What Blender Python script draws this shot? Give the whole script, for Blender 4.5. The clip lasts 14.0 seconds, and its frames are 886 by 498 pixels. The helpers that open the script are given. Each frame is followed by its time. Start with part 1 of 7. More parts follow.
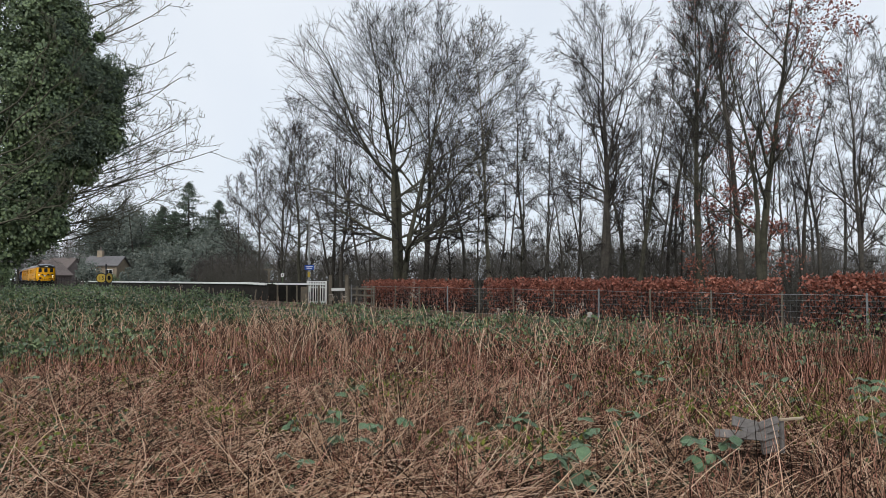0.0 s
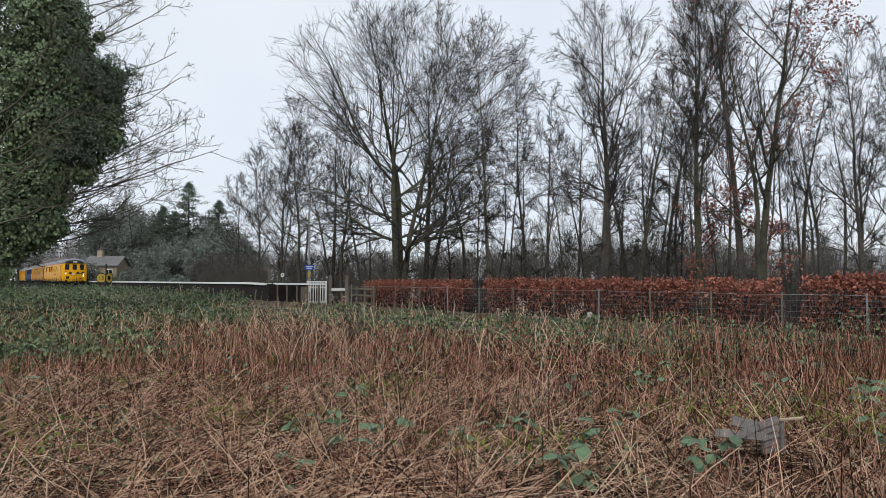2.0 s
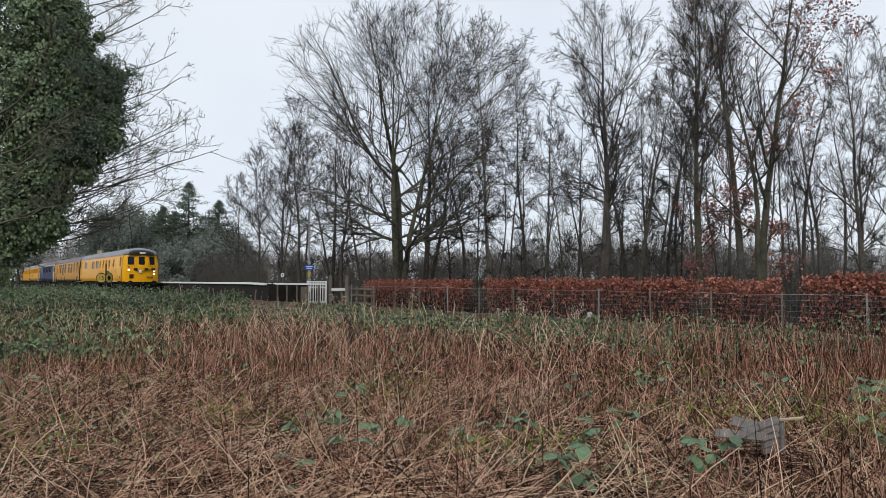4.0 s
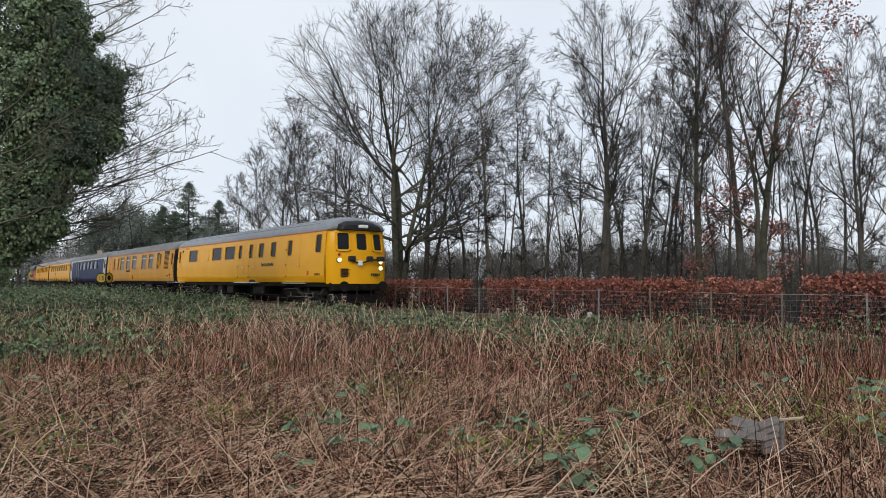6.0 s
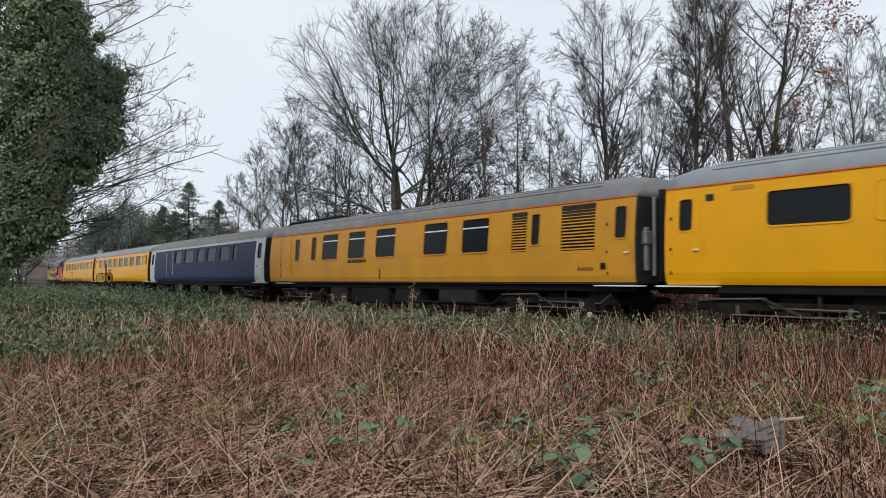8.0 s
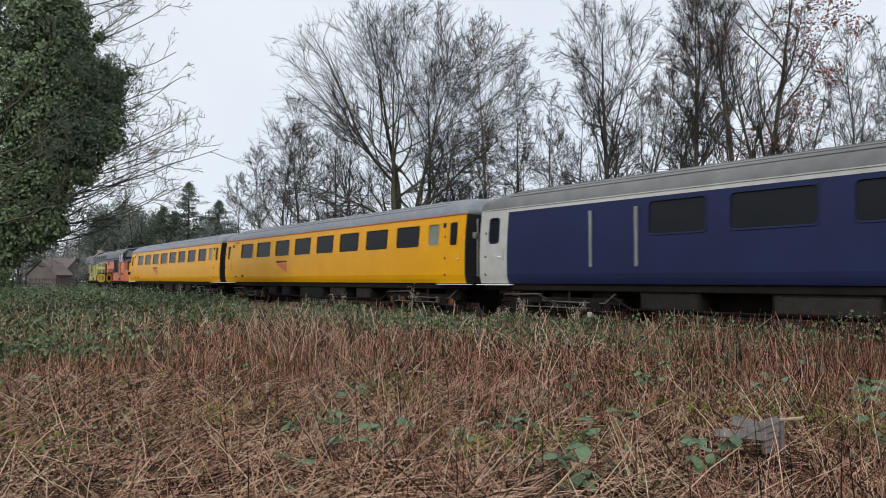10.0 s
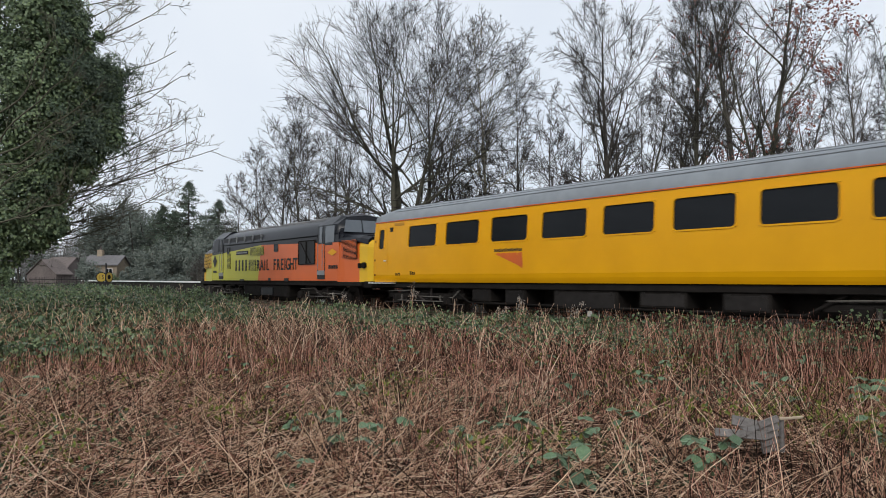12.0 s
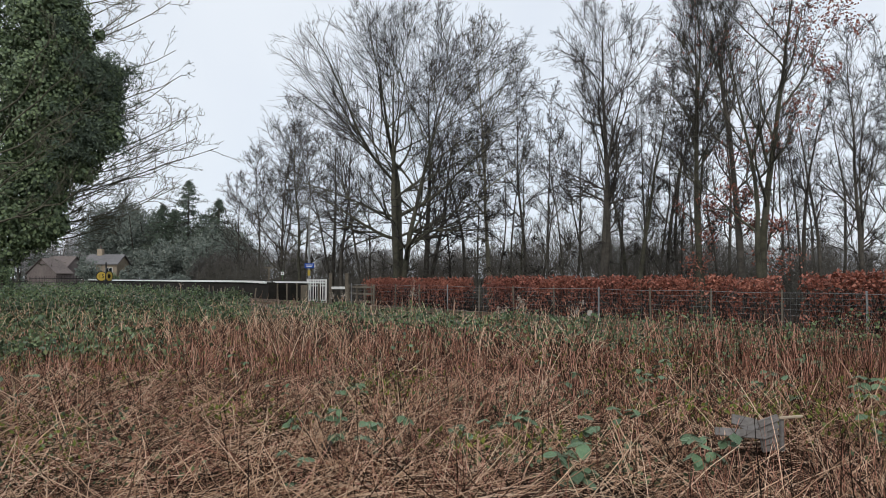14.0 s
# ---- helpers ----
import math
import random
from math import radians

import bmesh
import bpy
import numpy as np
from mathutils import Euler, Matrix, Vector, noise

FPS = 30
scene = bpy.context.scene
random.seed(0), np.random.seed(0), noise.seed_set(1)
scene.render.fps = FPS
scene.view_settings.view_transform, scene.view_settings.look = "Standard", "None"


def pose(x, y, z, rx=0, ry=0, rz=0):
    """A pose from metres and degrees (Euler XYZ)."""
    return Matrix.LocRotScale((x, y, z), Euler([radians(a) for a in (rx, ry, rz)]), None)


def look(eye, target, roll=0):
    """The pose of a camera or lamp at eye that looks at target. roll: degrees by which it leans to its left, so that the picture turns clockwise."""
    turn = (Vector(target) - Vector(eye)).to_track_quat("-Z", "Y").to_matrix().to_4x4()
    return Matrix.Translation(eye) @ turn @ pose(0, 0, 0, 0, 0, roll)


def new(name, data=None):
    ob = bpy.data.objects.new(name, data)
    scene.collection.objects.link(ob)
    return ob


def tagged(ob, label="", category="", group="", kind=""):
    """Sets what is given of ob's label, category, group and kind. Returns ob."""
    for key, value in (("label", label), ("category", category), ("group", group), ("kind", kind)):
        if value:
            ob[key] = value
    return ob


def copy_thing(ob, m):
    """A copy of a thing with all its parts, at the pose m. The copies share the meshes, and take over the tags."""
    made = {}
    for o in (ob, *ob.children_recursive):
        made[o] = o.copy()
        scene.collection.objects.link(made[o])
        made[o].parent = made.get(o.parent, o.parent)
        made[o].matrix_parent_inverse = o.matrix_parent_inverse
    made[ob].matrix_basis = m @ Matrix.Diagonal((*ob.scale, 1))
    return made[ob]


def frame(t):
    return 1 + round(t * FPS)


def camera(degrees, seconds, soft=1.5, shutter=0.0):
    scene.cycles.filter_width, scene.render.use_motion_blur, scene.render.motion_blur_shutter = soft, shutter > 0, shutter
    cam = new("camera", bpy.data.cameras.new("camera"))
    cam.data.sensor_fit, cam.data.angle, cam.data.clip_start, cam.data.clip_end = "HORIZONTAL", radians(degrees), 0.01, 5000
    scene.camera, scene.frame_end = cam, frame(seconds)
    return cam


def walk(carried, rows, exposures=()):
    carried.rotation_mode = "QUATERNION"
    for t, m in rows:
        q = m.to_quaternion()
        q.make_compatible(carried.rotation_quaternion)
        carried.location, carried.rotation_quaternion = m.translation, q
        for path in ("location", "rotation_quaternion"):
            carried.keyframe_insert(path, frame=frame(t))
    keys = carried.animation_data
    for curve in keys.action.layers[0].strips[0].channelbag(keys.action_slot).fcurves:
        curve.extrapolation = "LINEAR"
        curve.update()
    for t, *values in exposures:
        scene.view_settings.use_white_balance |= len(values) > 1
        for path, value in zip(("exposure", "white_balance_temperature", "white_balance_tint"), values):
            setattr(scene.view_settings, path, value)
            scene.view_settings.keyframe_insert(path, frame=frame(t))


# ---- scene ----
TILT = 90 + 2.57
cam = camera(65.45, 14.0, soft=0.45, shutter=0.12)
EYE = (0.0, 0.0, 1.1)
walk(cam, [(0.0, pose(*EYE, TILT)), (8.0, pose(*EYE, TILT)), (10.5, pose(*EYE, TILT - 0.02)), (11.5, pose(*EYE, TILT - 0.06)),
           (12.5, pose(*EYE, TILT - 0.07)), (13.5, pose(*EYE, TILT - 0.14)), (14.0, pose(*EYE, TILT - 0.14))])

# ---- world and light: an overcast winter day ----
world = bpy.data.worlds.new("overcast")
scene.world = world
world.use_nodes = True
wn, wl = world.node_tree.nodes, world.node_tree.links
wn.clear()
sky = wn.new("ShaderNodeTexSky")
sky.sky_type, sky.sun_disc = "NISHITA", False
sky.sun_elevation, sky.sun_rotation = radians(28), radians(200)
sky_dim = wn.new("ShaderNodeVectorMath")
sky_dim.operation = "SCALE"
sky_dim.inputs["Scale"].default_value = 0.10
cloud = wn.new("ShaderNodeTexNoise")
cloud.inputs["Scale"].default_value, cloud.inputs["Detail"].default_value = 2.2, 4
ramp = wn.new("ShaderNodeValToRGB")
ramp.color_ramp.elements[0].color, ramp.color_ramp.elements[1].color = (0.775, 0.845, 0.945, 1), (0.905, 0.955, 1.02, 1)
ramp.color_ramp.elements[0].position, ramp.color_ramp.elements[1].position = 0.3, 0.7
mix = wn.new("ShaderNodeMix")
mix.data_type = "RGBA"
mix.inputs["Factor"].default_value = 0.9
bg = wn.new("ShaderNodeBackground")
bg.inputs["Strength"].default_value = 1.0
out = wn.new("ShaderNodeOutputWorld")
wl.new(sky.outputs["Color"], sky_dim.inputs[0])
wl.new(cloud.outputs["Fac"], ramp.inputs["Fac"])
wl.new(sky_dim.outputs["Vector"], mix.inputs["A"])
wl.new(ramp.outputs["Color"], mix.inputs["B"])
wl.new(mix.outputs["Result"], bg.inputs["Color"])
wl.new(bg.outputs["Background"], out.inputs["Surface"])
sun = new("sun", bpy.data.lights.new("sun", "SUN"))
sun.data.energy, sun.data.angle, sun.data.color = 1.5, radians(18), (1.0, 0.97, 0.93)
sun.matrix_world = look((0, 0, 30), (12, 40, 0))
scene.view_settings.exposure = 0.0


# ---- materials ----
def mat(name, color, rough=0.6, metal=0.0, other=None, scale=8.0, bump=0.0, bump_scale=40.0, island=None, spec=None, per_object=0.0,
        coat=0.0, emit=0.0):
    """A node material: two tones mixed by noise at two scales, optional tones by island, optional fine relief."""
    m = bpy.data.materials.new(name)
    m.use_nodes = True
    n, l = m.node_tree.nodes, m.node_tree.links
    b = n["Principled BSDF"]
    b.inputs["Roughness"].default_value, b.inputs["Metallic"].default_value = rough, metal
    b.inputs["Specular IOR Level"].default_value = spec if spec is not None else (0.08 if rough >= 0.65 else 0.28 if rough < 0.5 else 0.2)
    b.inputs["Coat Weight"].default_value = coat
    b.inputs["Coat Roughness"].default_value = 0.12
    if emit:
        b.inputs["Emission Color"].default_value = (*color, 1)
        b.inputs["Emission Strength"].default_value = emit
    tc = n.new("ShaderNodeTexCoord")
    if other is None:
        other = tuple(c * 0.72 for c in color)
    big, small = n.new("ShaderNodeTexNoise"), n.new("ShaderNodeTexNoise")
    big.inputs["Scale"].default_value, big.inputs["Detail"].default_value = scale * 0.12, 3
    small.inputs["Scale"].default_value, small.inputs["Detail"].default_value = scale, 6
    add = n.new("ShaderNodeMath")
    add.operation = "ADD"
    l.new(tc.outputs["Object"], big.inputs["Vector"])
    l.new(tc.outputs["Object"], small.inputs["Vector"])
    l.new(big.outputs["Fac"], add.inputs[0])
    l.new(small.outputs["Fac"], add.inputs[1])
    half = n.new("ShaderNodeMapRange")
    half.inputs["From Min"].default_value, half.inputs["From Max"].default_value = 0.65, 1.35
    l.new(add.outputs[0], half.inputs["Value"])
    mx = n.new("ShaderNodeMix")
    mx.data_type = "RGBA"
    l.new(half.outputs["Result"], mx.inputs["Factor"])
    mx.inputs["A"].default_value = (*other, 1)
    mx.inputs["B"].default_value = (*color, 1)
    final = mx.outputs["Result"]
    if island:
        geo, rp = n.new("ShaderNodeNewGeometry"), n.new("ShaderNodeValToRGB")
        els = rp.color_ramp.elements
        els[0].color, els[1].color = (*island[0], 1), (*island[-1], 1)
        for i, c in enumerate(island[1:-1]):
            els.new((i + 1) / (len(island) - 1)).color = (*c, 1)
        l.new(geo.outputs["Random Per Island"], rp.inputs["Fac"])
        m2 = n.new("ShaderNodeMix")
        m2.data_type, m2.blend_type = "RGBA", "MULTIPLY"
        m2.inputs["Factor"].default_value = 1.0
        l.new(final, m2.inputs["A"])
        l.new(rp.outputs["Color"], m2.inputs["B"])
        final = m2.outputs["Result"]
    if per_object:
        info, hs = n.new("ShaderNodeObjectInfo"), n.new("ShaderNodeHueSaturation")
        mr = n.new("ShaderNodeMapRange")
        mr.inputs["To Min"].default_value, mr.inputs["To Max"].default_value = 1 - per_object, 1 + per_object
        l.new(info.outputs["Random"], mr.inputs["Value"])
        l.new(mr.outputs["Result"], hs.inputs["Value"])
        l.new(final, hs.inputs["Color"])
        final = hs.outputs["Color"]
    l.new(final, b.inputs["Base Color"])
    if bump:
        nz, bp = n.new("ShaderNodeTexNoise"), n.new("ShaderNodeBump")
        nz.inputs["Scale"].default_value, nz.inputs["Detail"].default_value = bump_scale, 5
        bp.inputs["Strength"].default_value, bp.inputs["Distance"].default_value = bump, 0.02
        l.new(tc.outputs["Object"], nz.inputs["Vector"])
        l.new(nz.outputs["Fac"], bp.inputs["Height"])
        l.new(bp.outputs["Normal"], b.inputs["Normal"])
    return m


M = {
    # soil darkened to near black: painted shade beneath the field growth
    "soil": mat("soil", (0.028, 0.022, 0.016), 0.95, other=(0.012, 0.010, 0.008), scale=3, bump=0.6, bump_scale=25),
    "bark": mat("bark", (0.105, 0.094, 0.08), 0.9, other=(0.04, 0.037, 0.032), scale=6, bump=0.7, bump_scale=18, per_object=0.25),
    "bark_green": mat("bark_green", (0.115, 0.11, 0.08), 0.9, other=(0.04, 0.038, 0.03), scale=5, bump=0.7, bump_scale=18),
    "bark_pale": mat("bark_pale", (0.26, 0.24, 0.19), 0.9, other=(0.12, 0.115, 0.08), scale=4, bump=0.5, bump_scale=18),
    "twig": mat("twig", (0.042, 0.038, 0.036), 0.9, other=(0.022, 0.02, 0.02), scale=2, per_object=0.25),
    "twig_olive": mat("twig_olive", (0.15, 0.142, 0.10), 0.9, other=(0.08, 0.076, 0.058), scale=2),
    "twig_grey": mat("twig_grey", (0.13, 0.122, 0.105), 0.9, other=(0.07, 0.066, 0.056), scale=2),
    "russet": mat("russet_leaf", (0.39, 0.165, 0.115), 0.55, other=(0.26, 0.10, 0.08), scale=3,
                  island=[(0.30, 0.22, 0.2), (0.65, 0.55, 0.5), (0.9, 0.8, 0.75), (1.2, 1.25, 1.2)]),
    "ivy": mat("ivy_leaf", (0.20, 0.255, 0.14), 0.48, other=(0.13, 0.17, 0.10), scale=1.5,
               island=[(0.4, 0.45, 0.45), (0.8, 0.85, 0.8), (1.3, 1.3, 1.1)]),
    "bramble": mat("bramble_leaf", (0.125, 0.17, 0.09), 0.4, other=(0.075, 0.115, 0.065), scale=2,
                   island=[(0.22, 0.25, 0.23), (0.65, 0.7, 0.66), (1.15, 1.15, 1.05), (1.75, 1.55, 1.15)]),
    # the near-black stalk tones paint the shaded gaps of the tangle
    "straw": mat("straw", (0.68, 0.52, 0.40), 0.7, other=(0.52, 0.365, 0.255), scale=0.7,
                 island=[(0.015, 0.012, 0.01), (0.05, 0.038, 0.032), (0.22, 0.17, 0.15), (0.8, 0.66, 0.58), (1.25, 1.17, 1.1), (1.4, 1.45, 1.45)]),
    # litter colour lowered to stand in for shade between the stalks
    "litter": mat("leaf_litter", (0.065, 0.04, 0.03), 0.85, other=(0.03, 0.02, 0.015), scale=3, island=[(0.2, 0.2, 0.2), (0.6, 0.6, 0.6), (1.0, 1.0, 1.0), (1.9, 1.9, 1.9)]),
    # the darkest stems likewise carry shade between stems in their colour
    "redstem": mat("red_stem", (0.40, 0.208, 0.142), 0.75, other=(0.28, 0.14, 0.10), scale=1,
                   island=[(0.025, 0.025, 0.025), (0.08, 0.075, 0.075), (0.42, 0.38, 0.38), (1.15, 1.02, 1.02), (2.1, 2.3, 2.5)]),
    "moss": mat("moss", (0.21, 0.25, 0.06), 0.95, other=(0.11, 0.13, 0.035), scale=8, island=[(0.5, 0.5, 0.5), (1, 1, 1), (1.3, 1.2, 1)]),
    "ballast": mat("ballast", (0.13, 0.12, 0.11), 0.95, other=(0.06, 0.054, 0.05), scale=14, bump=1.0, bump_scale=30),
    "rail": mat("rail_steel", (0.28, 0.22, 0.18), 0.5, 0.7, other=(0.14, 0.09, 0.06), scale=10),
    "sleeper": mat("sleeper", (0.30, 0.28, 0.25), 0.9, other=(0.18, 0.16, 0.14), scale=6, bump=0.3, per_object=0.2),
    "yellow": mat("yellow_paint", (0.78, 0.375, 0.004), 0.34, other=(0.68, 0.32, 0.004), scale=1.2, spec=0.2),
    "yellow_dirty": mat("yellow_paint_dirty", (0.58, 0.275, 0.022), 0.42, other=(0.43, 0.205, 0.026), scale=1.2, spec=0.2),
    "blue_paint": mat("dark_blue_paint", (0.020, 0.028, 0.082), 0.5, other=(0.016, 0.022, 0.06), scale=1.2, spec=0.15),
    "cream_paint": mat("pale_grey_paint", (0.55, 0.55, 0.52), 0.5, other=(0.40, 0.39, 0.36), scale=3),
    "roof_grey": mat("roof_grey", (0.27, 0.295, 0.315), 0.5, other=(0.19, 0.205, 0.22), scale=2.5),
    "roof_dirty": mat("roof_dirty", (0.22, 0.22, 0.215), 0.6, other=(0.14, 0.14, 0.14), scale=3),
    "orange_line": mat("orange_line", (0.75, 0.13, 0.02), 0.5, scale=5),
    "black": mat("black_paint", (0.016, 0.017, 0.019), 0.5, other=(0.028, 0.027, 0.026), scale=4),
    "gloss_black": mat("gloss_black_paint", (0.007, 0.008, 0.011), 0.32, other=(0.013, 0.014, 0.018), scale=2, spec=0.22),
    "under": mat("underframe_grime", (0.022, 0.019, 0.017), 0.85, other=(0.008, 0.007, 0.006), scale=5, bump=0.3),
    "lid": mat("box_lid", (0.032, 0.029, 0.027), 0.7, other=(0.016, 0.014, 0.013), scale=5, per_object=0.4),
    "grime_grey": mat("pale_grime", (0.15, 0.14, 0.125), 0.8, other=(0.07, 0.062, 0.055), scale=6),
    "rust": mat("brown_rust", (0.17, 0.075, 0.025), 0.8, other=(0.09, 0.04, 0.018), scale=12),
    "wheel": mat("wheel_steel", (0.06, 0.05, 0.045), 0.65, 0.3, other=(0.025, 0.02, 0.018), scale=8),
    "glass": mat("dark_window_glass", (0.012, 0.014, 0.016), 0.12, other=(0.02, 0.022, 0.025), scale=1, spec=0.07),
    "glass_pale": mat("frosted_glass", (0.20, 0.235, 0.20), 0.3, other=(0.15, 0.18, 0.155), scale=2),
    # pale base colour paints the sky light seen through the cab glass
    "screen": mat("skylit_cab_glass", (0.09, 0.105, 0.12), 0.06, other=(0.12, 0.135, 0.15), scale=2, spec=0.5),
    "lime": mat("lime_yellow_paint", (0.50, 0.475, 0.045), 0.4, other=(0.42, 0.40, 0.045), scale=1.2, coat=0.15),
    "orange": mat("orange_paint", (0.68, 0.135, 0.024), 0.4, other=(0.57, 0.115, 0.024), scale=1.2, coat=0.15),
    "nose_yellow": mat("nose_yellow_paint", (0.78, 0.47, 0.02), 0.4, other=(0.62, 0.36, 0.02), scale=1.5, coat=0.15),
    "white": mat("white_paint", (0.78, 0.78, 0.76), 0.6, other=(0.60, 0.60, 0.58), scale=4),
    "lamp": mat("lit_headlamp", (1.0, 0.80, 0.42), 0.3, emit=1.6),
    "red": mat("red_paint", (0.50, 0.03, 0.02), 0.5, scale=5),
    "blue_sign": mat("blue_sign", (0.02, 0.10, 0.48), 0.45, scale=5),
    "yellow_sign": mat("yellow_sign", (0.55, 0.38, 0.06), 0.6, other=(0.42, 0.30, 0.06), scale=5),
    "metal": mat("galvanised_steel", (0.34, 0.35, 0.35), 0.5, 0.6, other=(0.24, 0.24, 0.24), scale=6),
    "wood": mat("weathered_wood", (0.20, 0.17, 0.13), 0.9, other=(0.11, 0.095, 0.075), scale=7, bump=0.5),
    "pale_wood": mat("split_pale_wood", (0.45, 0.37, 0.27), 0.85, other=(0.33, 0.26, 0.19), scale=9),
    "old_board": mat("grey_board", (0.27, 0.25, 0.235), 0.9, other=(0.10, 0.09, 0.085), scale=9, bump=0.6),
    "stone": mat("sandstone", (0.36, 0.30, 0.22), 0.9, other=(0.24, 0.19, 0.14), scale=2, bump=0.5, per_object=0.15),
    "slate": mat("slate", (0.17, 0.165, 0.165), 0.8, other=(0.11, 0.105, 0.105), scale=3, per_object=0.2),
    "tile_red": mat("clay_tile", (0.19, 0.16, 0.148), 0.85, other=(0.12, 0.10, 0.094), scale=3, per_object=0.2),
    "concrete": mat("concrete", (0.42, 0.41, 0.37), 0.9, other=(0.28, 0.27, 0.24), scale=3, bump=0.3),
    # brick darkened to paint the shadow on the platform's overgrown face
    "shaded_platform_brick": mat("shaded_platform_brick", (0.04, 0.036, 0.032), 0.9, other=(0.018, 0.017, 0.015), scale=3),
    "tarmac": mat("tarmac", (0.07, 0.07, 0.07), 0.9, scale=6),
    "conifer": mat("conifer_needles", (0.12, 0.155, 0.115), 0.7, other=(0.08, 0.108, 0.085), scale=1, island=[(0.5, 0.5, 0.5), (1, 1, 1), (1.4, 1.35, 1.2)]),
    # distant evergreen, its green paled and greyed to paint in haze
    "hazed_leaf": mat("hazed_evergreen", (0.20, 0.228, 0.20), 0.85, other=(0.14, 0.162, 0.148), scale=0.6, island=[(0.6, 0.62, 0.6), (1, 1, 1), (1.25, 1.18, 1.1)]),
    "bare_scrub": mat("bare_scrub", (0.13, 0.12, 0.11), 0.9, other=(0.07, 0.065, 0.06), scale=0.5, island=[(0.6, 0.6, 0.6), (1, 1, 1), (1.3, 1.25, 1.2)]),
    # distant bare wood, lightened so that its colour holds the haze
    "far_wood": mat("hazed_bare_wood", (0.30, 0.292, 0.29), 0.9, other=(0.21, 0.205, 0.205), scale=0.5, island=[(0.6, 0.6, 0.6), (1, 1, 1), (1.3, 1.25, 1.2)]),
}

# ---- mesh helpers ----
def mesh_of(name, v, f, material=None, smooth=False):
    """A mesh from vertex and face arrays (all faces with as many corners), or from lists."""
    me = bpy.data.meshes.new(name)
    if isinstance(f, np.ndarray):
        v = np.asarray(v, np.float32)
        k = f.shape[1]
        me.vertices.add(len(v))
        me.vertices.foreach_set("co", v.ravel())
        me.loops.add(f.size)
        me.loops.foreach_set("vertex_index", f.ravel().astype(np.int32))
        me.polygons.add(len(f))
        me.polygons.foreach_set("loop_start", np.arange(0, f.size, k, dtype=np.int32))
        me.update(calc_edges=True)
    else:
        me.from_pydata([tuple(p) for p in v], [], f)
    if material:
        me.materials.append(material)
    if smooth:
        me.polygons.foreach_set("use_smooth", [True] * len(me.polygons))
    return me


def part(name, me, parent, label="", m=None):
    ob = new(name, me)
    ob.parent = parent
    if m is not None:
        ob.matrix_basis = m
    if label:
        ob["label"] = label
    return ob


def thing(name, me=None, m=None, **tags):
    ob = new(name, me)
    if m is not None:
        ob.matrix_basis = m
    return tagged(ob, **tags)


class Shape:
    """Collects boxes, tubes and sheets into one mesh."""
    def __init__(self):
        self.v, self.f = [], []

    def add(self, v, f):
        o = len(self.v)
        self.v += [tuple(p) for p in v]
        self.f += [tuple(i + o for i in g) for g in f]
        return self

    def box(self, x0, x1, y0, y1, z0, z1, c=0.0):
        """A box; c chamfers its upright and lengthwise edges."""
        if not c:
            v = [(x, y, z) for x in (x0, x1) for y in (y0, y1) for z in (z0, z1)]
            return self.add(v, [(0, 1, 3, 2), (4, 6, 7, 5), (0, 4, 5, 1), (2, 3, 7, 6), (0, 2, 6, 4), (1, 5, 7, 3)])
        ring = [(y0 + c, z0), (y1 - c, z0), (y1, z0 + c), (y1, z1 - c), (y1 - c, z1), (y0 + c, z1), (y0, z1 - c), (y0, z0 + c)]
        cy, cz = (y0 + y1) / 2, (z0 + z1) / 2
        sy, sz = max(0.01, 1 - 2 * c / (y1 - y0)), max(0.01, 1 - 2 * c / (z1 - z0))
        small = [(cy + (y - cy) * sy, cz + (z - cz) * sz) for y, z in ring]
        return self.loft([(x0, small), (x0 + c, ring), (x1 - c, ring), (x1, small)])

    def loft(self, rings, caps=True):
        """Rings of (x, [(y, z), ...]) joined lengthwise."""
        k = len(rings[0][1])
        v = [(x, y, z) for x, r in rings for y, z in r]
        f = []
        for i in range(len(rings) - 1):
            for j in range(k):
                a, b = i * k + j, i * k + (j + 1) % k
                f.append((a, b, b + k, a + k))
        if caps:
            f.append(tuple(reversed(range(k))))
            f.append(tuple(range((len(rings) - 1) * k, len(rings) * k)))
        return self.add(v, f)

    def tube(self, a, b, r, r2=None, sides=8, caps=True):
        a, b = Vector(a), Vector(b)
        r2 = r if r2 is None else r2
        w = (b - a).normalized()
        u = w.cross(Vector((0, 0, 1)) if abs(w.z) < 0.9 else Vector((1, 0, 0))).normalized()
        t = w.cross(u)
        v, f = [], []
        for p, rr in ((a, r), (b, r2)):
            for i in range(sides):
                an = 2 * math.pi * i / sides
                v.append(p + u * (rr * math.cos(an)) + t * (rr * math.sin(an)))
        for i in range(sides):
            j = (i + 1) % sides
            f.append((i, j, j + sides, i + sides))
        if caps:
            f += [tuple(reversed(range(sides))), tuple(range(sides, 2 * sides))]
        return self.add(v, f)

    def mesh(self, name, material, smooth=False):
        me = mesh_of(name, self.v, self.f, material)
        if smooth:
            me.polygons.foreach_set("use_smooth", [True] * len(me.polygons))
        return me


# ---- the track: nearly straight, bending gently away behind ----
THETA = 0.68226
HALF = 1.38
NEAR_SIDE = 12.84
N2 = np.array([math.cos(THETA), math.sin(THETA)])
D2 = np.array([math.sin(THETA), -math.cos(THETA)])


def along(s, off=0.0):
    """The ground point s metres along the line, off metres beyond its centre line."""
    r = max(0.0, 20.5 - s)
    slope = r * 0.00055
    p = N2 * (NEAR_SIDE + HALF + r * slope / 2) + D2 * s
    t = D2 - N2 * slope
    t = t / np.hypot(*t)
    return p + np.array([-t[1], t[0]]) * off, t


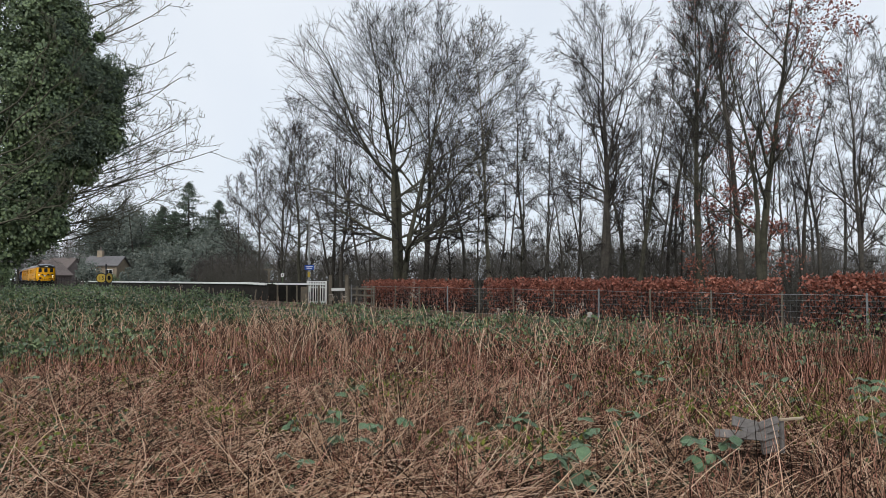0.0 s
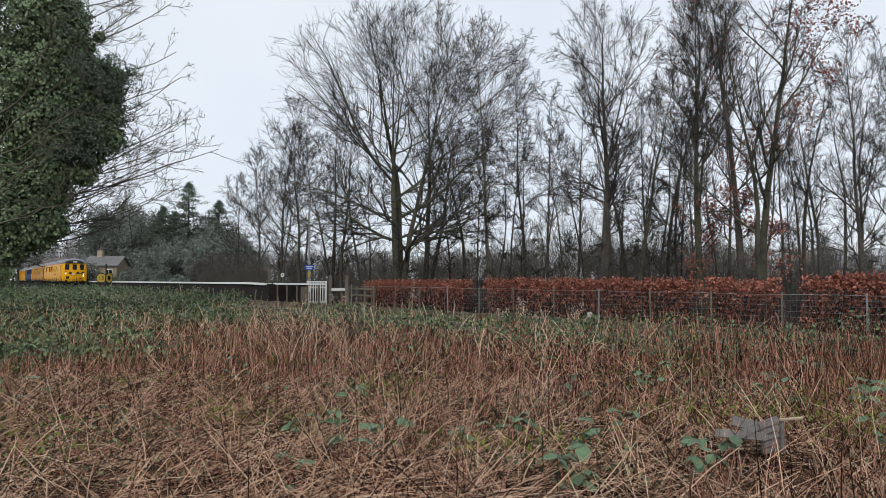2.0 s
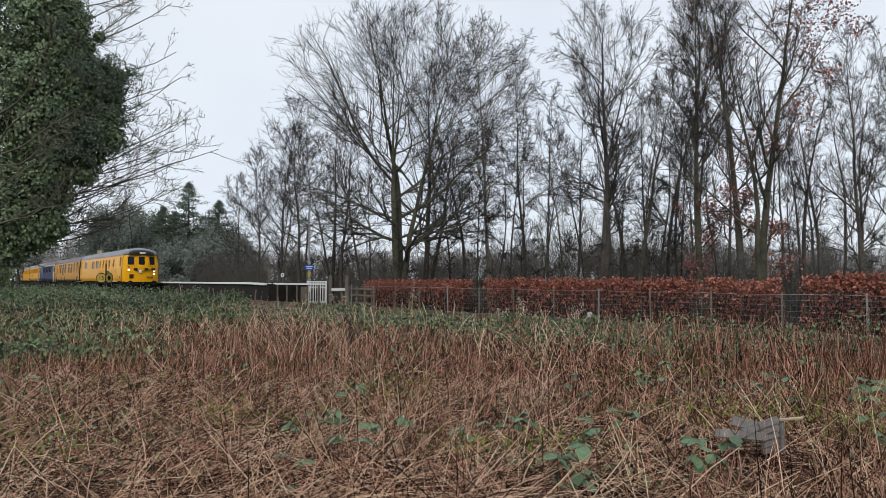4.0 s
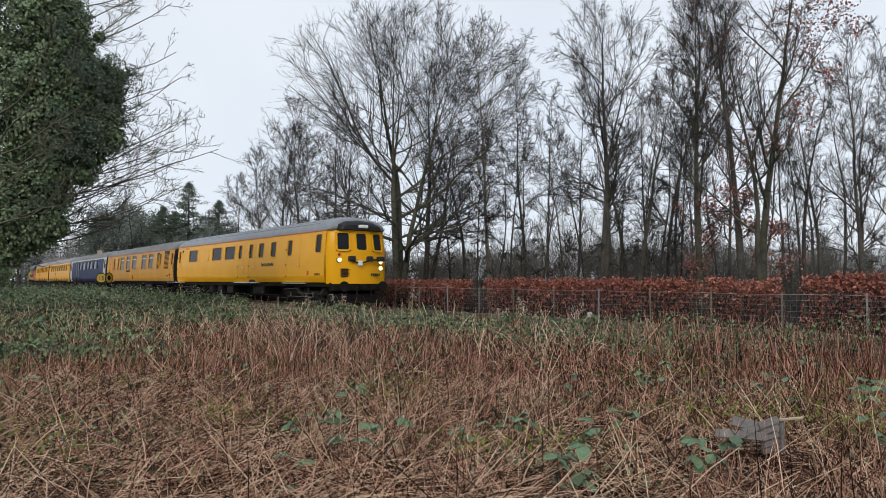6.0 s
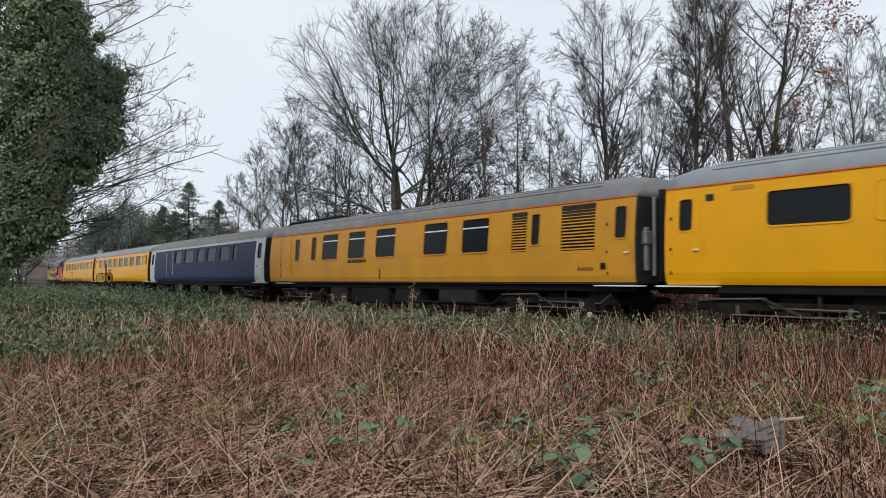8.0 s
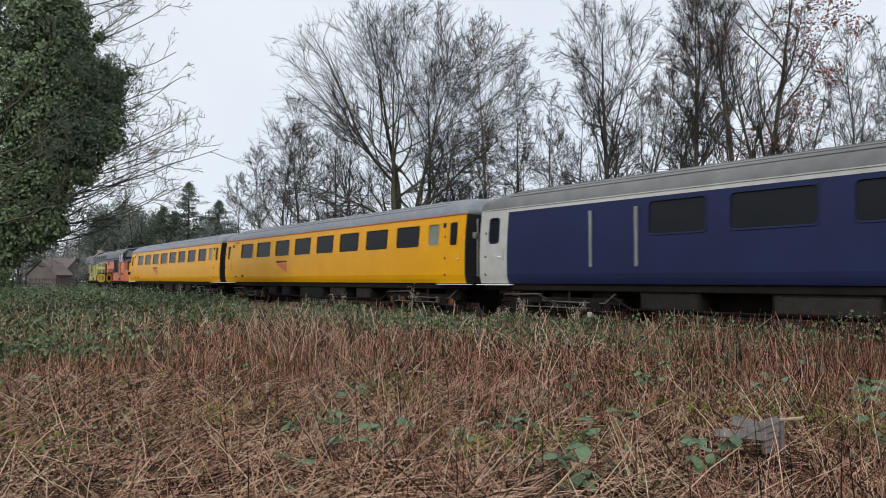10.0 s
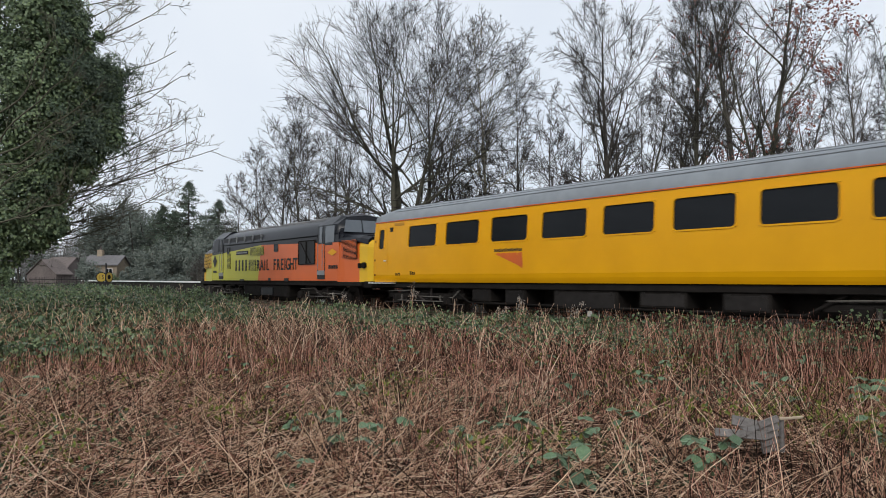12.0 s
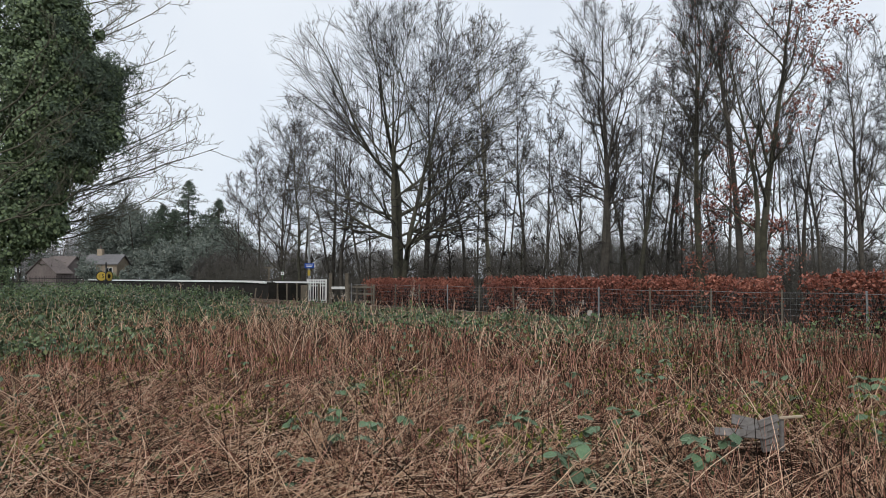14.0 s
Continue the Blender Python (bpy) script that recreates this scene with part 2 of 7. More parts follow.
def on_line(s, off=0.0, z=0.0):
    p, t = along(s, off)
    return pose(p[0], p[1], z, 0, 0, math.degrees(math.atan2(t[1], t[0])))


def strip(name, s0, s1, step, profile, material):
    """A profile of (off, z) points swept along the line."""
    ss = np.arange(s0, s1 + 0.01, step)
    v, f, k = [], [], len(profile)
    for s in ss:
        for o, z in profile:
            p, _ = along(s, o)
            v.append((p[0], p[1], z))
    for i in range(len(ss) - 1):
        for j in range(k - 1):
            a = i * k + j
            f.append((a, a + 1, a + k + 1, a + k))
    return mesh_of(name, v, f, material)


def rounded_bump(x, y):
    return 0.12 * noise.noise((x * 0.35, y * 0.35, 0)) + 0.05 * noise.noise((x * 1.3, y * 1.3, 4))


def field_z(x, y):
    nd = x * N2[0] + y * N2[1]
    return -0.45 + rounded_bump(x, y) + 0.16 * min(1.0, max(0.0, (nd - 7.5) / 4)) - 0.12 * min(1.0, max(0.0, (nd - 12.0) / 2))


# ---- ground, track bed, rails ----
def build_ground():
    c = np.concatenate([-np.geomspace(2500, 42, 16), np.arange(-40, 41, 0.8), np.geomspace(42, 2500, 16)])
    d = np.concatenate([-np.geomspace(2500, 7, 14), np.arange(-6, 45, 0.8), np.geomspace(46, 3500, 20)])
    v = []
    for y in d:
        for x in c:
            near = abs(x) < 45 and -10 < y < 60
            v.append((x, y, field_z(x, y) if near else -0.5))
    k = len(c)
    f = np.array([(i * k + j, i * k + j + 1, (i + 1) * k + j + 1, (i + 1) * k + j) for i in range(len(d) - 1) for j in range(k - 1)])
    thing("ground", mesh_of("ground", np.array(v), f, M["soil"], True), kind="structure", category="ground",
          label="brown field soil, darkened for shade under dead winter growth")


def build_track():
    thing("track_bed", strip("track_bed", -230, 60, 3, [(-2.9, -0.7), (-1.9, -0.24), (-1.6, -0.19), (1.6, -0.19), (1.9, -0.24), (2.9, -0.7)], M["ballast"]),
          kind="structure", category="track bed", label="grey stone ballast bed of a railway line")
    for side in (-0.7525, 0.7525):
        prof = [(-0.07, -0.16), (-0.07, -0.14), (-0.012, -0.12), (-0.012, -0.04), (-0.036, -0.03), (-0.036, 0.0), (0.036, 0.0), (0.036, -0.03), (0.012, -0.04), (0.012, -0.12), (0.07, -0.14), (0.07, -0.16)]
        thing("rail", strip("rail", -230, 60, 3, [(side + o, z) for o, z in prof], M["rail"]), category="rail", group="running rails",
              label="rusty steel running rail on concrete sleepers")
    me = Shape().box(-0.13, 0.13, -1.28, 1.28, -0.24, -0.155, 0.02).mesh("sleeper", M["sleeper"])
    first = None
    for i in range(150):
        m = on_line(-60 + i * 0.65)
        if first is None:
            first = thing("sleeper", me, m, category="sleeper", group="track sleepers", label="worn concrete sleeper bedded in grey ballast")
        else:
            copy_thing(first, m)


# ---- bare trees ----
def tubes(P, R, sides):
    """Tubes round polylines P (b, n, 3) with radii R (b, n)."""
    b, n, _ = P.shape
    T = np.gradient(P, axis=1)
    T /= np.linalg.norm(T, axis=2, keepdims=True) + 1e-9
    ref = np.where(np.abs(T[:, :1, 2:3]) > 0.85, np.array([1.0, 0, 0]), np.array([0, 0, 1.0]))
    U = np.cross(T, np.broadcast_to(ref, T.shape))
    U /= np.linalg.norm(U, axis=2, keepdims=True) + 1e-9
    W = np.cross(T, U)
    an = 2 * np.pi * np.arange(sides) / sides
    V = P[:, :, None] + R[:, :, None, None] * (U[:, :, None] * np.cos(an)[:, None] + W[:, :, None] * np.sin(an)[:, None])
    idx = np.arange(b * n * sides).reshape(b, n, sides)
    a, c = idx[:, :-1], idx[:, 1:]
    F = np.stack([a, np.roll(a, -1, 2), np.roll(c, -1, 2), c], -1).reshape(-1, 4)
    return V.reshape(-1, 3), F


def unit(v):
    return v / (np.linalg.norm(v, axis=-1, keepdims=True) + 1e-9)


def curve(rng, start, way, length, n, wobble, lift):
    """Polylines from start along way, bending by lift and chance."""
    b = len(start)
    P = np.zeros((b, n, 3))
    P[:, 0] = start
    d = unit(way)
    for i in range(1, n):
        d = unit(d + rng.normal(0, wobble, (b, 3)) + np.array([0, 0, 1.0]) * np.asarray(lift).reshape(-1, 1) / n)
        P[:, i] = P[:, i - 1] + d * (length / (n - 1))[:, None]
    return P


def offshoots(rng, P, R, counts, lo, hi, spread, ratio, n, wobble, lift, rmin, taper=0.25, shape=0.6):
    """Children of the branches P: spread is the mean angle from the parent, ratio the length to the parent's length."""
    b, m, _ = P.shape
    who = np.repeat(np.arange(b), counts)
    k = len(who)
    u = lo + (hi - lo) * rng.random(k)
    pos = u * (m - 1)
    i = np.minimum(pos.astype(int), m - 2)
    fr = (pos - i)[:, None]
    start = P[who, i] * (1 - fr) + P[who, i + 1] * fr
    tan = unit(P[who, i + 1] - P[who, i])
    side = unit(np.cross(tan, rng.normal(size=(k, 3))))
    ang = np.clip(rng.normal(spread, 0.18, k), 0.2, 1.5)[:, None]
    way = tan * np.cos(ang) + side * np.sin(ang)
    plen = np.linalg.norm(np.diff(P, axis=1), axis=2).sum(1)[who]
    length = plen * ratio * (1 - shape * (u - lo) / (hi - lo + 1e-6)) * rng.uniform(0.7, 1.25, k)
    r0 = np.maximum(rmin, (R[who, i] * (1 - fr[:, 0]) + R[who, i + 1] * fr[:, 0]) * 0.62)
    r0 = np.minimum(r0, np.maximum(rmin, length * 0.02))
    C = curve(rng, start, way, length, n, wobble, lift)
    RR = r0[:, None] * np.linspace(1, taper, n)[None]
    return C, np.maximum(RR, rmin * 0.5)


def along_paths(P, who, u):
    """Points at the share u of the paths P[who]."""
    m = P.shape[1] - 1
    pos = np.clip(u, 0, 1) * m
    i = np.minimum(pos.astype(int), m - 1)
    fr = (pos - i)[:, None]
    return P[who, i] * (1 - fr) + P[who, i + 1] * fr


def bare_tree(name, seed, x, y, height, radius, wide, low=0.2, limbs=14, stems=((0.0, 0.0, 0.93),), spread=(1.1, 0.45), lift=0.7, dense=1.0, droop=0.0, bark="bark", twig="twig", label="", z=-0.55):
    """A leafless tree grown from its stems into an egg-shaped crown: stems, limbs and branches in one part, its twigs in another.
    wide: the crown's half width; low: where the crown begins, as a share of the height; stems: lean across, lean in depth and share of the
    height of each; spread: the limbs' angle from the upright at the foot and at the top of the crown."""
    rng = np.random.default_rng(seed)
    fine = max(0.85, y / 37)
    k = len(stems)
    S = np.concatenate([curve(rng, np.zeros((1, 3)), np.array([[lx, ly, 1.0]]), np.array([height * share]), 18, 0.045, 0.35) for lx, ly, share in stems])
    SR = radius * np.array([1.0] + [0.72] * (k - 1))[:, None] * (np.linspace(1, 0.04, 18) ** 1.2)[None]
    SR[:, 0] *= 1.3
    # limbs: from the stem out to the crown's envelope
    who = np.arange(limbs) % k
    share = (np.arange(limbs) + rng.random(limbs)) / limbs
    u = np.clip(low * 0.85 + (0.97 - low * 0.85) * share ** 0.85, 0.05, 0.97)
    start = along_paths(S, who, u)
    az = np.arange(limbs) * 2.4 + rng.normal(0, 0.4, limbs)
    ang = np.clip(spread[0] + (spread[1] - spread[0]) * share + rng.normal(0, 0.13, limbs), 0.2, 1.5)
    way = np.stack([np.sin(ang) * np.cos(az), np.sin(ang) * np.sin(az), np.cos(ang)], 1)
    if k > 1:
        way = unit(way + np.array([[lx, ly, 0.0] for lx, ly, _ in stems])[who] * 0.9)
    axes = np.array([wide, wide, height * (1 - low) / 2])
    p, q = (start - np.array([0, 0, height * (1 + low) / 2])) / axes, way / axes
    A, B, C = (q * q).sum(1), (p * q).sum(1), (p * p).sum(1) - 1
    length = np.clip((-B + np.sqrt(np.maximum(B * B - A * C, 0))) / A, 0.09 * height, wide * 1.5) * rng.uniform(0.8, 1.08, limbs)
    L = curve(rng, start, way, length, 14, 0.085, lift)
    sr = along_paths(SR[:, :, None], who, u)[:, 0]
    lr = np.minimum(sr * 0.62, 0.016 * length + 0.012)
    LR = np.maximum(lr[:, None] * np.linspace(1, 0.1, 14)[None] ** 0.9, 0.010 * fine)
    B2, R2 = offshoots(rng, L, LR, 11, 0.1, 1.0, 0.68, 0.56, 8, 0.075, 0.28, 0.0105 * fine, 0.35)
    B3, R3 = offshoots(rng, B2, R2, max(3, round(6 * dense)), 0.1, 1.0, 0.58, 0.62, 6, 0.075, 0.12 - droop, 0.0082 * fine, 0.5)
    B4, R4 = offshoots(rng, B3, R3, 2, 0.15, 0.9, 0.5, 0.62, 3, 0.08, 0.05 - droop, 0.0066 * fine, 0.6, shape=0.3)
    root = thing(name, None, pose(x, y, z), category="tree", label=label)
    V, F = stack([tubes(S, SR, 10), tubes(L, LR, 6), tubes(B2, R2, 4)])
    part("trunk", mesh_of("trunk", V, F, M[bark], True), root)
    V, F = stack([tubes(B3, R3, 3), tubes(B4, R4, 3)])
    part("crown", mesh_of("crown", V, F, M[twig]), root, "crown of fine bare twigs")
    return root, B4[:, -1]


def stack(bits):
    V, F, o = [], [], 0
    for v, f in bits:
        V.append(v)
        F.append(f + o)
        o += len(v)
    return np.concatenate(V), np.concatenate(F)


def across(col, depth):
    return (col - 784) / 1220 * depth


def high(row, depth):
    return 1.1 + (495.7 - row) / 1220 * depth


def leaves(rng, P, size, aspect=0.6, up=0.0, fold=0.25, face=None):
    """Folded leaves, two triangles a half, at the points P; face: the way that hanging leaves look out."""
    k = len(P)
    if face is None:
        a = unit(rng.normal(size=(k, 3)) + np.array([0, 0, up]))
        nrm = unit(np.cross(a, rng.normal(size=(k, 3))))
    else:
        nrm = unit(face + rng.normal(0, 0.45, (k, 3)) + np.array([0, 0, 0.35]))
        a = unit(np.cross(np.cross(nrm, np.array([0, 0, -1.0]) + rng.normal(0, 0.5, (k, 3))), nrm))
    b = np.cross(nrm, a)
    s = (size * rng.uniform(0.6, 1.3, k))[:, None]
    w = s * aspect * 0.5
    V = np.stack([P, P + a * s * 0.45 + b * w + nrm * w * fold, P + a * s, P + a * s * 0.45 - b * w + nrm * w * fold], 1)
    i = (np.arange(k) * 4)[:, None]
    F = np.concatenate([i + np.array([0, 1, 2]), i + np.array([0, 2, 3])])
    return V.reshape(-1, 3), F


def build_trees():
    rowan = "bare broadleaved tree with grey twigs behind the hedge"
    # the broad many-stemmed tree
    bare_tree("beech_tree", 11, across(706, 36), 36, high(2, 36) + 0.55, 0.27, 7.3, low=0.14, limbs=40, stems=((0.02, 0, 0.9), (-0.16, 0.1, 0.82), (0.2, -0.05, 0.82), (-0.04, -0.12, 0.88)), spread=(1.35, 0.6),
              lift=0.35, bark="bark_green", label="broad bare many-stemmed tree with a rounded twiggy crown")
    bare_tree("beech_tree", 12, across(752, 39), 39, high(25, 39) + 0.55, 0.20, 4.8, low=0.16, limbs=22, stems=((0.02, 0, 0.9), (0.15, 0.1, 0.8)), spread=(1.2, 0.5), label="bare tree with dark upright stem and twiggy crown")
    spec = [
        # bearing, depth, top, half width of the crown, stem radius, seed, bark, tips, start of the crown
        (494, 46, 200, 82, 0.12, 21, "bark", 560, 0.10), (534, 44, 160, 78, 0.12, 22, "bark_green", 540, 0.12), (458, 55, 258, 72, 0.12, 23, "bark", 460, 0.06),
        (586, 42, 150, 75, 0.13, 24, "bark", 520, 0.12), (606, 40, 175, 62, 0.13, 25, "bark", 440, 0.14), (424, 60, 305, 52, 0.12, 26, "bark", 360, 0.05),
        (868, 40, 15, 92, 0.15, 28, "bark_pale", 1050, 0.2), (930, 43, 70, 60, 0.12, 29, "bark", 480, 0.1), (820, 46, 60, 70, 0.13, 27, "bark", 560, 0.2),
        (1066, 29, -45, 125, 0.20, 30, "bark", 1250, 0.26), (1110, 38, 40, 50, 0.12, 31, "bark_green", 260, 0.2), (1128, 33, 70, 45, 0.13, 32, "bark_green", 260, 0.2),
        (1178, 36, -40, 75, 0.12, 33, "bark", 470, 0.2), (1234, 28, -90, 90, 0.16, 34, "bark_green", 500, 0.22), (1247, 31, -60, 70, 0.15, 35, "bark_green", 520, 0.25),
        (1318, 26, -130, 100, 0.17, 36, "bark", 520, 0.24), (1346, 24.5, -150, 165, 0.17, 37, "bark_green", 520, 0.24), (1418, 30, 80, 50, 0.12, 38, "bark", 340, 0.22),
        (1453, 32, 100, 48, 0.12, 39, "bark", 340, 0.22), (1525, 30, 20, 75, 0.13, 40, "bark", 700, 0.15), (1200, 45, 90, 50, 0.12, 41, "bark", 200, 0.12),
        (1020, 48, 120, 55, 0.12, 42, "bark", 320, 0.1), (1290, 42, 70, 50, 0.12, 43, "bark", 200, 0.12), (1490, 42, 110, 60, 0.12, 44, "bark", 320, 0.1),
        (1385, 46, 150, 55, 0.12, 45, "bark", 300, 0.1), (970, 50, 130, 55, 0.12, 46, "bark", 320, 0.08), (640, 52, 170, 60, 0.12, 47, "bark", 340, 0.1),
        (1575, 38, 70, 70, 0.13, 48, "bark", 400, 0.12), (1150, 50, 110, 50, 0.12, 49, "bark", 300, 0.1), (1085, 52, 130, 50, 0.12, 50, "bark", 300, 0.08),
        (1640, 30, 0, 80, 0.15, 51, "bark", 400, 0.15), (540, 54, 215, 60, 0.12, 53, "bark", 320, 0.1), (1440, 52, 170, 60, 0.12, 54, "bark", 300, 0.08),
        (1340, 55, 150, 60, 0.12, 55, "bark", 200, 0.08), (905, 58, 170, 60, 0.12, 56, "bark", 300, 0.06), (500, 62, 265, 60, 0.12, 57, "bark", 300, 0.06), (1230, 60, 180, 60, 0.12, 58, "bark", 180, 0.05),
        (1530, 56, 150, 65, 0.12, 59, "bark", 300, 0.05),
        (885, 37, 250, 48, 0.07, 61, "bark", 300, 0.06), (925, 36, 225, 45, 0.07, 62, "bark_green", 300, 0.06), (960, 39, 190, 48, 0.08, 63, "bark", 300, 0.06), (1000, 36, 215, 48, 0.07, 64, "bark", 300, 0.06),
        (1040, 40, 170, 48, 0.08, 65, "bark", 300, 0.06), (1098, 35, 200, 45, 0.08, 66, "bark", 300, 0.08), (1142, 40, 120, 48, 0.09, 67, "bark_green", 300, 0.08), (1163, 34, 160, 46, 0.08, 68, "bark", 300, 0.08),
        (1205, 38, 150, 46, 0.08, 69, "bark", 300, 0.08), (1270, 37, 170, 46, 0.08, 70, "bark", 300, 0.08), (1400, 40, 230, 45, 0.07, 71, "bark", 280, 0.06), (800, 40, 240, 48, 0.08, 72, "bark", 300, 0.06),
        (655, 42, 260, 48, 0.07, 73, "bark", 280, 0.06), (845, 41, 210, 46, 0.07, 74, "bark", 280, 0.06),
    ]
    made = {}
    for col, dep, top, half, rad, seed, bark, tips, low in spec:
        forked = seed in (30, 36, 37, 40, 24, 38)
        made[seed] = bare_tree("bare_tree", seed, across(col, dep), dep, high(top, dep) + 0.55, rad, half / 1220 * dep, low=low, limbs=int(np.clip(tips / 22, 13, 34)), bark=bark, label=rowan,
                               stems=((0.0, 0.0, 0.94), (0.035, -0.04, 0.78)) if forked else ((0.02 * math.sin(seed * 5.0), 0.0, 0.95),),
                               dense=0.5 if dep > 41 else 0.85, droop=0.5 if seed in (28, 22, 21) else 0.0, spread=(1.15, 0.5) if col < 1100 else (0.95, 0.4), lift=0.4 if col < 1100 else 0.7)
    # dead leaves that cling to the two nearest oaks and the ivy-stemmed tree beside them
    rng = np.random.default_rng(77)
    for seed, dep, col, spots in ((36, 26, 1318, ((1300, 335, 28, 330), (1320, 262, 22, 190), (1312, 408, 22, 230), (1360, 330, 14, 80), (1285, 120, 40, 120), (1375, 465, 22, 130))),
                                 (37, 24.5, 1346, ((1450, 20, 34, 360), (1480, 70, 22, 160), (1430, 180, 16, 70), (1350, 420, 16, 90), (1365, 245, 22, 90), (1470, 140, 14, 60), (1385, 60, 40, 120))),
                                 (34, 28, 1234, ((1232, 420, 14, 120), (1236, 470, 16, 150), (1228, 375, 12, 60), (1195, 60, 40, 60)))):
        T = made[seed][1]
        P = []
        for sx, sy, sr, k in spots:
            c = np.array([across(sx - col + 784, dep), high(sy, dep) + 0.55])
            reach = sr * 1.7 / 1220 * dep
            near = T[np.hypot(T[:, 0] - c[0], T[:, 2] - c[1]) < reach]
            if len(near) < 4:
                near = np.stack([rng.normal(c[0], reach * 0.5, 40), rng.normal(0, 0.35, 40), rng.normal(c[1], reach * 0.4, 40)], 1)
            P.append(near[rng.integers(0, len(near), 2 * k)] + rng.normal(0, 0.17, (2 * k, 3)))
        P = np.concatenate(P)
        V, F = leaves(rng, P, 0.11, 0.6)
        part("dead_leaves", mesh_of("dead_leaves", V, F, M["russet"]), made[seed][0], "clinging russet dead leaves")


def hedge(col0, col1, off, top, seed):
    """A clipped beech hedge that keeps its dead leaves, between two bearings on a line beyond the track."""
    def s_at(col):
        lo, hi = -80.0, 40.0
        for _ in range(50):
            mid = (lo + hi) / 2
            p, _ = along(mid, off)
            lo, hi = (mid, hi) if 784 + 1220 * p[0] / p[1] < col else (lo, mid)
        return lo
    a, b = s_at(col0), s_at(col1)
    rng = np.random.default_rng(seed)
    k = int((b - a) * 2300)
    s, o, z = rng.uniform(a, b, k), rng.uniform(-0.45, 0.45, k), rng.random(k) ** 0.75
    z = -0.3 + (top + 0.3) * z
    edge = 0.08 * np.sin(s * 3.1 + seed) + 0.06 * np.sin(s * 7.7)
    keep = z < top - 0.25 * (np.abs(o) / 0.45) ** 3 + edge
    thin = rng.random(k) < np.where(z < top - 0.5 + 0.1 * np.sin(s * 2.3), 0.4, 1.0)
    P = np.array([(*along(si, off + oi)[0], zi) for si, oi, zi in zip(s[keep & thin], o[keep & thin], z[keep & thin])])
    root = thing("hedge", None, category="hedge", group="clipped beech hedges", label="clipped beech hedge holding russet dead leaves")
    V, F = leaves(rng, P, 0.092, 0.7)
    part("foliage", mesh_of("foliage", V, F, M["russet"]), root)
    k2 = int((b - a) * 60)
    st = np.array([(*along(si, off + oi)[0], -0.5) for si, oi in zip(rng.uniform(a, b, k2), rng.uniform(-0.35, 0.35, k2))])
    C = curve(rng, st, np.tile([0, 0, 1.0], (k2, 1)) + rng.normal(0, 0.25, (k2, 3)), rng.uniform(1.0, top + 0.45, k2), 6, 0.12, 0.2)
    V, F = tubes(C, np.tile(np.linspace(0.014, 0.004, 6), (k2, 1)), 3)
    part("branch_work", mesh_of("branch_work", V, F, M["twig"]), root, "dense grey hedge stems")


def build_hedges():
    hedge(652, 828, 4.3, 1.12, 1)
    hedge(868, 1229, 4.3, 1.17, 2)
    hedge(1253, 1376, 4.3, 1.17, 3)
    hedge(1424, 1760, 4.3, 1.27, 4)


# ---- the overgrown field ----
def scatter(rng, n, y0, y1, power=1.0, wide=0.72, edge=12.45, left=None):
    y = y0 + (y1 - y0) * rng.random(n) ** power
    x = rng.uniform(-wide, wide if left is None else left, n) * y
    ok = x * N2[0] + y * N2[1] - np.maximum(0, y - 20) ** 2 * 0.0004 < edge
    ok &= (np.hypot(x - 2.5, y - 5.45) > 0.33) | (rng.random(n) < 0.15)
    return x[ok], y[ok]


def ground_under(x, y):
    return np.array([field_z(a, b) for a, b in zip(x, y)])


def stalks(rng, n, y0, y1, hmin, hmax, rad, lean, power=1.0, patch=None, edge=12.45, bend=-0.25, left=None, wobble=0.14, lie=0.0, comb=(0.0, 0.0)):
    """Bent stalks strewn over the field between two depths; lie lifts the foot of fallen ones off the ground."""
    x, y = scatter(rng, n, y0, y1, power, edge=edge, left=left)
    if patch is not None:
        ok = patch(x, y, rng)
        x, y = x[ok], y[ok]
    k = len(x)
    start = np.stack([x, y, ground_under(x, y) - 0.02 + lie * rng.random(k)], 1)
    way = np.tile([0, 0, 1.0], (k, 1)) + rng.normal(0, 1, (k, 3)) * np.array([lean, lean, 0.1]) + np.array([*comb, 0.0])
    C = curve(rng, start, way, rng.uniform(hmin, hmax, k), 4, wobble, bend)
    R = rad * rng.uniform(0.5, 1.5, k)[:, None] * np.array([1, 0.9, 0.75, 0.4])[None]
    return tubes(C, R, 3)


def patch_noise(scale, seed, lo, upright=False):
    def f(x, y, rng):
        v = np.array([noise.noise((a * scale, b * scale, seed)) for a, b in zip(x, y)])
        fallen = (x / y < -0.06 + rng.normal(0, 0.08, len(x))) & (y < 9.0 + rng.normal(0, 0.6, len(x))) & (rng.random(len(x)) < 0.85)
        return (v + rng.normal(0, 0.10, len(x)) > lo) & ~(fallen & upright)
    return f


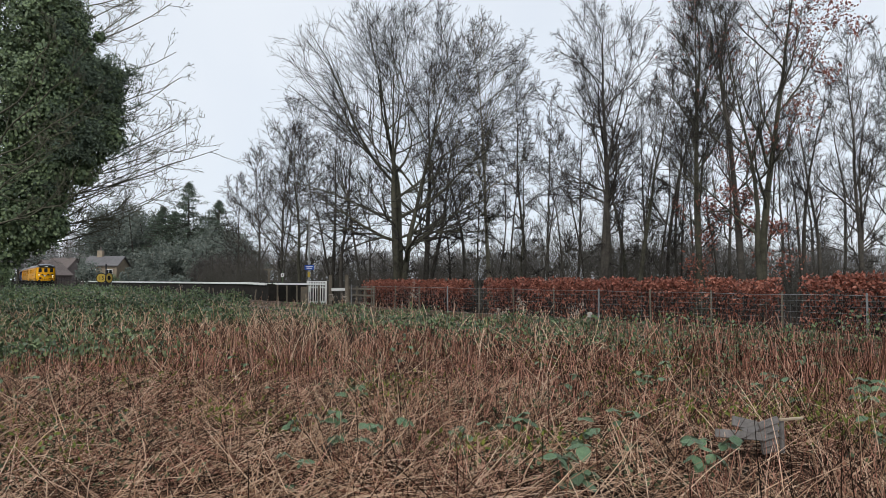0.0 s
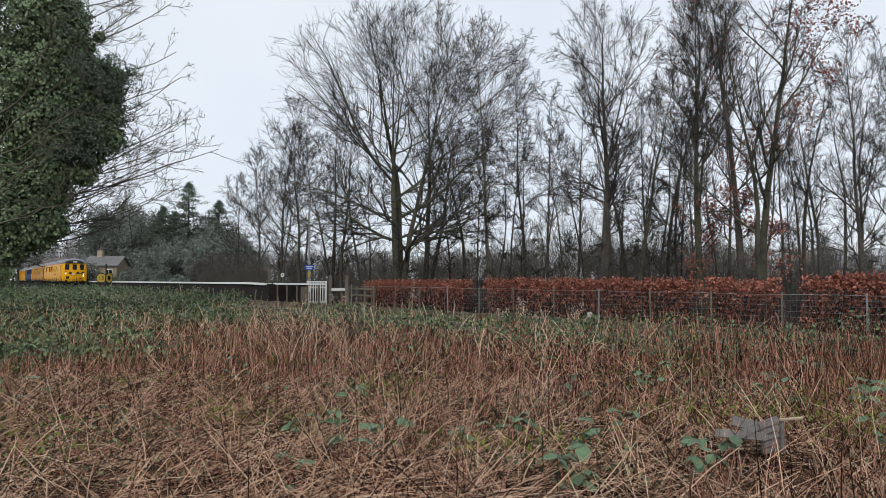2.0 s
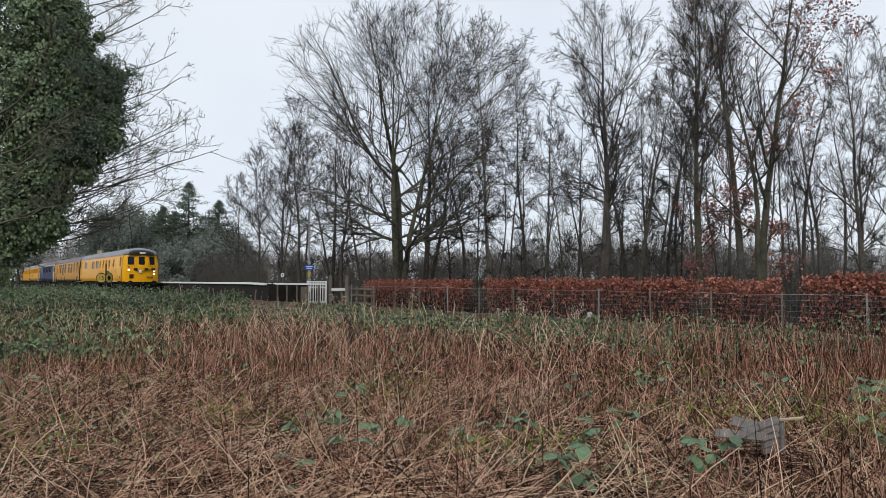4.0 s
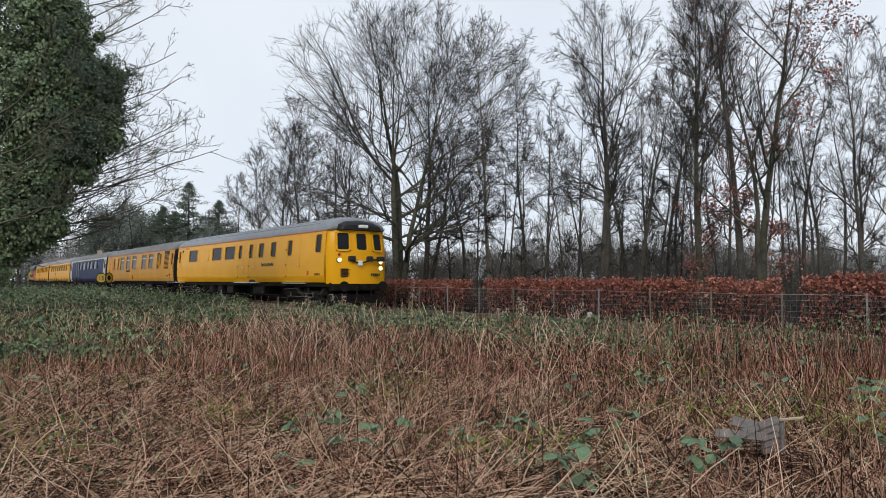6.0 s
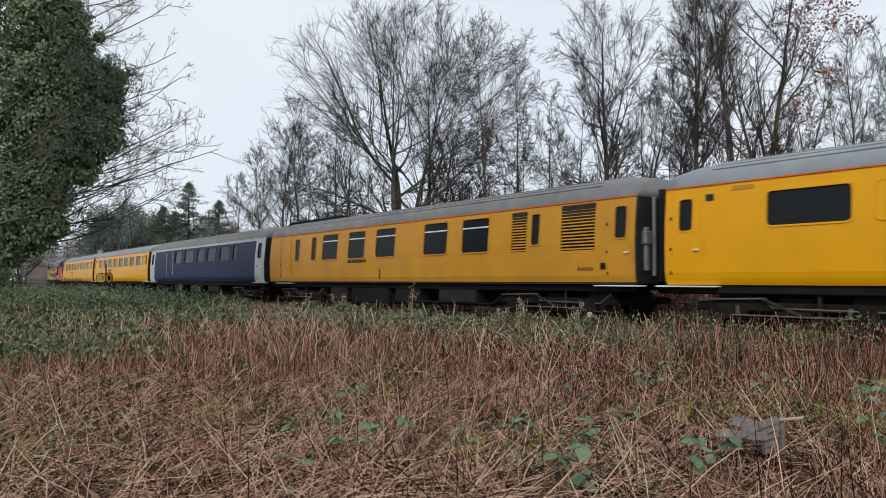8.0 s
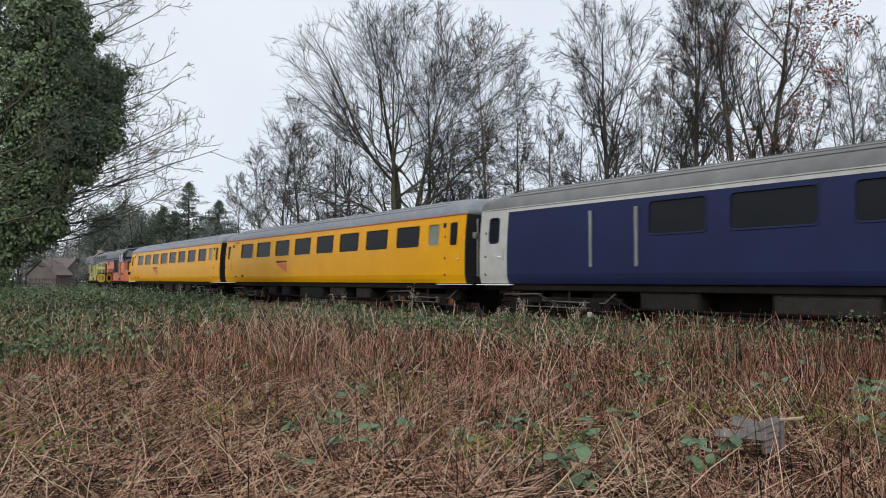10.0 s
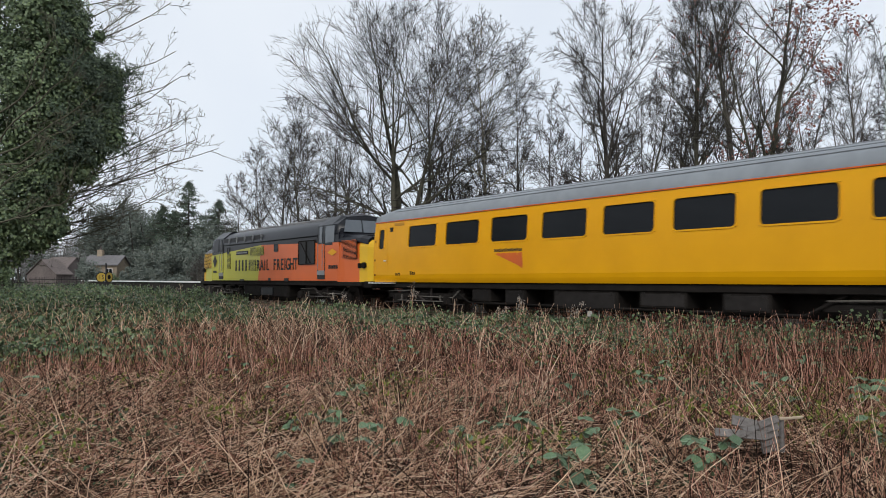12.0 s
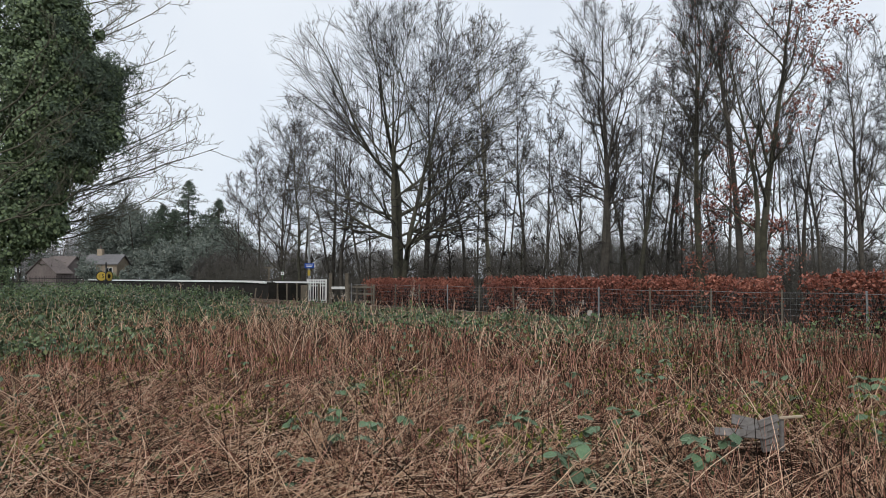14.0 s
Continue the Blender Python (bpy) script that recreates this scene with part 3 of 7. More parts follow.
def build_field():
    rng = np.random.default_rng(5)
    bits = [stalks(rng, 12500, 3.6, 9.5, 0.2, 0.52, 0.0030, 2.0, lie=0.24, bend=-0.15, wobble=0.05, left=0.12, comb=(2.2, -1.4)), stalks(rng, 10500, 3.6, 8, 0.18, 0.6, 0.0027, 3.0, lie=0.16, bend=-0.3, wobble=0.05), stalks(rng, 2600, 3.6, 9, 0.3, 0.8, 0.0034, 1.3, lie=0.12, wobble=0.05),
            stalks(rng, 9000, 5.0, 13, 0.2, 0.5, 0.0037, 1.8, lie=0.2, wobble=0.06), stalks(rng, 3600, 11, 30, 0.3, 0.6, 0.0052, 0.7, lie=0.15, wobble=0.06)]
    V, F = stack(bits)
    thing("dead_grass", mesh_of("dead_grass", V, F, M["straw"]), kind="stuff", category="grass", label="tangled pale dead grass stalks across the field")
    bits = [stalks(rng, 17000, 4.4, 17, 0.22, 0.54, 0.0042, 0.26, 0.75, patch_noise(0.6, 3, -0.02, True), wobble=0.05), stalks(rng, 12000, 6.5, 17, 0.3, 0.6, 0.0046, 0.2, 0.9, patch_noise(0.33, 13, 0.10, True), wobble=0.05), stalks(rng, 5000, 11, 22, 0.3, 0.65, 0.0055, 0.2, 1.0, patch_noise(0.3, 17, 0.0), wobble=0.05), stalks(rng, 10000, 4.2, 11.5, 0.2, 0.5, 0.0034, 3.0, lie=0.2, bend=-0.2, wobble=0.05, left=0.15), stalks(rng, 5500, 3.8, 8, 0.2, 0.5, 0.0030, 0.3, 1.0, patch_noise(0.5, 8, -0.3, True), wobble=0.06),
            stalks(rng, 3500, 6.5, 15, 0.25, 0.6, 0.005, 1.2, lie=0.15)]
    V, F = stack(bits)
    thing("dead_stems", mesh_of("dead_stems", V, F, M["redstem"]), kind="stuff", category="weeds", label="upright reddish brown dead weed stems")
    # bramble and ivy leaves: a carpet along the line and over the mound, patches elsewhere
    x, y = scatter(rng, 36000, 9.5, 24)
    nd = x * N2[0] + y * N2[1]
    ok = nd > 9.2 + rng.normal(0, 0.9, len(x))
    x1, y1 = x[ok], y[ok]
    x, y = scatter(rng, 46000, 8, 62, 1.2, left=-0.28)
    ok = (x / y < -0.47 + rng.normal(0, 0.08, len(x))) & (y > 10.5) | (y > 19)
    x2, y2 = x[ok], y[ok]
    x, y = scatter(rng, 14000, 4.5, 14)
    ok = patch_noise(0.6, 9, 0.16)(x, y, rng)
    x3, y3 = x[ok], y[ok]
    pts, sizes = [], []
    for xx, yy, lo, hi, sz in ((x1, y1, 0.25, 0.66, 0.085), (x2, y2, 0.15, 0.66, 0.11), (x3, y3, 0.12, 0.42, 0.065)):
        tall = np.array([0.35 + 0.65 * (0.5 + 0.9 * noise.noise((a * 0.8, b * 0.8, 2))) for a, b in zip(xx, yy)]).clip(0.3, 1.1)
        hi = hi + 0.028 * np.clip(yy - 18, 0, 24) + 0.28 * np.clip((xx / yy - 0.2) / 0.2, 0, 1) * (xx * N2[0] + yy * N2[1] > 9.5)
        pts.append(np.stack([xx, yy, ground_under(xx, yy) + lo + (hi - lo) * tall * rng.random(len(xx)) ** 0.6], 1))
        sizes.append(sz * np.clip(yy / 15, 0.6, 1.0))
    V, F = leaves(rng, np.concatenate(pts), np.concatenate(sizes), 0.75, up=-0.2)
    thing("bramble_carpet", mesh_of("bramble_carpet", V, F, M["bramble"]), kind="stuff", category="brambles", label="low green bramble and ivy leaves along the line")
    # curled brown leaf litter under it all, shade included in its colour
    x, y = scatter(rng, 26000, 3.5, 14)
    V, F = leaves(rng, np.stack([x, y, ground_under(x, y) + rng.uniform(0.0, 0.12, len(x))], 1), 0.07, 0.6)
    thing("leaf_litter", mesh_of("leaf_litter", V, F, M["litter"]), kind="stuff", category="leaf litter", label="curled brown fallen leaves on the soil, darkened for shade")
    # arching bramble canes and pale stems along the line
    right_side = lambda x, y, rng: (x / y > 0.22 + 0.15 * rng.random(len(x))) & (x * N2[0] + y * N2[1] > 9.0)
    tall_bits = [stalks(rng, 11000, 8.0, 15, 0.5, 0.95, 0.0042, 0.2, 1.0, right_side, wobble=0.08, bend=-0.15)]
    edge_line = lambda x, y, rng: (x * N2[0] + y * N2[1]) > 10.6 + 1.2 * rng.random(len(x))
    bits = [stalks(rng, 5500, 9.5, 34, 0.4, 0.95, 0.0040, 0.22, 1.0, edge_line, wobble=0.10, bend=-0.1), stalks(rng, 5000, 11, 24, 0.5, 1.0, 0.005, 0.5, bend=-0.6), stalks(rng, 5000, 14, 62, 0.5, 1.0, 0.008, 0.6, bend=-0.6, left=-0.2)]
    V, F = stack(tall_bits)
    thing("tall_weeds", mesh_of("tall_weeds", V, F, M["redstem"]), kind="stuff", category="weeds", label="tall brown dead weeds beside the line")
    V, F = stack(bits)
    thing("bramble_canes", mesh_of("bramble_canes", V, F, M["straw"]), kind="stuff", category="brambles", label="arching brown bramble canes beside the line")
    # moss cushions
    x, y = scatter(rng, 26000, 5, 14)
    ok = patch_noise(0.7, 21, 0.20)(x, y, rng)
    x, y = x[ok], y[ok]
    V, F = leaves(rng, np.stack([x, y, ground_under(x, y) + rng.uniform(0.1, 0.36, len(x))], 1), 0.05, 0.5, up=0.8)
    thing("moss", mesh_of("moss", V, F, M["moss"]), kind="stuff", category="moss", label="bright yellow-green moss tufts in dead grass")


build_ground()
build_track()
build_trees()
build_hedges()
build_field()


# ---- the train ----
def side_profile():
    """The near half of a coach side: (half width, height) from sill to gutter."""
    zs = [1.0, 1.06, 1.14, 1.25, 1.4, 1.6, 1.8, 2.0, 2.2, 2.4, 2.6, 2.8, 2.94, 3.06]
    return [(1.39 - 0.075 * max(0, (1.3 - z) / 0.3) ** 2 - 0.105 * max(0, (z - 1.75) / 1.31) ** 1.8, z) for z in zs]


def half_width(z, prof):
    return float(np.interp(z, [p[1] for p in prof], [p[0] for p in prof]))


def side_wall(x0, x1, holes, side, prof):
    """A coach side with holes [(x0, x1, z0, z1)] that have reveals."""
    xs = sorted({x0, x1, *[h[0] for h in holes], *[h[1] for h in holes]})
    zs = sorted({round(float(z), 3) for z in (*[p[1] for p in prof], *[h[2] for h in holes], *[h[3] for h in holes])})
    holes = [tuple(round(float(c), 3) if i > 1 else c for i, c in enumerate(h)) for h in holes]
    sh = Shape()
    inside = lambda x, z: any(h[0] < x < h[1] and h[2] < z < h[3] for h in holes)
    idx = {}
    def vert(i, j, d=0.0, own=0):
        key = (i, j, d, own)
        if key not in idx:
            idx[key] = len(sh.v)
            sh.v.append((xs[i], side * (half_width(zs[j], prof) - d), zs[j]))
        return idx[key]
    for i in range(len(xs) - 1):
        for j in range(len(zs) - 1):
            if inside((xs[i] + xs[i + 1]) / 2, (zs[j] + zs[j + 1]) / 2):
                continue
            q = [vert(i, j), vert(i + 1, j), vert(i + 1, j + 1), vert(i, j + 1)]
            sh.f.append(tuple(q if side < 0 else q[::-1]))
    for a, b, c, d in holes:
        i0, i1, j0, j1 = xs.index(a), xs.index(b), zs.index(c), zs.index(d)
        for i in range(i0, i1):
            for j in (j0, j1):
                sh.f.append((vert(i, j, 0, 1), vert(i + 1, j, 0, 1), vert(i + 1, j, 0.05, 1), vert(i, j, 0.05, 1)))
        for j in range(j0, j1):
            for i in (i0, i1):
                sh.f.append((vert(i, j, 0, 2), vert(i, j + 1, 0, 2), vert(i, j + 1, 0.05, 2), vert(i, j, 0.05, 2)))
    return sh


def rounded_rect(w, h, r, k=4):
    pts = []
    for cx, cz, a0 in ((w / 2 - r, h / 2 - r, 0), (-w / 2 + r, h / 2 - r, 90), (-w / 2 + r, -h / 2 + r, 180), (w / 2 - r, -h / 2 + r, 270)):
        for i in range(k + 1):
            a = radians(a0 + 90 * i / k)
            pts.append((cx + r * math.cos(a), cz + r * math.sin(a)))
    return pts


def ring_frame(w, h, r, edge, depth):
    """A rounded frame round an opening, in the xz plane, facing -y."""
    o, i = rounded_rect(w + 2 * edge, h + 2 * edge, r + edge), rounded_rect(w, h, r)
    k = len(o)
    v = [(x, 0.0, z) for x, z in o] + [(x, -depth, z) for x, z in o] + [(x, -depth, z) for x, z in i] + [(x, 0.03, z) for x, z in i]
    f = []
    for ring in range(3):
        for j in range(k):
            a, b = ring * k + j, ring * k + (j + 1) % k
            f.append((a, b, b + k, a + k))
    return Shape().add(v, f)


def window(coach, x0, x1, z0, z1, prof, frame_mat, glass="glass", r=0.07, side=-1, edge=0.035):
    w, h = x1 - x0, z1 - z0
    zc = (z0 + z1) / 2
    hw = half_width(zc, prof)
    tilt = math.degrees(math.atan2(half_width(z0, prof) - half_width(z1, prof), h))
    m = pose((x0 + x1) / 2, side * hw, zc, -tilt if side < 0 else tilt, 0, 0 if side < 0 else 180)
    pane = part("window", Shape().box(-w / 2, w / 2, 0.028, 0.04, -h / 2, h / 2).mesh("window", M[glass]), coach, m=m)
    part("window_frame", ring_frame(w - 0.02, h - 0.02, r, edge, 0.012).mesh("window_frame", frame_mat), pane)
    return pane


def roof_ring(y, z, crown, k=10, eave=0.0):
    """Points of the roof's arch from gutter to gutter, closed below."""
    pts = []
    for i in range(k + 1):
        a = math.pi * i / k
        pts.append((-y * math.cos(a), z + (crown - z) * math.sin(a) ** 0.8))
    return pts + [(y, z - 0.03), (-y, z - 0.03)]


def bogie(coach, x, wheelbase=2.6, wheels=(-1, 1)):
    b = part("bogie", Shape().box(x - 2.0, x + 2.0, -1.12, -0.98, 0.48, 0.66, 0.03).box(x - 2.0, x + 2.0, 0.98, 1.12, 0.48, 0.66, 0.03)
             .box(x - 0.3, x + 0.3, -1.0, 1.0, 0.45, 0.75).box(x - 0.35, x + 0.35, -1.2, -1.06, 0.3, 0.5, 0.03)
             .box(x - 1.95, x - 1.85, -1.0, 1.0, 0.5, 0.6).box(x + 1.85, x + 1.95, -1.0, 1.0, 0.5, 0.6).mesh("bogie", M["under"]), coach)
    part("damper", Shape().tube((x - 0.55, -1.2, 0.72), (x + 0.2, -1.22, 0.42), 0.035, sides=8).tube((x + 0.5, -1.18, 0.9), (x + 0.5, -1.18, 0.35), 0.03, sides=8).mesh("damper", M["wheel"]), b)
    part("step_board", Shape().box(x - 1.15, x + 1.15, -1.34, -1.2, 0.40, 0.425, 0.006).box(x - 1.05, x - 1.01, -1.26, -1.22, 0.42, 0.6).box(x + 1.01, x + 1.05, -1.26, -1.22, 0.42, 0.6).mesh("step_board", M["grime_grey"]), b)
    part("air_pipe", Shape().tube((x - 1.9, -1.16, 0.70), (x - 0.5, -1.18, 0.74), 0.022, sides=6).tube((x - 0.5, -1.18, 0.74), (x - 0.35, -1.2, 0.56), 0.022, sides=6).tube((x - 0.35, -1.2, 0.56), (x + 1.6, -1.2, 0.54), 0.018, sides=6)
         .tube((x + 1.6, -1.2, 0.54), (x + 1.9, -1.16, 0.78), 0.018, sides=6).mesh("air_pipe", M["grime_grey"]), b)
    part("brake_pipe", Shape().tube((x - 2.1, -1.2, 0.34), (x + 2.1, -1.2, 0.34), 0.02, sides=6).mesh("brake_pipe", M["wheel"]), b)
    for k in wheels:
        wx = x + k * wheelbase / 2
        part("axlebox", Shape().box(wx - 0.17, wx + 0.17, -1.24, -1.06, 0.3, 0.62, 0.04).mesh("axlebox", M["under"]), b)
        for q in (-1, 1):
            part("coil_spring", Shape().tube((wx + q * 0.3, -1.1, 0.3), (wx + q * 0.3, -1.1, 0.55), 0.09, sides=10).mesh("coil_spring", M["rust"] if coach.get("springs") else M["under"]), b)
        sh = Shape()
        for sd in (-0.75, 0.75):
            s = math.copysign(1, sd)
            sh.tube((0, sd - 0.06, 0), (0, sd + 0.06, 0), 0.457, sides=24).tube((0, sd - s * 0.06, 0), (0, sd - s * 0.09, 0), 0.485, sides=24)
            sh.tube((0, sd + s * 0.06, 0), (0, sd + s * 0.10, 0), 0.14, sides=10)
            for a in range(4):
                c, d = math.cos(a * 1.5708) * 0.3, math.sin(a * 1.5708) * 0.3
                sh.tube((c, sd + s * 0.06, d), (c, sd + s * 0.07, d), 0.05, sides=6)
        sh.tube((0, -0.7, 0), (0, 0.7, 0), 0.08, sides=10)
        WHEELS.append(part("wheelset", sh.mesh("wheelset", M["wheel"]), b, m=pose(wx, 0, 0.457)))
    return b


WHEELS = []


def hang(coach, name, boxes, material="under"):
    for x0, x1, z0, z1 in boxes:
        box = part(name, Shape().box(x0, x1, -1.22, -0.45, z0, z1, 0.03).mesh(name, M[material]), coach)
        lid = Shape().box(x0 + 0.06, x1 - 0.06, -1.235, -1.215, z0 + 0.06, z1 - 0.08, 0.005)
        for xx in (x0 + 0.16, x1 - 0.16):
            lid.box(xx - 0.025, xx + 0.025, -1.255, -1.23, z1 - 0.13, z1 - 0.05)
        part("lid", lid.mesh("lid", M["lid"]), box)


def buffers(coach, x, s, z=1.05):
    for y in (-0.87, 0.87):
        part("buffer", Shape().tube((x, y, z), (x + s * 0.34, y, z), 0.09, sides=10).tube((x + s * 0.34, y, z), (x + s * 0.40, y, z), 0.215, 0.205, sides=16)
             .mesh("buffer", M["under"]), coach)


def coach_shell(name, label, length, paint, roof, windows, far_windows=None, prof=None, front_cab=False, crown=3.64, line="orange_line", end_mat="black", cat="coach"):
    """A coach body with sides that have window openings, floor, ends, roof and gutter line. Its own x runs ahead, y to the far side."""
    prof = prof or side_profile()
    h = length / 2
    root = thing(name, None, category=cat, label=label, group="coaches of the train")
    gutter = prof[-1][1]
    gw = prof[-1][0]
    far_windows = far_windows if far_windows is not None else [w[:4] for w in windows]
    front = h - (0.27 if front_cab else 0)
    part("body_side", side_wall(-h, front, [w[:4] for w in windows], -1, prof).mesh("body_side", paint, False), root)
    part("body_side", side_wall(-h, front, [], 1, prof).mesh("body_side", paint, False), root)
    ring = [(-y, z) for y, z in prof] + [(y, z) for y, z in reversed(prof)]
    if not front_cab:
        part("end_wall", Shape().loft([(h - 0.06, ring), (h + 0.02, [(y * 0.97, z) for y, z in ring])]).mesh("end_wall", M[end_mat]), root)
    part("end_wall", Shape().loft([(-h - 0.02, [(y * 0.97, z) for y, z in ring]), (-h + 0.06, ring)]).mesh("end_wall", M[end_mat]), root)
    part("floor", Shape().box(-h + 0.1, h - 0.6, -1.25, 1.25, 0.86, 1.02).mesh("floor", M["under"]), root)
    rr = Shape()
    full = roof_ring(gw + 0.012, gutter, crown)
    low = roof_ring(gw + 0.0, gutter, crown - 0.16)
    tail = [(-h - 0.03, low), (-h + 0.5, roof_ring(gw + 0.012, gutter, crown - 0.04)), (-h + 1.0, full)]
    nose = [(h - 1.0, full), (h - 0.5, roof_ring(gw + 0.012, gutter, crown - 0.04)), (h + 0.03, low)]
    if front_cab:
        nose = [(h - 1.02, full), (h - 0.62, roof_ring(gw + 0.01, gutter + 0.01, crown)), (h - 0.22, roof_ring(gw - 0.02, gutter + 0.04, crown - 0.06)), (h - 0.06, roof_ring(gw - 0.07, gutter + 0.06, crown - 0.14))]
    part("roof", rr.loft(tail + nose).mesh("roof", roof, True), root)
    for a in (0.5, 0.72, 0.95, 1.2):
        y, z = -(gw + 0.012) * math.cos(a), gutter + (crown - gutter) * math.sin(a) ** 0.8
        part("roof_rib", Shape().tube((-h + 1.0, y, z), (h - 1.1, y, z), 0.014, sides=6).mesh("roof_rib", roof), root)
    if line:
        for sd in (-1, 1):
            y = sd * (gw + 0.008)
            part("gutter", Shape().box(-h + 0.02, front, min(y, y + sd * 0.02), max(y, y + sd * 0.02), gutter - 0.026, gutter + 0.0).mesh("gutter", M[line]), root)
    for w in windows:
        g = w[4] if len(w) > 4 else "glass"
        if g == "louvre":
            louvre(root, *w[:4], prof, paint)
        else:
            window(root, *w[:4], prof, paint, g, r=min(0.09, (w[1] - w[0]) * 0.2))
    # gangway bellows
    for sd in ((-1,) if front_cab else (-1, 1)):
        g = Shape()
        for q in range(3):
            xx = sd * (h + 0.05 + q * 0.1)
            g.box(min(xx, xx + sd * 0.07), max(xx, xx + sd * 0.07), -0.55, 0.55, 1.05, 3.2, 0.02)
        part("gangway", g.mesh("gangway", M["black"]), root)
        part("coupler", Shape().box(min(sd * (h - 0.3), sd * (h + 0.36)), max(sd * (h - 0.3), sd * (h + 0.36)), -0.14, 0.14, 0.78, 1.0, 0.03).mesh("coupler", M["under"]), root)
    return root, prof


def louvre(root, x0, x1, z0, z1, prof, paint):
    hw = half_width((z0 + z1) / 2, prof)
    back = part("louvre", Shape().box(x0, x1, -hw + 0.04, -hw + 0.05, z0, z1).mesh("louvre", M["black"]), root)
    n = max(4, int((z1 - z0) / 0.075))
    me = None
    for i in range(n):
        z = z0 + (i + 0.5) * (z1 - z0) / n
        if me is None:
            me = Shape().add([(x0, -0.015, -0.014), (x1, -0.015, -0.014), (x1, 0.03, 0.022), (x0, 0.03, 0.022), (x0, -0.012, -0.02), (x1, -0.012, -0.02), (x1, 0.033, 0.016), (x0, 0.033, 0.016)],
                             [(0, 1, 2, 3), (4, 7, 6, 5), (0, 4, 5, 1), (2, 6, 7, 3), (0, 3, 7, 4), (1, 5, 6, 2)]).mesh("slat", paint)
        part("slat", me, back, m=pose(0, -half_width(z, prof), z))


def door_lines(root, x0, x1, prof, paint_mat, z0=1.06, z1=2.98, handle=True):
    """A slam door: its two raised edges, hinges, a handle and a grab rail."""
    edges = []
    for a, b in ((x0, x0 + 0.02), (x1 - 0.02, x1)):
        v, f = [], []
        for k, z in enumerate((z0, 1.4, 1.9, 2.3, 2.7, z1)):
            y = -half_width(z, prof)
            v += [(a, y - 0.008, z), (b, y - 0.008, z), (b, y + 0.01, z), (a, y + 0.01, z)]
            if k:
                o = 4 * k
                f += [(o - 4 + q, o - 4 + (q + 1) % 4, o + (q + 1) % 4, o + q) for q in range(4)]
        edges.append(Shape().add(v, f + [(3, 2, 1, 0), (20, 21, 22, 23)]).mesh("door", paint_mat))
    d = part("door", edges[0], root)
    part("door_edge", edges[1], d)
    for z in (1.25, 1.75, 2.4):
        y = -half_width(z, prof)
        part("hinge", Shape().box(x0 - 0.03, x0 + 0.02, y - 0.025, y + 0.01, z - 0.035, z + 0.035, 0.008).mesh("hinge", M["rust"]), d)
    if handle:
        y = -half_width(1.72, prof)
        part("handle", Shape().box(x1 - 0.16, x1 - 0.05, y - 0.05, y, 1.7, 1.74, 0.01).mesh("handle", M["white"]), d)
        part("grab_rail", Shape().tube((x1 + 0.08, y - 0.045, 1.6), (x1 + 0.08, y - 0.045, 1.95), 0.014, sides=6).mesh("grab_rail", paint_mat), d)
    return d


def footboard(root, x0, x1, z=0.98):
    part("footboard", Shape().box(x0, x1, -1.46, -1.22, z - 0.03, z, 0.008).mesh("footboard", M["white"]), root)


def bars(root, x, z, w, h, prof, material, rows=1, name="lettering"):
    """Unreadable writing as plain bars on the side."""
    sh = Shape()
    k = max(3, int(w / (h * 0.8)))
    for i in range(k):
        a = x + w * i / k
        y = -half_width(z, prof)
        sh.box(a, a + w / k * 0.7, y - 0.006, y + 0.01, z, z + h * (0.8 if i % 3 else 1.0))
    part(name, sh.mesh(name, M[material]), root)


def chevrons(root, x, z, w, prof):
    """An orange emblem of slanting wedges under a bar."""
    y = -half_width(z, prof) - 0.006
    for i in range(5):
        a = x + w * i / 5
        sh = Shape().add([(a, y, z + 0.22), (a + w / 6, y, z + 0.24), (x + w, y, z - 0.2 + 0.03 * i), (x + w - 0.03, y, z - 0.16)], [(0, 3, 2, 1)])
        part("emblem", sh.mesh("emblem", M["orange"]), root)
    bars(root, x - 0.02, z + 0.27, w, 0.09, prof, "black")


def coach_fittings(root, prof, h, doors, boxes, springs=False):
    if springs:
        root["springs"] = 1
    for x in (-7.1, 7.1):
        bogie(root, x)
    hang(root, "equipment_box", boxes)
    part("centre_trunking", Shape().box(-5.2, 5.2, -0.5, 0.5, 0.32, 0.88, 0.04).mesh("centre_trunking", M["under"]), root)
    for a in (-9.0, 5.2):
        part("brake_rigging", Shape().box(a, a + 3.8, -0.42, 0.42, 0.4, 0.86, 0.04).mesh("brake_rigging", M["under"]), root)
    part("truss_rod", Shape().tube((-4.8, -1.15, 0.42), (4.8, -1.15, 0.42), 0.03, sides=6).tube((-5.6, -1.15, 0.85), (-4.8, -1.15, 0.42), 0.03, sides=6).tube((4.8, -1.15, 0.42), (5.6, -1.15, 0.85), 0.03, sides=6).mesh("truss_rod", M["under"]), root)
    part("solebar", Shape().box(-h + 0.05, h - 0.05, -1.26, -1.16, 0.82, 1.0, 0.02).mesh("solebar", M["under"]), root)
    for a, b in doors:
        footboard(root, a - 0.35, b + 0.35)


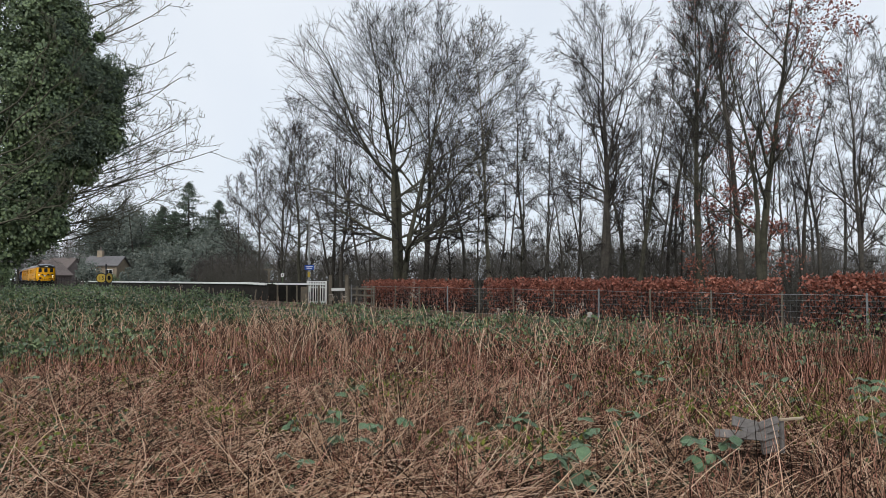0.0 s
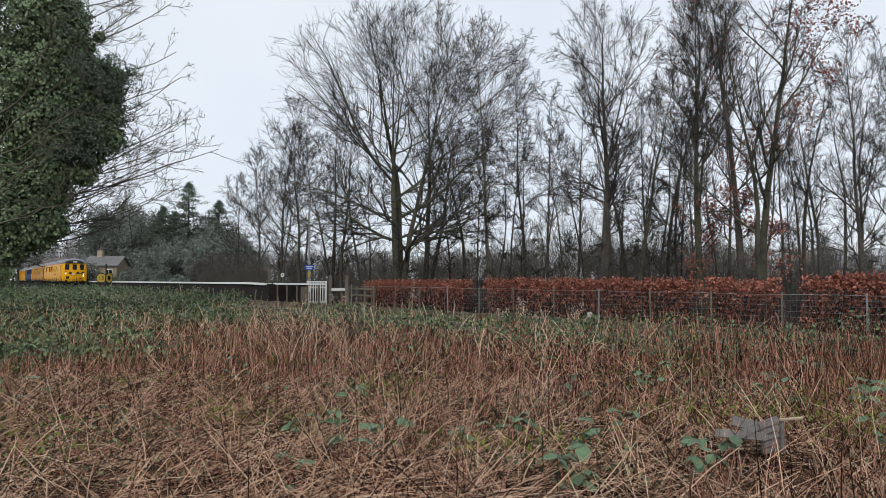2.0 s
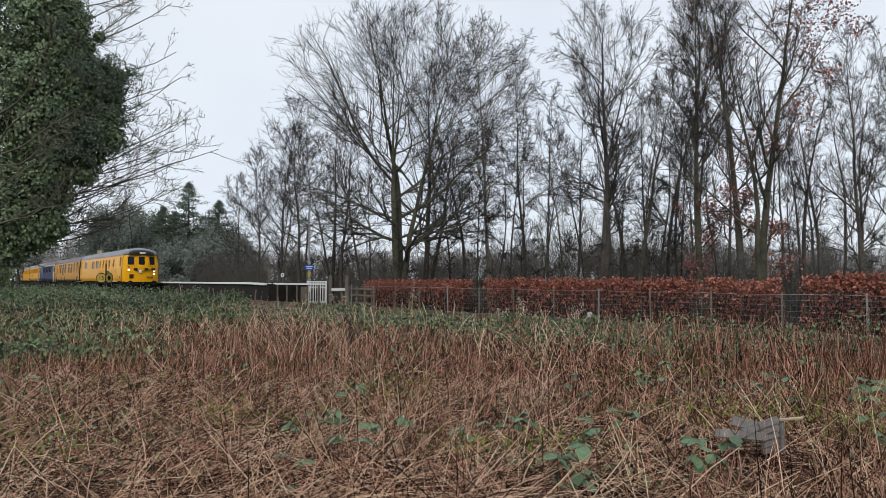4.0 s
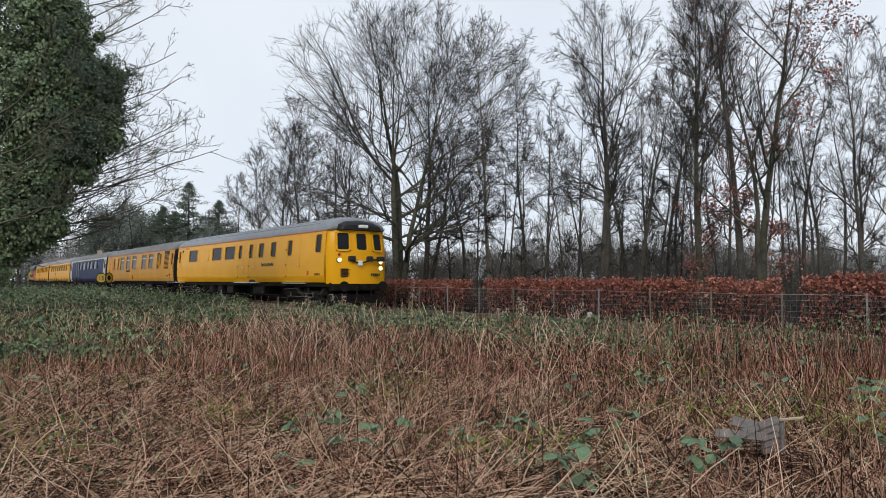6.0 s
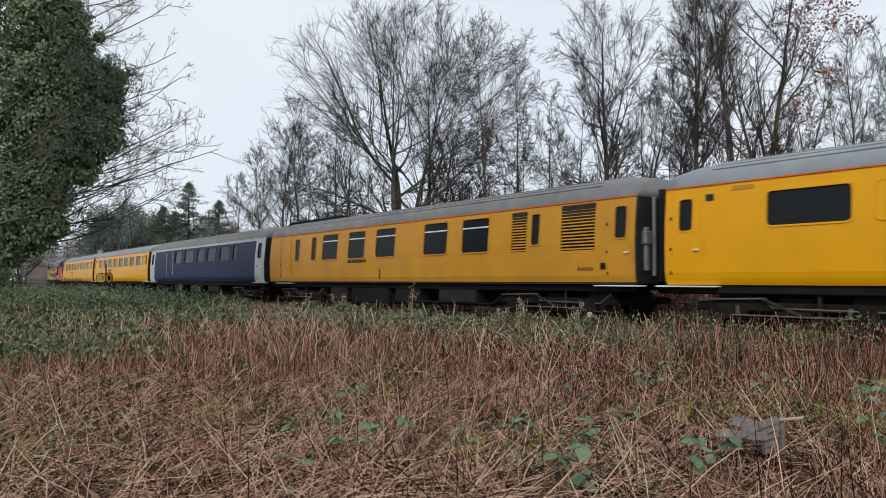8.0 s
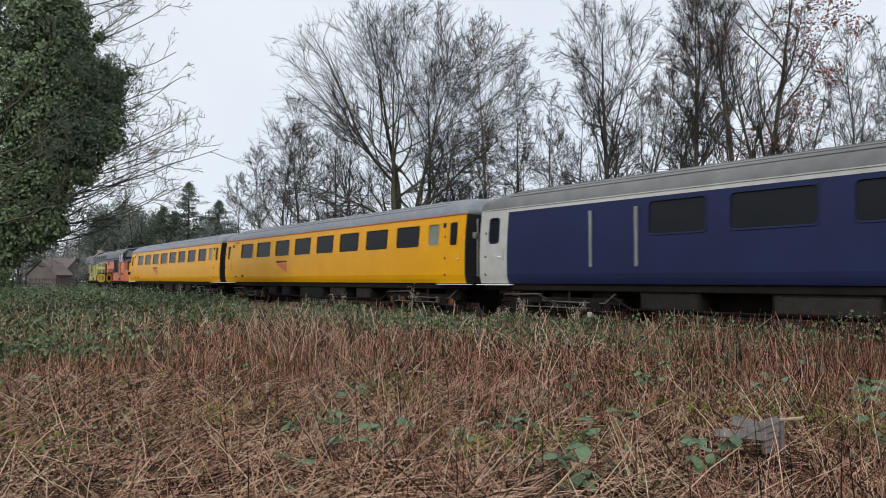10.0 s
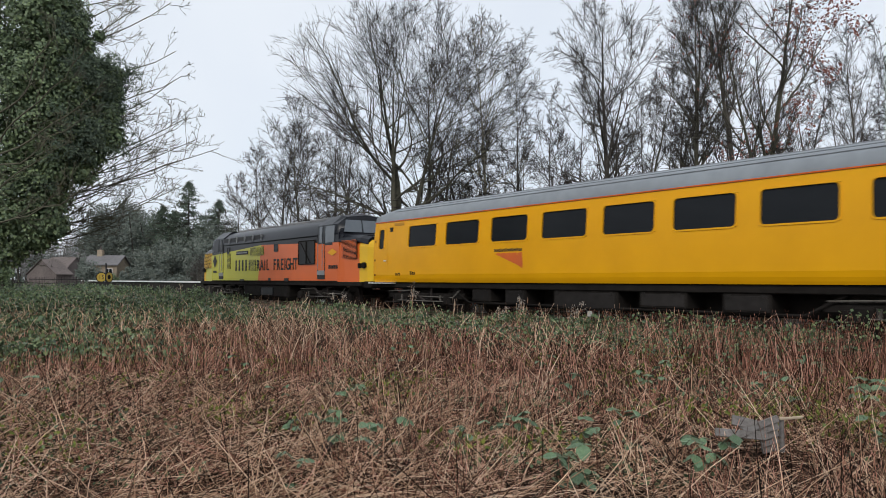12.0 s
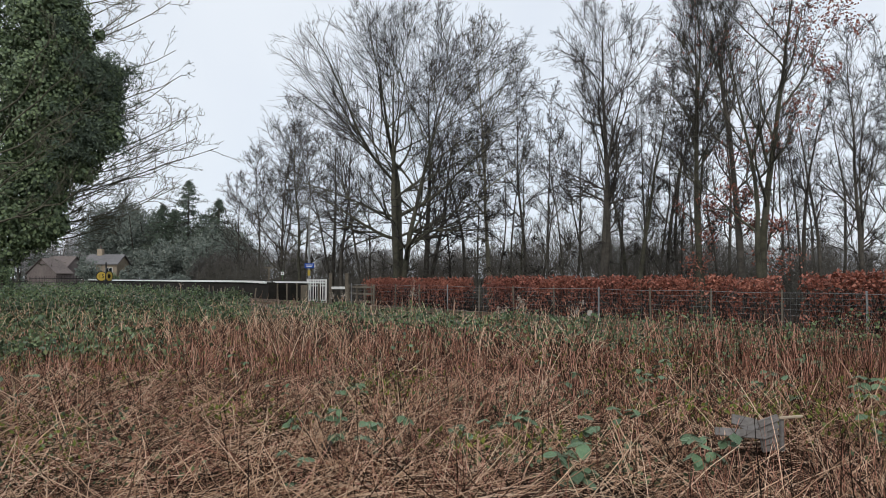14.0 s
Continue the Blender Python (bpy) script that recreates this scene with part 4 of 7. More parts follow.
def build_driving_coach():
    L = 19.33
    h = L / 2
    prof = side_profile()
    w = [(0.32, 0.66), (2.2, 3.72), (6.16, 7.57), (8.08, 9.48), (10.0, 10.42), (11.34, 11.78), (12.5, 13.08), (13.86, 14.44), (15.64, 16.10)]
    wins = [(a - h, b - h, 2.12, 2.80) for a, b in w] + [(18.22 - h, 18.74 - h, 2.18, 2.92)]
    root, prof = coach_shell("driving_coach", "bright yellow driving coach with a flat cab front and grey roof", L, M["yellow"], M["roof_grey"], wins, prof=prof, front_cab=True)
    # blanked window
    y = -half_width(2.45, prof)
    part("blank_panel", ring_frame(1.5, 0.66, 0.08, 0.025, 0.01).mesh("blank_panel", M["yellow"]), root, m=pose(4.84 - h, y, 2.46, -6))
    # cab front: bowed, with three windows
    hf = h + 0.28
    rows = [0.95, 1.2, 2.25, 2.98, 3.16, 3.3]
    ys = [-1.36, -1.28, -1.04, -0.5, -0.26, 0.26, 0.5, 1.04, 1.28, 1.36]
    bow = {-1.36: 0.55, -1.28: 0.36, -1.04: 0.22, -0.5: 0.06, -0.26: 0.02}
    wide = lambda z: np.interp(z, [0.95, 1.9, 2.7, 3.06, 3.3], [0.965, 1.02, 0.975, 0.94, 0.78])
    sh = Shape()
    pts = {}
    for j, z in enumerate(rows):
        for i, yy in enumerate(ys):
            pts[i, j] = len(sh.v)
            sh.v.append((hf - bow[-abs(yy)] - (max(0, z - 2.2) * 0.16), yy * wide(z), z))
    for j in range(len(rows) - 1):
        for i in range(len(ys) - 1):
            if j == 2 and i in (2, 4, 6):
                continue
            sh.f.append((pts[i, j], pts[i + 1, j], pts[i + 1, j + 1], pts[i, j + 1]))
    part("cab_front", sh.mesh("cab_front", M["yellow"], True), root, "flat yellow cab front")
    for yy, ww, turn in ((-0.77, 0.56, -17), (0.0, 0.54, 0), (0.77, 0.56, 17)):
        xx = hf - 0.10 - abs(yy) * 0.10
        pane = part("windscreen", Shape().box(-ww / 2, ww / 2, 0.0, 0.012, -0.38, 0.38).mesh("windscreen", M["glass"]), root, m=pose(xx - 0.02, yy, 2.61, -9, 0, 90 + turn))
        part("window_frame", ring_frame(0.46, 0.66, 0.08, 0.07, 0.04).mesh("window_frame", M["yellow"]), pane)
    # dark dome above the windscreens with a white marker panel
    arch_pts = lambda w, z0, z1: [(-w, z0), (w, z0), (w * 0.93, z0 + (z1 - z0) * 0.55), (w * 0.6, z0 + (z1 - z0) * 0.88), (0, z1), (-w * 0.6, z0 + (z1 - z0) * 0.88), (-w * 0.93, z0 + (z1 - z0) * 0.55)]
    part("dome", Shape().loft([(hf - 0.42, arch_pts(0.98, 3.07, 3.50)), (hf - 0.2, arch_pts(0.96, 3.06, 3.44)), (hf - 0.08, arch_pts(0.92, 3.06, 3.37)), (hf - 0.02, arch_pts(0.84, 3.08, 3.28))]).mesh("dome", M["black"]), root, "black panel over the windscreens")
    part("marker_panel", Shape().box(hf - 0.08, hf + 0.03, -0.18, 0.24, 3.15, 3.28, 0.02).mesh("marker_panel", M["white"]), root)
    for yy, zz in ((-0.93, 1.88), (0.95, 1.82), (0.95, 1.57)):
        lamp = part("headlamp", Shape().tube((hf - 0.4, yy, zz), (hf - 0.17, yy, zz), 0.115, sides=14).mesh("headlamp", M["black"]), root)
        part("lens", Shape().tube((hf - 0.18, yy, zz), (hf - 0.155, yy, zz), 0.095, 0.08, sides=14).mesh("lens", M["lamp"]), lamp, "lit warm white lens")
    part("tail_lamp", Shape().tube((hf - 0.35, -0.93, 2.1), (hf - 0.17, -0.93, 2.1), 0.06, sides=10).mesh("tail_lamp", M["red"]), root)
    for yy in (-0.47, 0.32, 0.86):
        part("jumper_box", Shape().box(hf - 0.2, hf + 0.1, yy - 0.13, yy + 0.13, 1.84, 2.04, 0.03).mesh("jumper_box", M["black"]), root)
    part("jumper_cable", Shape().tube((hf + 0.02, -0.5, 1.86), (hf + 0.06, -0.15, 1.74), 0.03, sides=6).tube((hf + 0.06, -0.15, 1.74), (hf + 0.06, 0.25, 1.86), 0.03, sides=6)
         .tube((hf + 0.06, 0.25, 1.9), (hf + 0.02, 0.86, 1.9), 0.035, sides=6).mesh("jumper_cable", M["black"]), root)
    part("socket_box", Shape().box(hf - 0.05, hf + 0.1, -0.24, -0.04, 1.66, 1.86, 0.02).mesh("socket_box", M["white"]), root)
    g = part("grille", Shape().box(hf - 0.25, hf - 0.09, -0.88, -0.35, 1.22, 1.55, 0.01).mesh("grille", M["rust"]), root, "brown grille in the cab front")
    for i in range(6):
        part("slat", Shape().box(hf - 0.1, hf - 0.07, -0.86, -0.37, 1.25 + i * 0.05, 1.262 + i * 0.05).mesh("slat", M["under"]), g)
    sh = Shape()
    for i in range(5):
        sh.box(hf - 0.06, hf - 0.045, 0.42 + i * 0.09, 0.48 + i * 0.09, 1.25, 1.36)
    part("number_bars", sh.mesh("number_bars", M["black"]), root)
    part("buffer_beam", Shape().box(hf - 0.5, hf - 0.1, -1.2, 1.2, 0.66, 0.95, 0.04).mesh("buffer_beam", M["under"]), root)
    part("snow_plough", Shape().loft([(hf - 0.7, [(-1.2, 0.16), (1.2, 0.16), (1.2, 0.5), (-1.2, 0.5)]), (hf - 0.2, [(-1.1, 0.2), (1.1, 0.2), (1.1, 0.55), (-1.1, 0.55)])]).mesh("snow_plough", M["under"]), root)
    buffers(root, hf - 0.25, 1, 0.84)
    part("coupling_hook", Shape().box(hf - 0.2, hf + 0.25, -0.1, 0.1, 0.72, 0.95, 0.03).tube((hf + 0.1, -0.3, 0.9), (hf + 0.12, -0.32, 0.45), 0.03, sides=6)
         .tube((hf + 0.1, 0.3, 0.9), (hf + 0.12, 0.34, 0.42), 0.03, sides=6).mesh("coupling_hook", M["under"]), root)
    for a, b in ((0.15, 0.85), (9.95, 10.7), (11.35, 12.05), (15.55, 16.85)):
        door_lines(root, a - h, b - h, prof, M["yellow"])
    bars(root, 12.9 - h, 1.72, 1.35, 0.15, prof, "black")
    bars(root, 18.2 - h, 1.28, 0.5, 0.1, prof, "rust")
    bars(root, 17.55 - h, 1.3, 0.16, 0.2, prof, "red", name="warning_mark")
    part("label_plate", Shape().box(-h + 0.95, -h + 1.12, -1.35, -1.33, 2.72, 2.85).mesh("label_plate", M["black"]), root)
    part("vent", Shape().box(-h + 1.5, -h + 1.95, -1.32, -1.28, 2.88, 2.97, 0.005).mesh("vent", M["yellow_dirty"]), root)
    coach_fittings(root, prof, h, [(0.15 - h, 0.85 - h), (9.95 - h, 10.7 - h), (11.35 - h, 12.05 - h), (15.6 - h, 16.85 - h)],
                   [(-4.4, -3.6, 0.4, 0.85), (-3.0, -2.2, 0.45, 0.85), (-1.6, -0.7, 0.4, 0.85), (1.8, 3.2, 0.42, 0.85)])
    part("step_recess", Shape().box(11.35 - h, 12.05 - h, -1.36, -1.2, 0.98, 1.12).mesh("step_recess", M["black"]), root)
    return root, L


def build_generator_coach():
    L = 19.67
    h = L / 2
    prof = [(1.33, 1.02), (1.37, 1.2), (1.385, 1.6), (1.385, 2.0), (1.36, 2.4), (1.32, 2.75), (1.28, 3.02)]
    tall = [(4.9, 6.15), (6.92, 8.1), (8.81, 10.05), (11.64, 12.87), (13.55, 14.75)]
    wins = [(a - h, b - h, 1.88, 2.86) for a, b in tall] + [(2.5 - h, 2.95 - h, 1.88, 2.8), (3.98 - h, 4.4 - h, 1.88, 2.82), (16.4 - h, 16.72 - h, 2.0, 2.82),
            (19.1 - h, 19.45 - h, 2.05, 2.8), (15.66 - h, 16.24 - h, 1.84, 2.9, "louvre"), (17.45 - h, 18.53 - h, 1.82, 2.94, "louvre")]
    root, prof = coach_shell("generator_coach", "dull yellow coach with louvred vents and dirty grey roof", L, M["yellow_dirty"], M["roof_dirty"], wins, prof=prof, crown=3.62)
    for a, b in tall:
        y = -half_width(2.6, prof)
        part("toplight_bar", Shape().box(a - h + 0.03, b - h - 0.03, y + 0.01, y + 0.03, 2.58, 2.62).mesh("toplight_bar", M["white"]), root)
    d = door_lines(root, 1.2 - h, 2.0 - h, prof, M["yellow_dirty"])
    part("handrail", Shape().tube((2.15 - h, -1.42, 1.3), (2.15 - h, -1.42, 2.8), 0.025, sides=6).tube((1.1 - h, -1.42, 1.3), (1.1 - h, -1.42, 2.8), 0.025, sides=6).mesh("handrail", M["yellow"]), root)
    door_lines(root, 18.9 - h, 19.55 - h, prof, M["yellow_dirty"])
    bars(root, 6.95 - h, 1.72, 1.3, 0.12, prof, "under")
    bars(root, 18.0 - h, 1.32, 0.5, 0.1, prof, "rust")
    part("data_panel", Shape().box(18.7 - h, 18.85 - h, -1.395, -1.36, 1.35, 1.5).box(9.1 - h, 9.14 - h, -1.395, -1.36, 1.15, 1.5).mesh("data_panel", M["under"]), root)
    part("sill_rail", Shape().box(-h, h, -1.40, -1.28, 1.0, 1.05).mesh("sill_rail", M["black"]), root)
    part("roof_hatch", Shape().box(-h + 0.6, -h + 5.2, -0.75, 0.75, 3.45, 3.66, 0.05).mesh("roof_hatch", M["under"]), root)
    part("pipework", Shape().box(h + 0.02, h + 0.1, -1.1, -0.95, 1.3, 2.3, 0.02).box(h + 0.02, h + 0.14, -1.15, -0.8, 1.9, 2.2, 0.02).tube((h + 0.1, -0.8, 1.2), (h + 0.15, -0.85, 3.0), 0.04).mesh("pipework", M["metal"]), root)
    part("tail_disc", Shape().tube((h + 0.03, -1.05, 2.05), (h + 0.12, -1.05, 2.05), 0.1, sides=12).mesh("tail_disc", M["orange"]), root)
    coach_fittings(root, prof, h, [(1.2 - h, 2.0 - h), (18.9 - h, 19.5 - h)], [(-4.5, -3.2, 0.3, 0.9), (-2.9, -0.4, 0.28, 0.92), (0.0, 1.4, 0.35, 0.9), (2.4, 4.2, 0.4, 0.9)])
    return root, L


def build_blue_coach():
    L = 19.5
    h = L / 2
    prof = side_profile()
    ws = [(-13.9, -12.5), (-12.0, -10.3), (-9.7, -8.4), (-8.0, -6.6), (-6.0, -4.5), (-4.1, -3.4)]
    wins = [(a + h, b + h, 2.10, 2.84) for a, b in ws] + [(-h + 0.4, -h + 0.78, 2.12, 2.8), (h - 0.8, h - 0.42, 2.12, 2.8)]
    root, prof = coach_shell("blue_coach", "dark blue coach with pale doors at its ends and grey roof", L, M["blue_paint"], M["roof_dirty"], wins, prof=prof, line="cream_paint")
    for a, b in ((-h + 0.01, -h + 1.12), (h - 1.12, h - 0.01)):
        sh = side_wall(a, b, [(a + 0.39, b - 0.34, 2.12, 2.8)] if a < 0 else [(a + 0.32, b - 0.41, 2.12, 2.8)], -1, [(y + 0.006, z) for y, z in prof])
        part("end_panel", sh.mesh("end_panel", M["cream_paint"], True), root, "pale grey end panel")
        door_lines(root, a + 0.25, b - 0.2, prof, M["cream_paint"])
    part("cantrail", side_wall(-h + 1.12, h - 1.12, [], -1, [(half_width(2.94, prof) + 0.006, 2.94), (prof[-1][0] + 0.006, 3.05)]).mesh("cantrail", M["cream_paint"]), root, "pale band under the gutter")
    for x in (-h + 4.0, -h + 5.3):
        part("door_post", Shape().box(x - 0.04, x + 0.04, -1.42, -1.36, 1.4, 2.75, 0.01).mesh("door_post", M["metal"]), root)
    coach_fittings(root, prof, h, [(-h + 0.3, -h + 0.9), (h - 0.9, h - 0.3)], [(-4.5, -3.0, 0.4, 0.85), (-1.5, 0.4, 0.4, 0.85), (1.6, 3.4, 0.45, 0.85)])
    return root, L


def build_saloon_coach(label, springs):
    L = 19.33
    h = L / 2
    w = [(2.05, 3.55), (4.0, 5.55), (6.05, 7.5), (8.0, 9.5), (9.97, 11.4), (11.85, 13.28), (13.75, 15.2), (15.7, 17.05)]
    wins = [(a - h, b - h, 2.13, 2.83) for a, b in w] + [(17.5 - h, 18.08 - h, 2.15, 2.82, "glass_pale"), (18.58 - h, 18.98 - h, 2.12, 2.83), (0.3 - h, 0.64 - h, 2.12, 2.8)]
    root, prof = coach_shell("saloon_coach", label, L, M["yellow"], M["roof_grey"], wins)
    door_lines(root, 0.12 - h, 0.85 - h, prof, M["yellow"])
    door_lines(root, 18.4 - h, 19.12 - h, prof, M["yellow"])
    chevrons(root, 6.25 - h, 1.58, 1.1, prof)
    for a, z in ((1.35, 1.22), (2.2, 1.24)):
        bars(root, a - h, z, 0.3, 0.12, prof, "under")
    part("label_plate", Shape().box(-h + 0.98, -h + 1.14, -1.35, -1.33, 2.7, 2.84).box(h - 1.05, h - 0.92, -1.35, -1.33, 2.68, 2.82).mesh("label_plate", M["black"]), root)
    part("vent", Shape().box(-h + 1.2, -h + 1.75, -1.32, -1.28, 2.88, 2.98, 0.005).mesh("vent", M["yellow_dirty"]), root)
    for sd in (-1, 1):
        part("end_pipe", Shape().tube((sd * (h + 0.08), -0.95, 1.2), (sd * (h + 0.08), -0.95, 2.9), 0.03).box(min(sd * h, sd * (h + 0.12)), max(sd * h, sd * (h + 0.12)), -1.1, -0.9, 2.3, 2.5, 0.02).mesh("end_pipe", M["metal"]), root)
    coach_fittings(root, prof, h, [(0.12 - h, 0.85 - h), (18.4 - h, 19.12 - h)], [(-4.6, -3.8, 0.45, 0.85), (-3.2, -2.4, 0.4, 0.85), (-1.4, 0.6, 0.35, 0.85), (1.2, 2.4, 0.45, 0.85), (3.2, 4.2, 0.42, 0.85)], springs)
    return root, L


# ---- the diesel locomotive ----
def loco_ring(w, top, roof, k=8):
    """Side to the shoulder, then the arched roof."""
    pts = [(-w * 0.985, 1.0), (-w, 1.2), (-w, top)]
    for i in range(1, k):
        a = math.pi * i / k
        pts.append((-w * math.cos(a) * 0.995, top + (roof - top) * math.sin(a) ** 0.75))
    return pts + [(w, top), (w, 1.2), (w * 0.985, 1.0)]


def flat(x0, x1, z0, z1, y, d=0.012):
    return Shape().box(x0, x1, -y - d, -y + 0.02, z0, z1)


def build_locomotive():
    W = 1.36
    root = thing("diesel_locomotive", None, category="locomotive", label="lime and orange diesel locomotive with a black roof and bonnet nose")
    # body between the cabs, in two colours with a slanting join, and the black upper body
    part("upper_side", Shape().box(-6.95, 6.95, -W + 0.012, W - 0.012, 2.25, 2.86).mesh("upper_side", M["gloss_black"]), root, "black upper body side")
    for name, a, b, c, d, paint, zc, zd in (("body_side", -7.0, -0.75, -0.35, -7.0, "lime", 2.68, 2.36), ("body_side", -0.75, 7.0, 7.0, -0.35, "orange", 2.50, 2.68)):
        for sd in (-1, 1):
            y = sd * W
            sh = Shape().add([(a, y * 0.985, 1.0), (b, y * 0.985, 1.0), (c, y, zc), (d, y, zd), (a, y * 0.9, 1.0), (b, y * 0.9, 1.0), (c, y * 0.9, zc), (d, y * 0.9, zd)],
                             [(0, 1, 2, 3) if sd < 0 else (3, 2, 1, 0), (4, 7, 6, 5), (0, 4, 5, 1), (2, 6, 7, 3), (0, 3, 7, 4), (1, 5, 6, 2)])
            part(name, sh.mesh(name, M[paint]), root, paint + " body side")
    arch = lambda w, z, r: [(-w, z)] + [(-w * math.cos(math.pi * i / 10), z + 0.06 + (r - z - 0.06) * math.sin(math.pi * i / 10) ** 0.7) for i in range(11)] + [(w, z)]
    part("roof", Shape().loft([(-6.9, arch(W, 2.8, 3.54)), (-6.2, arch(W, 2.8, 3.60)), (6.2, arch(W, 2.8, 3.60)), (6.9, arch(W, 2.8, 3.54))]).mesh("roof", M["gloss_black"], True), root, "black arched roof")
    for x0, x1 in ((-5.2, -3.2), (-2.9, -0.6), (0.2, 2.6), (3.0, 4.8)):
        part("roof_hatch", Shape().box(x0, x1, -0.62, 0.62, 3.42, 3.64, 0.05).mesh("roof_hatch", M["roof_dirty"]), root)
    part("exhaust", Shape().box(1.0, 1.8, -0.2, 0.2, 3.6, 3.76, 0.03).mesh("exhaust", M["under"]), root)
    # row of grilles in the lime half's black shoulder
    for i in range(5):
        x = -5.3 + i * 1.02
        g = part("shoulder_grille", Shape().box(x, x + 0.82, -W - 0.0, -W + 0.06, 2.93, 3.17, 0.01).mesh("shoulder_grille", M["black"]), root, m=pose(0, 0.02, 0))
        part("strut", Shape().box(x + 0.84, x + 0.90, -W - 0.03, -W + 0.05, 2.9, 3.2, 0.01).mesh("strut", M["metal"]), root)
    # side louvres
    for x0, x1, z0, z1, paint in ((-1.66, -0.78, 2.2, 2.6, "lime"), (-0.72, -0.04, 2.2, 2.6, "lime"), (-1.66, -0.96, 1.5, 2.02, "lime"), (-4.72, -4.24, 1.62, 2.4, "lime"), (7.02, 8.2, 1.86, 2.56, "orange"), (-8.25, -7.05, 1.7, 2.5, "lime")):
        nose = abs(x0) > 6.5
        y = W - (0.06 if nose else 0)
        back = part("louvre", flat(x0, x1, z0, z1, y, 0.006).mesh("louvre", M["black"]), root)
        n = int((z1 - z0) / 0.042)
        for i in range(n):
            z = z0 + (i + 0.5) * (z1 - z0) / n
            part("slat", Shape().box(x0, x1, -y - 0.03, -y - 0.008, z - (0.010 if nose else 0.012), z + (0.007 if nose else 0.008)).mesh("slat", M[paint] if not nose else (M["orange"] if x0 > 0 else M["nose_yellow"])), back)
    # the large radiator opening with diagonal braces
    rad = part("radiator_opening", flat(3.6, 5.04, 1.72, 2.65, W, 0.01).mesh("radiator_opening", M["black"]), root)
    part("brace", Shape().add([(3.75, -W - 0.03, 2.62), (3.85, -W - 0.03, 2.62), (4.75, -W - 0.03, 1.76), (4.62, -W - 0.03, 1.76)], [(0, 3, 2, 1)]).box(4.27, 4.33, -W - 0.04, -W - 0.01, 1.74, 2.63).mesh("brace", M["under"]), rad)
    part("radiator_frame", ring_frame(1.42, 0.91, 0.03, 0.04, 0.03).mesh("radiator_frame", M["under"]), rad, m=pose(4.32, -W, 2.185))
    # cabs and noses, alike at both ends
    for sd, paint in ((1, "orange"), (-1, "lime")):
        fx = lambda x: sd * x
        def lofted(rings):
            rr = [(fx(x), r) for x, r in rings]
            if sd < 0:
                rr = [(x, [(-y, z) for y, z in r]) for x, r in rr]
                rr = [(x, r) for x, r in rr]
            return Shape().loft(rr)
        cab = part("cab", lofted([(5.25, [(-W - 0.004, 2.42), (-W - 0.004, 2.9), (-1.33, 3.22), (-0.9, 3.57), (0, 3.58), (0.9, 3.57), (1.33, 3.22), (W + 0.004, 2.9), (W + 0.004, 2.42)]),
                                  (6.45, [(-W - 0.004, 2.42), (-W - 0.004, 2.9), (-1.33, 3.22), (-0.92, 3.58), (0, 3.70), (0.92, 3.58), (1.33, 3.22), (W + 0.004, 2.9), (W + 0.004, 2.42)]),
                                  (6.75, [(-1.33, 2.42), (-1.33, 2.9), (-1.27, 3.22), (-0.88, 3.51), (0, 3.61), (0.88, 3.51), (1.27, 3.22), (1.33, 2.9), (1.33, 2.42)]),
                                  (7.15, [(-1.28, 2.42), (-1.28, 2.72), (-1.2, 2.76), (-0.8, 2.8), (0, 2.82), (0.8, 2.8), (1.2, 2.76), (1.28, 2.72), (1.28, 2.42)])]).mesh("cab", M["gloss_black"], False), root, "black cab with raked windscreens")
        # side window and door window
        for a, b in ((5.44, 5.66), (5.93, 6.64)):
            v = [(fx(xx), -yy - d, zz) for d in (0.014, -0.02) for zz, yy in ((2.52, W + 0.004), (2.9, W + 0.004), (3.16, 1.342)) for xx in (a, b)]
            part("cab_window", Shape().add(v, [(0, 1, 3, 2), (2, 3, 5, 4), (6, 8, 9, 7), (8, 10, 11, 9), (0, 6, 7, 1), (4, 5, 11, 10), (0, 2, 8, 6), (2, 4, 10, 8), (1, 7, 9, 3), (3, 9, 11, 5)]).mesh("cab_window", M["screen"] if sd > 0 else M["glass"]), cab)
        for y0, y1 in ((-1.2, -0.42), (-0.36, 0.36), (0.42, 1.2)):
            za, zb = 2.88, 3.36
            pa, pb = 7.12, 6.90
            v = [(fx(pa), y0 * 1.02, za), (fx(pa), y1 * 1.02, za), (fx(pb), y1 * 0.85, zb if abs(y0) < 0.4 or y1 < 0 else zb - 0.0), (fx(pb), y0 * 0.85, zb)]
            v2 = [(x + fx(0.03), y, z + 0.02) for x, y, z in v]
            part("windscreen", Shape().add(v + v2, [(0, 1, 2, 3), (4, 5, 6, 7), (0, 1, 5, 4), (2, 3, 7, 6), (1, 2, 6, 5), (0, 3, 7, 4)]).mesh("windscreen", M["screen"]), cab)
        dr = part("door", flat(min(fx(5.3), fx(5.84)), max(fx(5.3), fx(5.84)), 1.45, 2.34 if sd < 0 else 2.48, W, 0.006).mesh("door", M[paint]), root)
        part("door_gap", Shape().box(fx(5.28) - 0.02, fx(5.28) + 0.02, -W - 0.009, -W + 0.01, 1.42, 2.9).box(fx(5.86) - 0.015, fx(5.86) + 0.015, -W - 0.009, -W + 0.01, 1.42, 2.9).mesh("door_gap", M["black"]), dr)
        part("handrail", Shape().tube((fx(5.36), -W - 0.045, 1.5), (fx(5.36), -W - 0.045, 2.5), 0.014, sides=6).tube((fx(5.74), -W - 0.045, 1.5), (fx(5.74), -W - 0.045, 2.5), 0.014, sides=6).mesh("handrail", M["metal"]), root)
